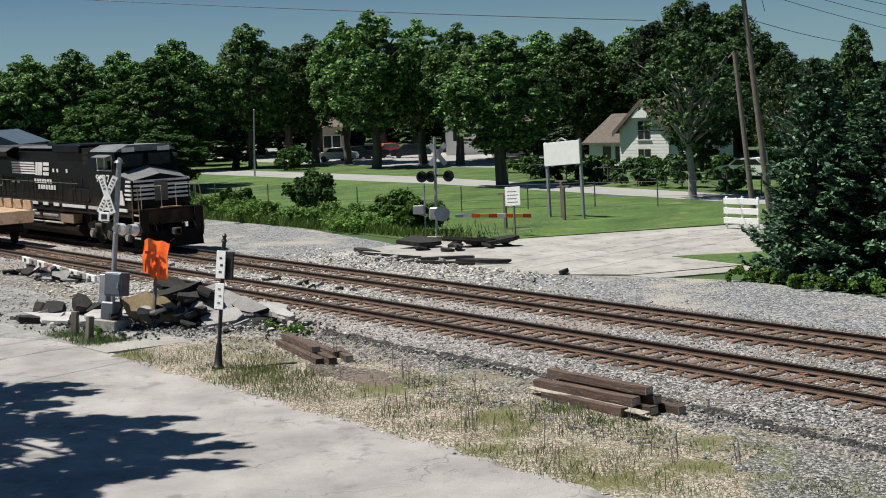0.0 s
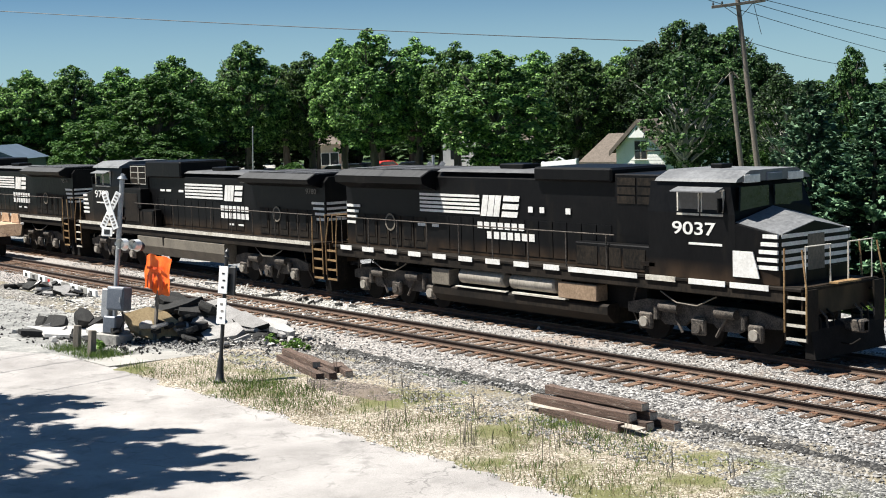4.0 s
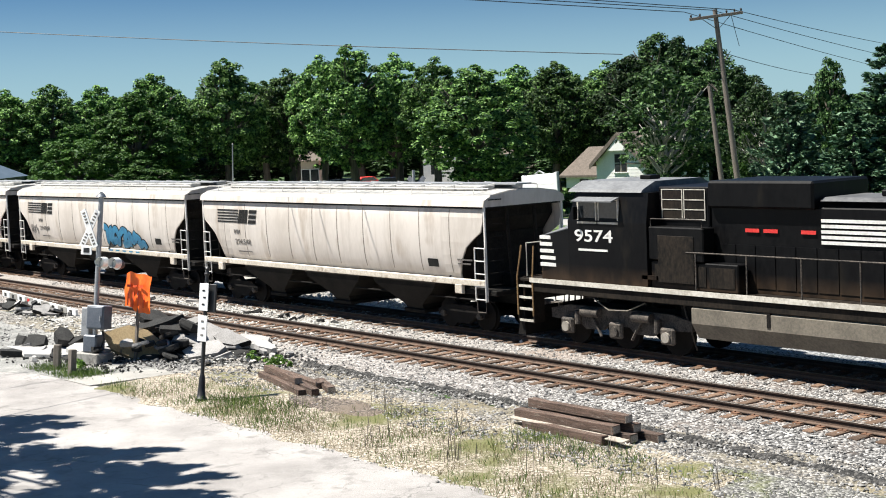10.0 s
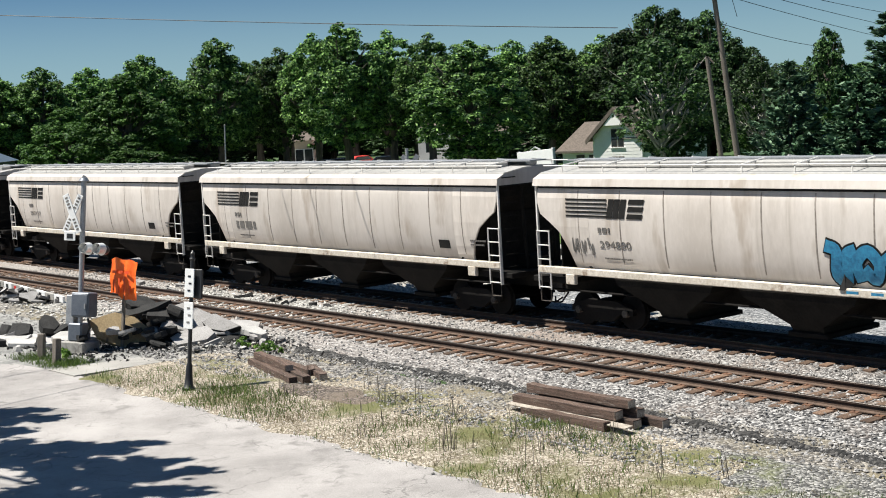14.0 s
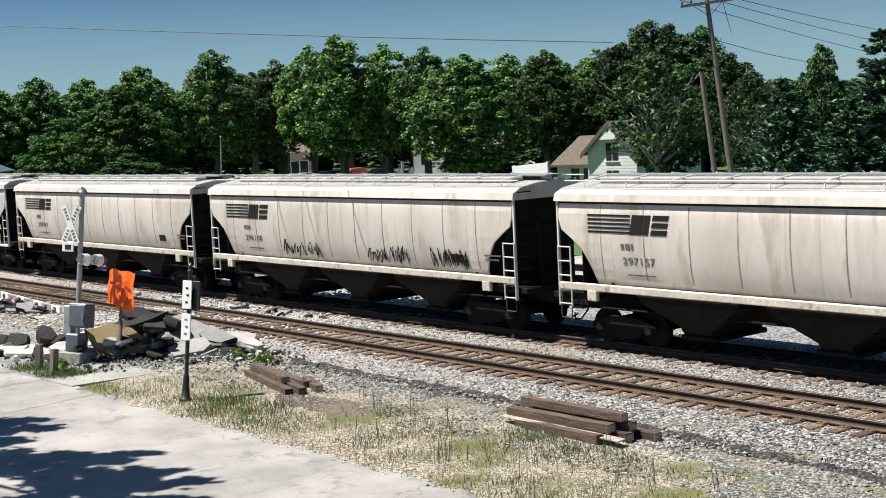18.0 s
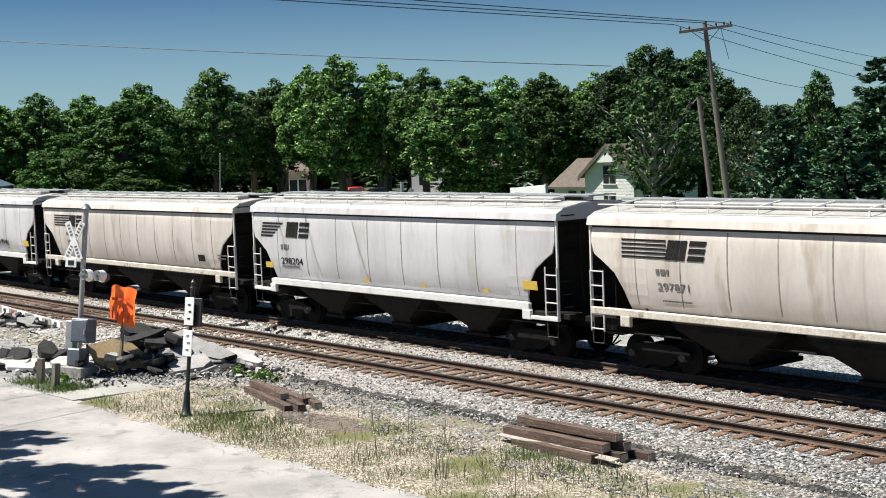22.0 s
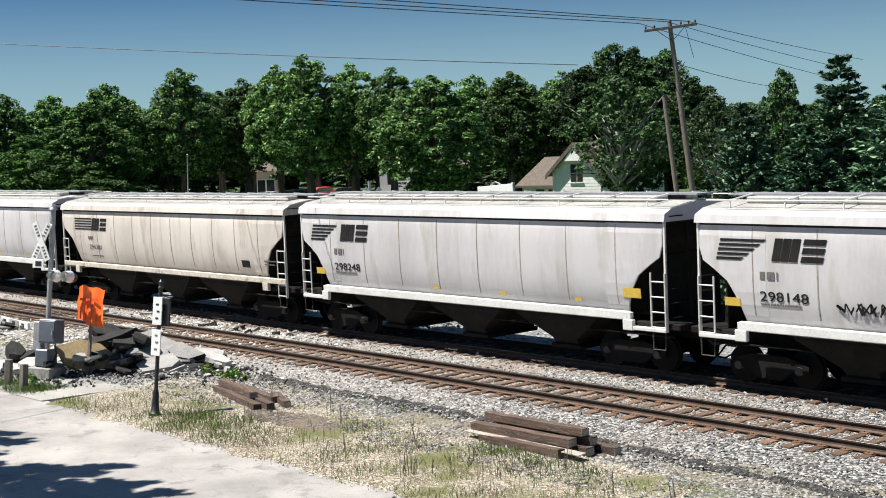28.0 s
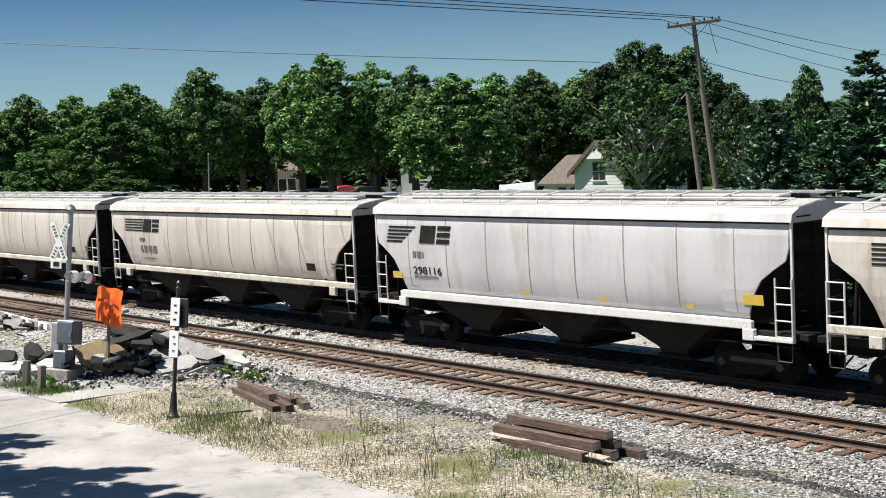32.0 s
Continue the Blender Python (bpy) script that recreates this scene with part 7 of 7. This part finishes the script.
def spruce_mesh(seed, h, r):
    """Tiers of drooping boughs, each many short sprays."""
    rng = np.random.default_rng(seed)
    V, T = [], []
    z = 0.02 * h
    while z < h * 0.985:
        f = 1 - z / h
        rad = r * (0.03 + 0.97 * (1 - (z / h) ** 1.7) ** 0.85) * rng.uniform(0.84, 1.12)
        nb = int(9 + 19 * f)
        for b in range(nb):
            a = 2 * math.pi * b / nb + rng.uniform(-0.3, 0.3)
            L = rad * rng.uniform(0.70, 1.15)
            zo = rng.uniform(-0.16, 0.16)
            m = int(40 + 70 * f)
            t = rng.uniform(0.10, 1.0, m) ** 0.62
            side = rng.normal(0, 0.085, m) * (1.2 - t * 0.75) * L
            ca, sa = math.cos(a), math.sin(a)
            px, py = L * t * ca - side * sa, L * t * sa + side * ca
            pz = z + zo - 0.36 * L * t + 0.36 * L * t ** 4 + rng.normal(0, 0.04, m)
            c = np.stack([px, py, pz], 1)
            out = np.stack([np.full(m, ca), np.full(m, sa), rng.normal(0.15, 0.3, m)], 1) + rng.normal(0, 0.35, (m, 3))
            out /= np.linalg.norm(out, axis=1)[:, None]
            up = np.stack([rng.normal(0, 0.35, m), rng.normal(0, 0.35, m), np.ones(m)], 1)
            s = np.cross(out, up)
            s /= np.linalg.norm(s, axis=1)[:, None]
            ln = rng.uniform(0.07, 0.15, (m, 1))
            quad = np.stack([c - out * ln, c - s * ln * 0.5, c + out * ln, c + s * ln * 0.5], 1)
            # outer sprays get the lit colour, inner ones stay dark
            lit_tip = t > 0.66
            V.append(quad[~lit_tip])
            T.append(quad[lit_tip])
        z += 0.40 + 0.18 * f
    out = []
    for name, quads, material in (("needled_crown", V, NEEDLE), ("young_growth", T, LITNEEDLE)):
        v = np.concatenate(quads).reshape(-1, 3)
        n = len(v) // 4
        me = bpy.data.meshes.new(name)
        me.from_pydata(v, [], (np.arange(n)[:, None] * 4 + np.arange(4)).tolist())
        me.materials.append(material)
        out.append(me)
    return out


sp = [spruce_mesh(70 + i, h, r) for i, (h, r) in enumerate(((7.3, 2.3), (9.0, 2.4)))]
for i, (k, x, y, s, w) in enumerate(((0, -29.25, 14.3, 1.0, 1.05), (0, -26.9, 14.6, 0.9, 1.2), (1, -27.9, 18.0, 1.0, 1.2), (1, -24.6, 16.6, 0.92, 1.2), (0, -31.2, 17.6, 0.95, 1.0), (0, -23.6, 19.5, 1.05, 1.1), (1, -21.8, 15.6, 0.9, 1.0))):
    t = thing("spruce", "dense dark blue-green spruce beside the gravel" if i < 4 else "dark green spruce behind the first row", "spruce tree", pose(x, y, GZ, 0, 0, 40 * i) @ Matrix.Diagonal((w, w, s, 1)), "spruces")
    part("trunk", G().tube([(0, 0, -0.05), (0, 0, 6.4)], [0.16, 0.03], 8), BARK, t)
    part("needled_crown", sp[k][0], None, t)
    part("young_growth", sp[k][1], None, t, "lighter green needle tips painted as lit")


# ---- bushes, weeds, hedges ----
def bush(words, x, y, w, h, material, seed, name="bush", group="bushes", leaf=0.16, clumps=26, per=70, sy=None):
    b = thing(name, words, name.replace("_", " "), pose(x, y, GZ, 0, 0, seed * 37) @ Matrix.Diagonal((w, sy or w, h, 1)), group)
    part("foliage", crown_mesh("foliage", seed, clumps, per, leaf, material, w, h, -0.04, 1.1), None, b)
    if name != "weed_clump":
        part("stem", trunk_mesh("stem", seed, BARK, w, h, 5, 0.05, 0.1), None, b)
    return b


bush("large round leafy green bush at the lawn's edge", -70.6, 21.0, 1.75, 2.5, LEAFLIGHT, 81, clumps=60, leaf=0.13, per=90)
bush("light green rounded bush by the street", -115.0, 47.3, 2.0, 2.4, LEAFLIGHT, 82, clumps=50)
bush("bushy green weeds beside the far signal", -57.6, 17.6, 1.6, 1.9, WEED, 83, clumps=40)
bush("bushy green weeds beside the far signal", -54.3, 16.8, 1.4, 1.6, WEED, 84, clumps=40)
bush("leggy light green shrub at the yard's edge", -75.5, 18.6, 1.2, 1.6, LEAFLIGHT, 85)
bush("leggy light green shrub at the yard's edge", -80.5, 17.6, 1.5, 1.2, LEAFLIGHT, 86)
for i in range(9):
    bush("low green weeds along the yard's edge", -84 + i * 3.3, 15.9 + 0.5 * math.sin(i * 2.1), 1.9, 1.0 + 0.3 * math.sin(i * 3), WEED, 90 + i, "weed_clump", "weed clumps", 0.10, 30, 60)
for i in range(8):
    bush("clipped green hedge before the white house", -86.5 + i * 2.9, 51.6 + i * 1.5 if i < 4 else 57.6 - (i - 4) * 0.6, 1.9, 1.25 + 0.2 * math.sin(i * 1.7), LEAF if i % 3 else LEAFLIGHT, 110 + i, "hedge", "hedges by the house", 0.22, 24, 60)
for i in range(6):
    bush("low dark shrubs across the street", -80 + i * 4.6, 47.0 - i * 1.0, 1.9, 1.7, LEAFDARK, 120 + i, "shrub", "shrubs across the street", 0.2, 20, 60)
for i in range(9):
    bush("weedy grass growing at the foot of the spruces", -30.6 + i * 1.15, 12.1 + 0.25 * math.sin(i * 2), 0.7, 0.5, WEED, 130 + i, "weed_clump", "weed clumps", 0.08, 14, 40)
for i, (x, y) in enumerate(((-34.6, -3.6), (-33.6, -3.3), (-32.9, -3.7), (-37.8, -7.5))):
    bush("small green weeds between broken slabs", x, y, 0.4, 0.35, WEED, 140 + i, "weed_clump", "weed clumps", 0.05, 10, 30)
tuft_mesh("rough_grass", 9000, lambda r, n: np.stack([r.uniform(-95, -49, n), 14.4 + r.gamma(1.3, 0.8, n), np.full(n, GZ + 0.03)], 1), 0.15, 0.55, 0.02, GREENBLADE, "rough green grass along the lawn's edge", 9)


# ---- beyond the tracks ----
def far_signal():
    root = thing("crossing_signal", "grey crossing signal with its gate arm lowered", "crossing signal", facing(-50.45, 14.7, GZ, -3.5, 3.8, 40))
    part("concrete_base", G().box(-0.4, 0.4, -0.4, 0.4, -0.1, 0.2, 0.03), CONCRETE, root)
    part("mast", G().tube([(0, 0, 0.1), (0, 0, 4.7)], 0.07, 12), GALV, root, "galvanized mast", smooth=40)
    for s in (-1, 1):
        m = Matrix.Translation((0.1, 0.13 + 0.03 * (s > 0), 3.9)) @ Matrix.Rotation(radians(52) * s, 4, "Y")
        part("cross_board", G().box(-0.6, 0.6, -0.012, 0.012, -0.11, 0.11, 0.005, m), GALV, root, "grey back of a crossbuck board")
    part("lamp_arm", G().tube([(-0.75, 0, 2.95), (0.75, 0, 2.95)], 0.045, 10), BLACK, root)
    for x in (-0.62, 0.62, -0.2):
        lp = part("lamp", G().tube([(x, -0.05, 2.9), (x, 0.15, 2.9)], [0.26, 0.2], 18), BLACK, root, "black lamp with round backboard", smooth=40)
        part("lamp_hood", G().tube([(x, -0.05, 2.94), (x, -0.28, 2.94)], [0.17, 0.15], 14, False), BLACK, lp)
    mech = part("gate_mechanism", G().box(-0.28, 0.45, -0.3, 0.3, 0.95, 1.5, 0.06), GALV, root, "galvanized gate drive housing")
    part("counterweight", G().prism([(0.35 + 0.35 * math.cos(k * 0.5236), 1.2 + 0.35 * math.sin(k * 0.5236)) for k in range(12)], "y", -0.42, -0.31), BOXGREY, mech, "round counterweight")
    part("relay_box", G().box(-1.05, -0.55, -0.15, 0.15, 1.2, 1.6, 0.02), GALV, root, "small grey relay box")
    part("box_bracket", G().tube([(-0.8, 0, 1.2), (-0.3, 0, 1.1)], 0.03, 6), GALV, root)
    part("pipe", G().tube([(-0.55, 0.1, 0.1), (-0.55, 0.1, 2.6)], 0.03, 8), GALV, root)
    return root


far_signal()
ga = thing("gate_arm", "lowered crossing gate arm in white, orange and dark bands", "gate arm", look((-49.75, 15.7, 0.72), (-48.3, 18.6, 0.55)) @ Matrix.Rotation(radians(90), 4, "Y"))
for i in range(8):
    part("arm_segment", G().box(i * 0.4, i * 0.4 + 0.398, -0.09, 0.09, -0.04, 0.04, 0.006), (WHITE, ORANGE, AMBER, RED)[i % 4], ga)
part("arm_pivot", G().box(-0.35, 0.02, -0.07, 0.07, -0.06, 0.06, 0.01), GALV, ga)

bd = thing("billboard", "white blank sign board on two tall posts in the lawn", "sign board", facing(-53.05, 25.1, GZ, -4.2, 1.8, 4))
part("board", G().box(-1.25, 1.25, -0.08, -0.02, 2.75, 3.95, 0.01), WHITE, bd, "plain white board")
for x in (-1.18, 1.18):
    part("post", G().box(x - 0.07, x + 0.07, -0.02, 0.12, -0.1, 4.0, 0.01), GALV, bd, "pale square post")
part("top_cap", G().tube([(-0.35, 0, 3.96), (0, 0, 4.12), (0.35, 0, 3.96)], 0.05, 8), GALV, bd)
sm = thing("notice_sign", "small grey notice sign on a dark post", "sign", facing(-48.15, 17.4, GZ, -4, 3, 8))
part("post", G().box(-0.04, 0.04, -0.04, 0.04, -0.1, 2.3, 0.005), GREYWOOD, sm)
part("panel", G().box(-0.45, 0.45, -0.07, -0.041, 1.45, 2.3, 0.008), WHITE, sm, "faded pale panel")
for k in range(4):
    part("lettering_bar", G().box(-0.32, 0.32 - 0.08 * (k % 2), -0.078, -0.071, 1.6 + k * 0.16, 1.63 + k * 0.16), GALV, sm)
for x, y, h, nm in ((-53.2, 25.0, 1.9, "fence_post"), (-52.2, 24.2, 1.7, "fence_post"), (-51.6, 19.8, 1.7, "fence_post")):
    p = thing(nm, "old wooden post standing in the lawn", "post", facing(x, y, GZ, -3, 2, 20), "old posts in the lawn")
    part("post", G().box(-0.07, 0.07, -0.07, 0.07, -0.1, h, 0.01), GREYWOOD, p)
    part("cross_rail", G().box(-0.35, 0.35, -0.05, 0.05, h - 0.02, h + 0.07, 0.01), GREYWOOD, p)


def wire_fence(line, step, h, label):
    root = thing("fence", label, "fence", None, "fences")
    for (x0, y0), (x1, y1) in zip(line, line[1:]):
        L = math.hypot(x1 - x0, y1 - y0)
        n = max(1, round(L / step))
        for i in range(n):
            x, y = x0 + (x1 - x0) * i / n, y0 + (y1 - y0) * i / n
            part("post", G().tube([(x, y, GZ - 0.05), (x, y, GZ + h)], 0.035, 8), FENCE, root)
        for z in (0.15, 0.6, h - 0.05):
            part("wire", G().tube([(x0, y0, GZ + z), (x1, y1, GZ + z)], 0.012, 5), FENCE, root)
    return root


wire_fence([(-104, 17.6), (-82.3, 20.9), (-67.7, 22.2), (-61.5, 25.0), (-56.5, 30.5), (-50.5, 34.2)], 3.2, 1.45, "dark wire fence on steel posts along the lawn")
wire_fence([(-83, 46.8), (-66, 43.6), (-50, 40.0)], 3.4, 1.2, "low dark rail fence across the street")

wg = thing("board_gate", "white three-board gate beside the street", "gate", pose(-41.4, 24.95, GZ, 0, 0, 4))
for k in range(3):
    part("board", G().box(-0.95, 0.95, -0.03, 0.03, 0.28 + 0.44 * k, 0.55 + 0.44 * k, 0.01), WHITE, wg, "white board")
for x in (-0.85, 0.0, 0.85):
    part("post", G().box(x - 0.05, x + 0.05, 0.031, 0.12, -0.05, 1.5, 0.01), WHITE, wg)


def utility_pole(x, y, h, dx, dy, r, arm, words):
    root = thing("utility_pole", words, "utility pole", facing(x, y, GZ, dx, dy, 52), "utility poles")
    part("pole", G().tube([(0, 0, -0.2), (0, 0, h * 0.5), (0, 0, h)], [r, r * 0.85, r * 0.68], 12), POLEWOOD, root, smooth=50)
    if arm:
        a = part("crossarm", G().box(-1.35, 1.35, -0.16, -0.04, h - 0.42, h - 0.28, 0.01), POLEWOOD, root, "wooden crossarm")
        for k in (-1.25, -0.8, 0.55, 0.95, 1.28):
            part("insulator", G().tube([(k, -0.1, h - 0.28), (k, -0.1, h - 0.18), (k, -0.1, h - 0.12)], [0.03, 0.055, 0.03], 8), BLACK, a)
        part("brace", G().tube([(-0.7, -0.1, h - 0.42), (0, -0.12, h - 1.05), (0.7, -0.1, h - 0.42)], 0.02, 6), FENCE, root)
        part("drop_wire", G().tube([(0.75, -0.1, h - 0.4), (0.85, -0.1, h - 1.2), (0.95, -0.12, h - 2.0)], 0.015, 5), WIRE, root)
        part("pole_conduit", G().tube([(r, -0.1, 0.2), (r * 0.9, -0.1, 3.2)], 0.045, 8), GALV, root)
    return root


utility_pole(-45.25, 31.69, 11.95, -6.3, -1.9, 0.17, True, "tall weathered wooden utility pole with one crossarm")
utility_pole(-45.3, 30.5, 8.1, -6.2, -1.6, 0.15, False, "shorter leaning wooden pole beside the tall one")
lp = thing("lamp_pole", "thin pale lamp pole beside the street", "lamp pole", facing(-110.0, 40.05, GZ, -3, 4.5, 0))
part("pole", G().tube([(0, 0, -0.1), (0, 0, 5.9)], [0.08, 0.05], 10), GALV, lp)
part("cap", G().lump((0, 0, 5.93), 0.08, 5), GALV, lp)


def cable(label, a, b, sag, r=0.03):
    a, b = Vector(a), Vector(b)
    pts = []
    for i in range(13):
        t = i / 12
        p = a.lerp(b, t)
        p.z -= 4 * sag * t * (1 - t)
        pts.append(p)
    c = part("cable", G().tube(pts, r, 5), WIRE, None)
    return tagged(c, label, "cable", "overhead cables")


cable("thin black overhead cable crossing the sky", (-142.0, 18.3, 18.6), (-85.5, 65.2, 11.9), 0.25, 0.035)
for a, b in (((-44.6, 4.6, 11.63), (-47.2, 29.75, 11.42)), ((-43.2, 6.5, 11.55), (-46.3, 30.8, 11.45)), ((-41.3, 8.5, 11.42), (-45.6, 31.6, 11.42))):
    d = Vector(a) - Vector(b)
    cable("black overhead power cable strung over the tracks", Vector(b) + d * 3.0, b, 0.05, 0.02)
for a, b in (((-47.2, 29.75, 11.42), (-61.5, 68.5, 9.2)), ((-46.3, 30.8, 11.45), (-60.5, 69.2, 9.8)), ((-45.6, 31.6, 11.42), (-59.9, 69.3, 10.6)), ((-46.0, 31.3, 9.3), (-61.3, 59.5, 8.8))):
    cable("black overhead power cable leading behind the trees", a, b, 0.10, 0.018)


def house():
    """White cottage with a front gable and a lower side wing."""
    root = thing("house", "white clapboard cottage with brown shingled roofs", "house", pose(-82.5, 61.4, GZ, 0, 0, 9) @ Matrix.Diagonal((1.2, 1.12, 1.12, 1)))
    W = 2.05
    g = G().prism([(-W, 0), (W, 0), (W, 2.75), (0, 4.75), (-W, 2.75)], "y", 0, 7)
    part("gable_wall", g, HOUSEWHITE, root, "white clapboard gable")
    for i in range(12):
        z = 0.25 + i * 0.24
        part("clapboard", G().box(-W, W, -0.022, -0.002, z, z + 0.20), HOUSEWHITE, root)
    for s in (-1, 1):
        part("roof_slope", G().prism([(0, 4.98), (s * (W + 0.35), 2.62), (s * (W + 0.35), 2.45), (0, 4.80)], "y", -0.45, 7.2), SHINGLE, root, "brown shingled roof slope")
        part("barge_board", G().prism([(0, 4.80), (s * (W + 0.35), 2.44), (s * (W + 0.33), 2.26), (0, 4.60)], "y", -0.46, -0.40), BARK, root, "dark barge board")
    part("gable_peak_board", G().prism([(-0.85, 3.62), (0.85, 3.62), (0, 4.62)], "y", -0.40, -0.34), HOUSEWHITE, root, "white peak panel")
    for z, h in ((2.05, 1.25), (0.1, 1.15)):
        for x in (-0.42, 0.12):
            w = part("window", G().box(x - 0.04, x + 0.44, -0.05, -0.024, z - 0.06, z + h + 0.06), GREYWOOD, root, "narrow dark window")
            part("pane", G().box(x, x + 0.40, -0.06, -0.052, z, z + h), GLASS, w)
            part("sash_bar", G().box(x, x + 0.40, -0.068, -0.061, z + h * 0.5 - 0.02, z + h * 0.5 + 0.02), HOUSEWHITE, w)
        part("window_sill", G().box(-0.55, 0.65, -0.12, -0.024, z - 0.12, z - 0.065), HOUSEWHITE, root)
    part("rear_roof", G().loft([[(0.5, 2.0, 4.85), (4.5, 2.0, 4.85), (4.5, 2.3, 4.85), (0.5, 2.3, 4.85)], [(0.5, -0.1, 2.6), (4.9, -0.1, 2.6), (4.9, 4.6, 2.6), (0.5, 4.6, 2.6)]]), SHINGLE, root, "brown cross roof")
    part("rear_wall", G().box(1.86, 4.6, 0.3, 4.4, 0, 2.6), HOUSEWHITE, root)
    # side wing with hipped roof
    part("wing_wall", G().box(-5.2, -1.86, 0.6, 5, 0, 1.75), HOUSEWHITE, root, "white wing wall")
    part("wing_roof", G().loft([[(-5.6, 0.2, 1.75), (-1.8, 0.2, 1.75), (-1.8, 5.4, 1.75), (-5.6, 5.4, 1.75)], [(-4.4, 2.5, 3.9), (-1.8, 2.5, 3.9), (-1.8, 3.1, 3.9), (-4.4, 3.1, 3.9)]]), SHINGLE, root, "brown hipped wing roof")
    part("wing_eave", G().box(-5.65, -1.75, 0.12, 0.2, 1.62, 1.78), BARK, root)
    for x in (-3.6, -2.5):
        part("window", G().box(x - 0.35, x + 0.35, 0.56, 0.598, 0.3, 1.45), GLASS, root, "dark porch opening")
    return root


house()


def plain_building(words, name, x, y, turn, w, d, h, wall, roof, rise, windows):
    root = thing(name, words, "building", pose(x, y, GZ, 0, 0, turn))
    part("wall", G().box(-w / 2, w / 2, 0, d, 0, h), wall, root)
    part("roof", G().prism([(-0.3, h), (d + 0.3, h), (d / 2, h + rise)], "x", -w / 2 - 0.3, w / 2 + 0.3), roof, root)
    for i in range(windows):
        a = -w / 2 + (i + 0.5) * w / windows
        win = part("window", G().box(a - 0.5, a + 0.5, -0.03, -0.002, h * 0.35, h * 0.75), HOUSEWHITE, root)
        part("pane", G().box(a - 0.42, a + 0.42, -0.04, -0.032, h * 0.37, h * 0.73), GLASS, win)
    return root


plain_building("long low building with a blue-grey metal roof", "shed", -121.7, 19.1, -39, 8, 5.1, 3.9, BLUEROOF, BLUEROOF, 1.2, 3)
plain_building("beige building half hidden by tree trunks", "office", -130.2, 61.8, 53, 2.0, 6, 3.6, BEIGE, SHINGLE, 1.0, 2)
plain_building("white house glimpsed between the trunks", "white_house", -119.5, 72.5, 52, 5, 6, 4.2, HOUSEWHITE, SHINGLE, 1.5, 2)
plain_building("white house glimpsed behind the broad tree", "white_house", -110.5, 71.5, 50, 5, 6, 3.6, HOUSEWHITE, SHINGLE, 1.4, 2)


def parked_car(words, x, y, turn, paint):
    root = thing("car", words, "car", pose(x, y, GZ + 0.05, 0, 0, turn), "parked cars")
    prof = [(-2.2, 0.28), (-2.25, 0.75), (-2.0, 0.92), (-1.3, 0.98), (-0.75, 1.42), (0.75, 1.45), (1.35, 0.98), (2.05, 0.86), (2.2, 0.6), (2.15, 0.28)]
    part("body", G().prism(prof, "y", -0.85, 0.85), paint, root)
    part("glazing", G().prism([(-1.12, 1.0), (-0.68, 1.36), (0.68, 1.38), (1.12, 1.0)], "y", -0.86, 0.86), GLASS, root)
    for x in (-1.35, 1.35):
        for s in (-1, 1):
            part("wheel", G().tube([(x, s * 0.68, 0.3), (x, s * 0.88, 0.3)], 0.32, 16), BLACK, root)
    return root


parked_car("white car parked under the trees", -125.5, 59.3, 45, WHITE)
parked_car("dark blue car parked under the trees", -126.0, 61.9, 60, CARBLUE)
parked_car("dark car parked under the trees", -126.6, 64.4, 48, CARBLUE)
parked_car("red van parked under the trees", -128.5, 68.0, 80, RED)
parked_car("dark car parked beyond the red van", -122.3, 66.7, 55, CARBLUE)
parked_car("white car parked beside the street", -63.0, 51.5, 20, WHITE)


# ---- what moves ----
def motions():
    way = [(0, -107.30), (2, -90.15), (4, -72.41), (6, -54.68), (8, -36.63), (10, -18.41), (12, 0.0), (14, 18.61), (16, 37.35), (18, 56.24), (20, 75.18), (22, 94.02), (24, 112.81), (26, 131.54), (28, 150.23), (30, 168.79), (32, 187.3)]
    for ob, off, turned in TRAIN:
        walk(ob, [(t, pose(s + off, FAR_Y, 0, 0, 0, 180 if turned else 0)) for t, s in way])
    walk(MACHINE, [(t, pose(-66.6 - 0.42 * t, 0, 0)) for t in (0, 8, 16, 24, 32)])


motions()
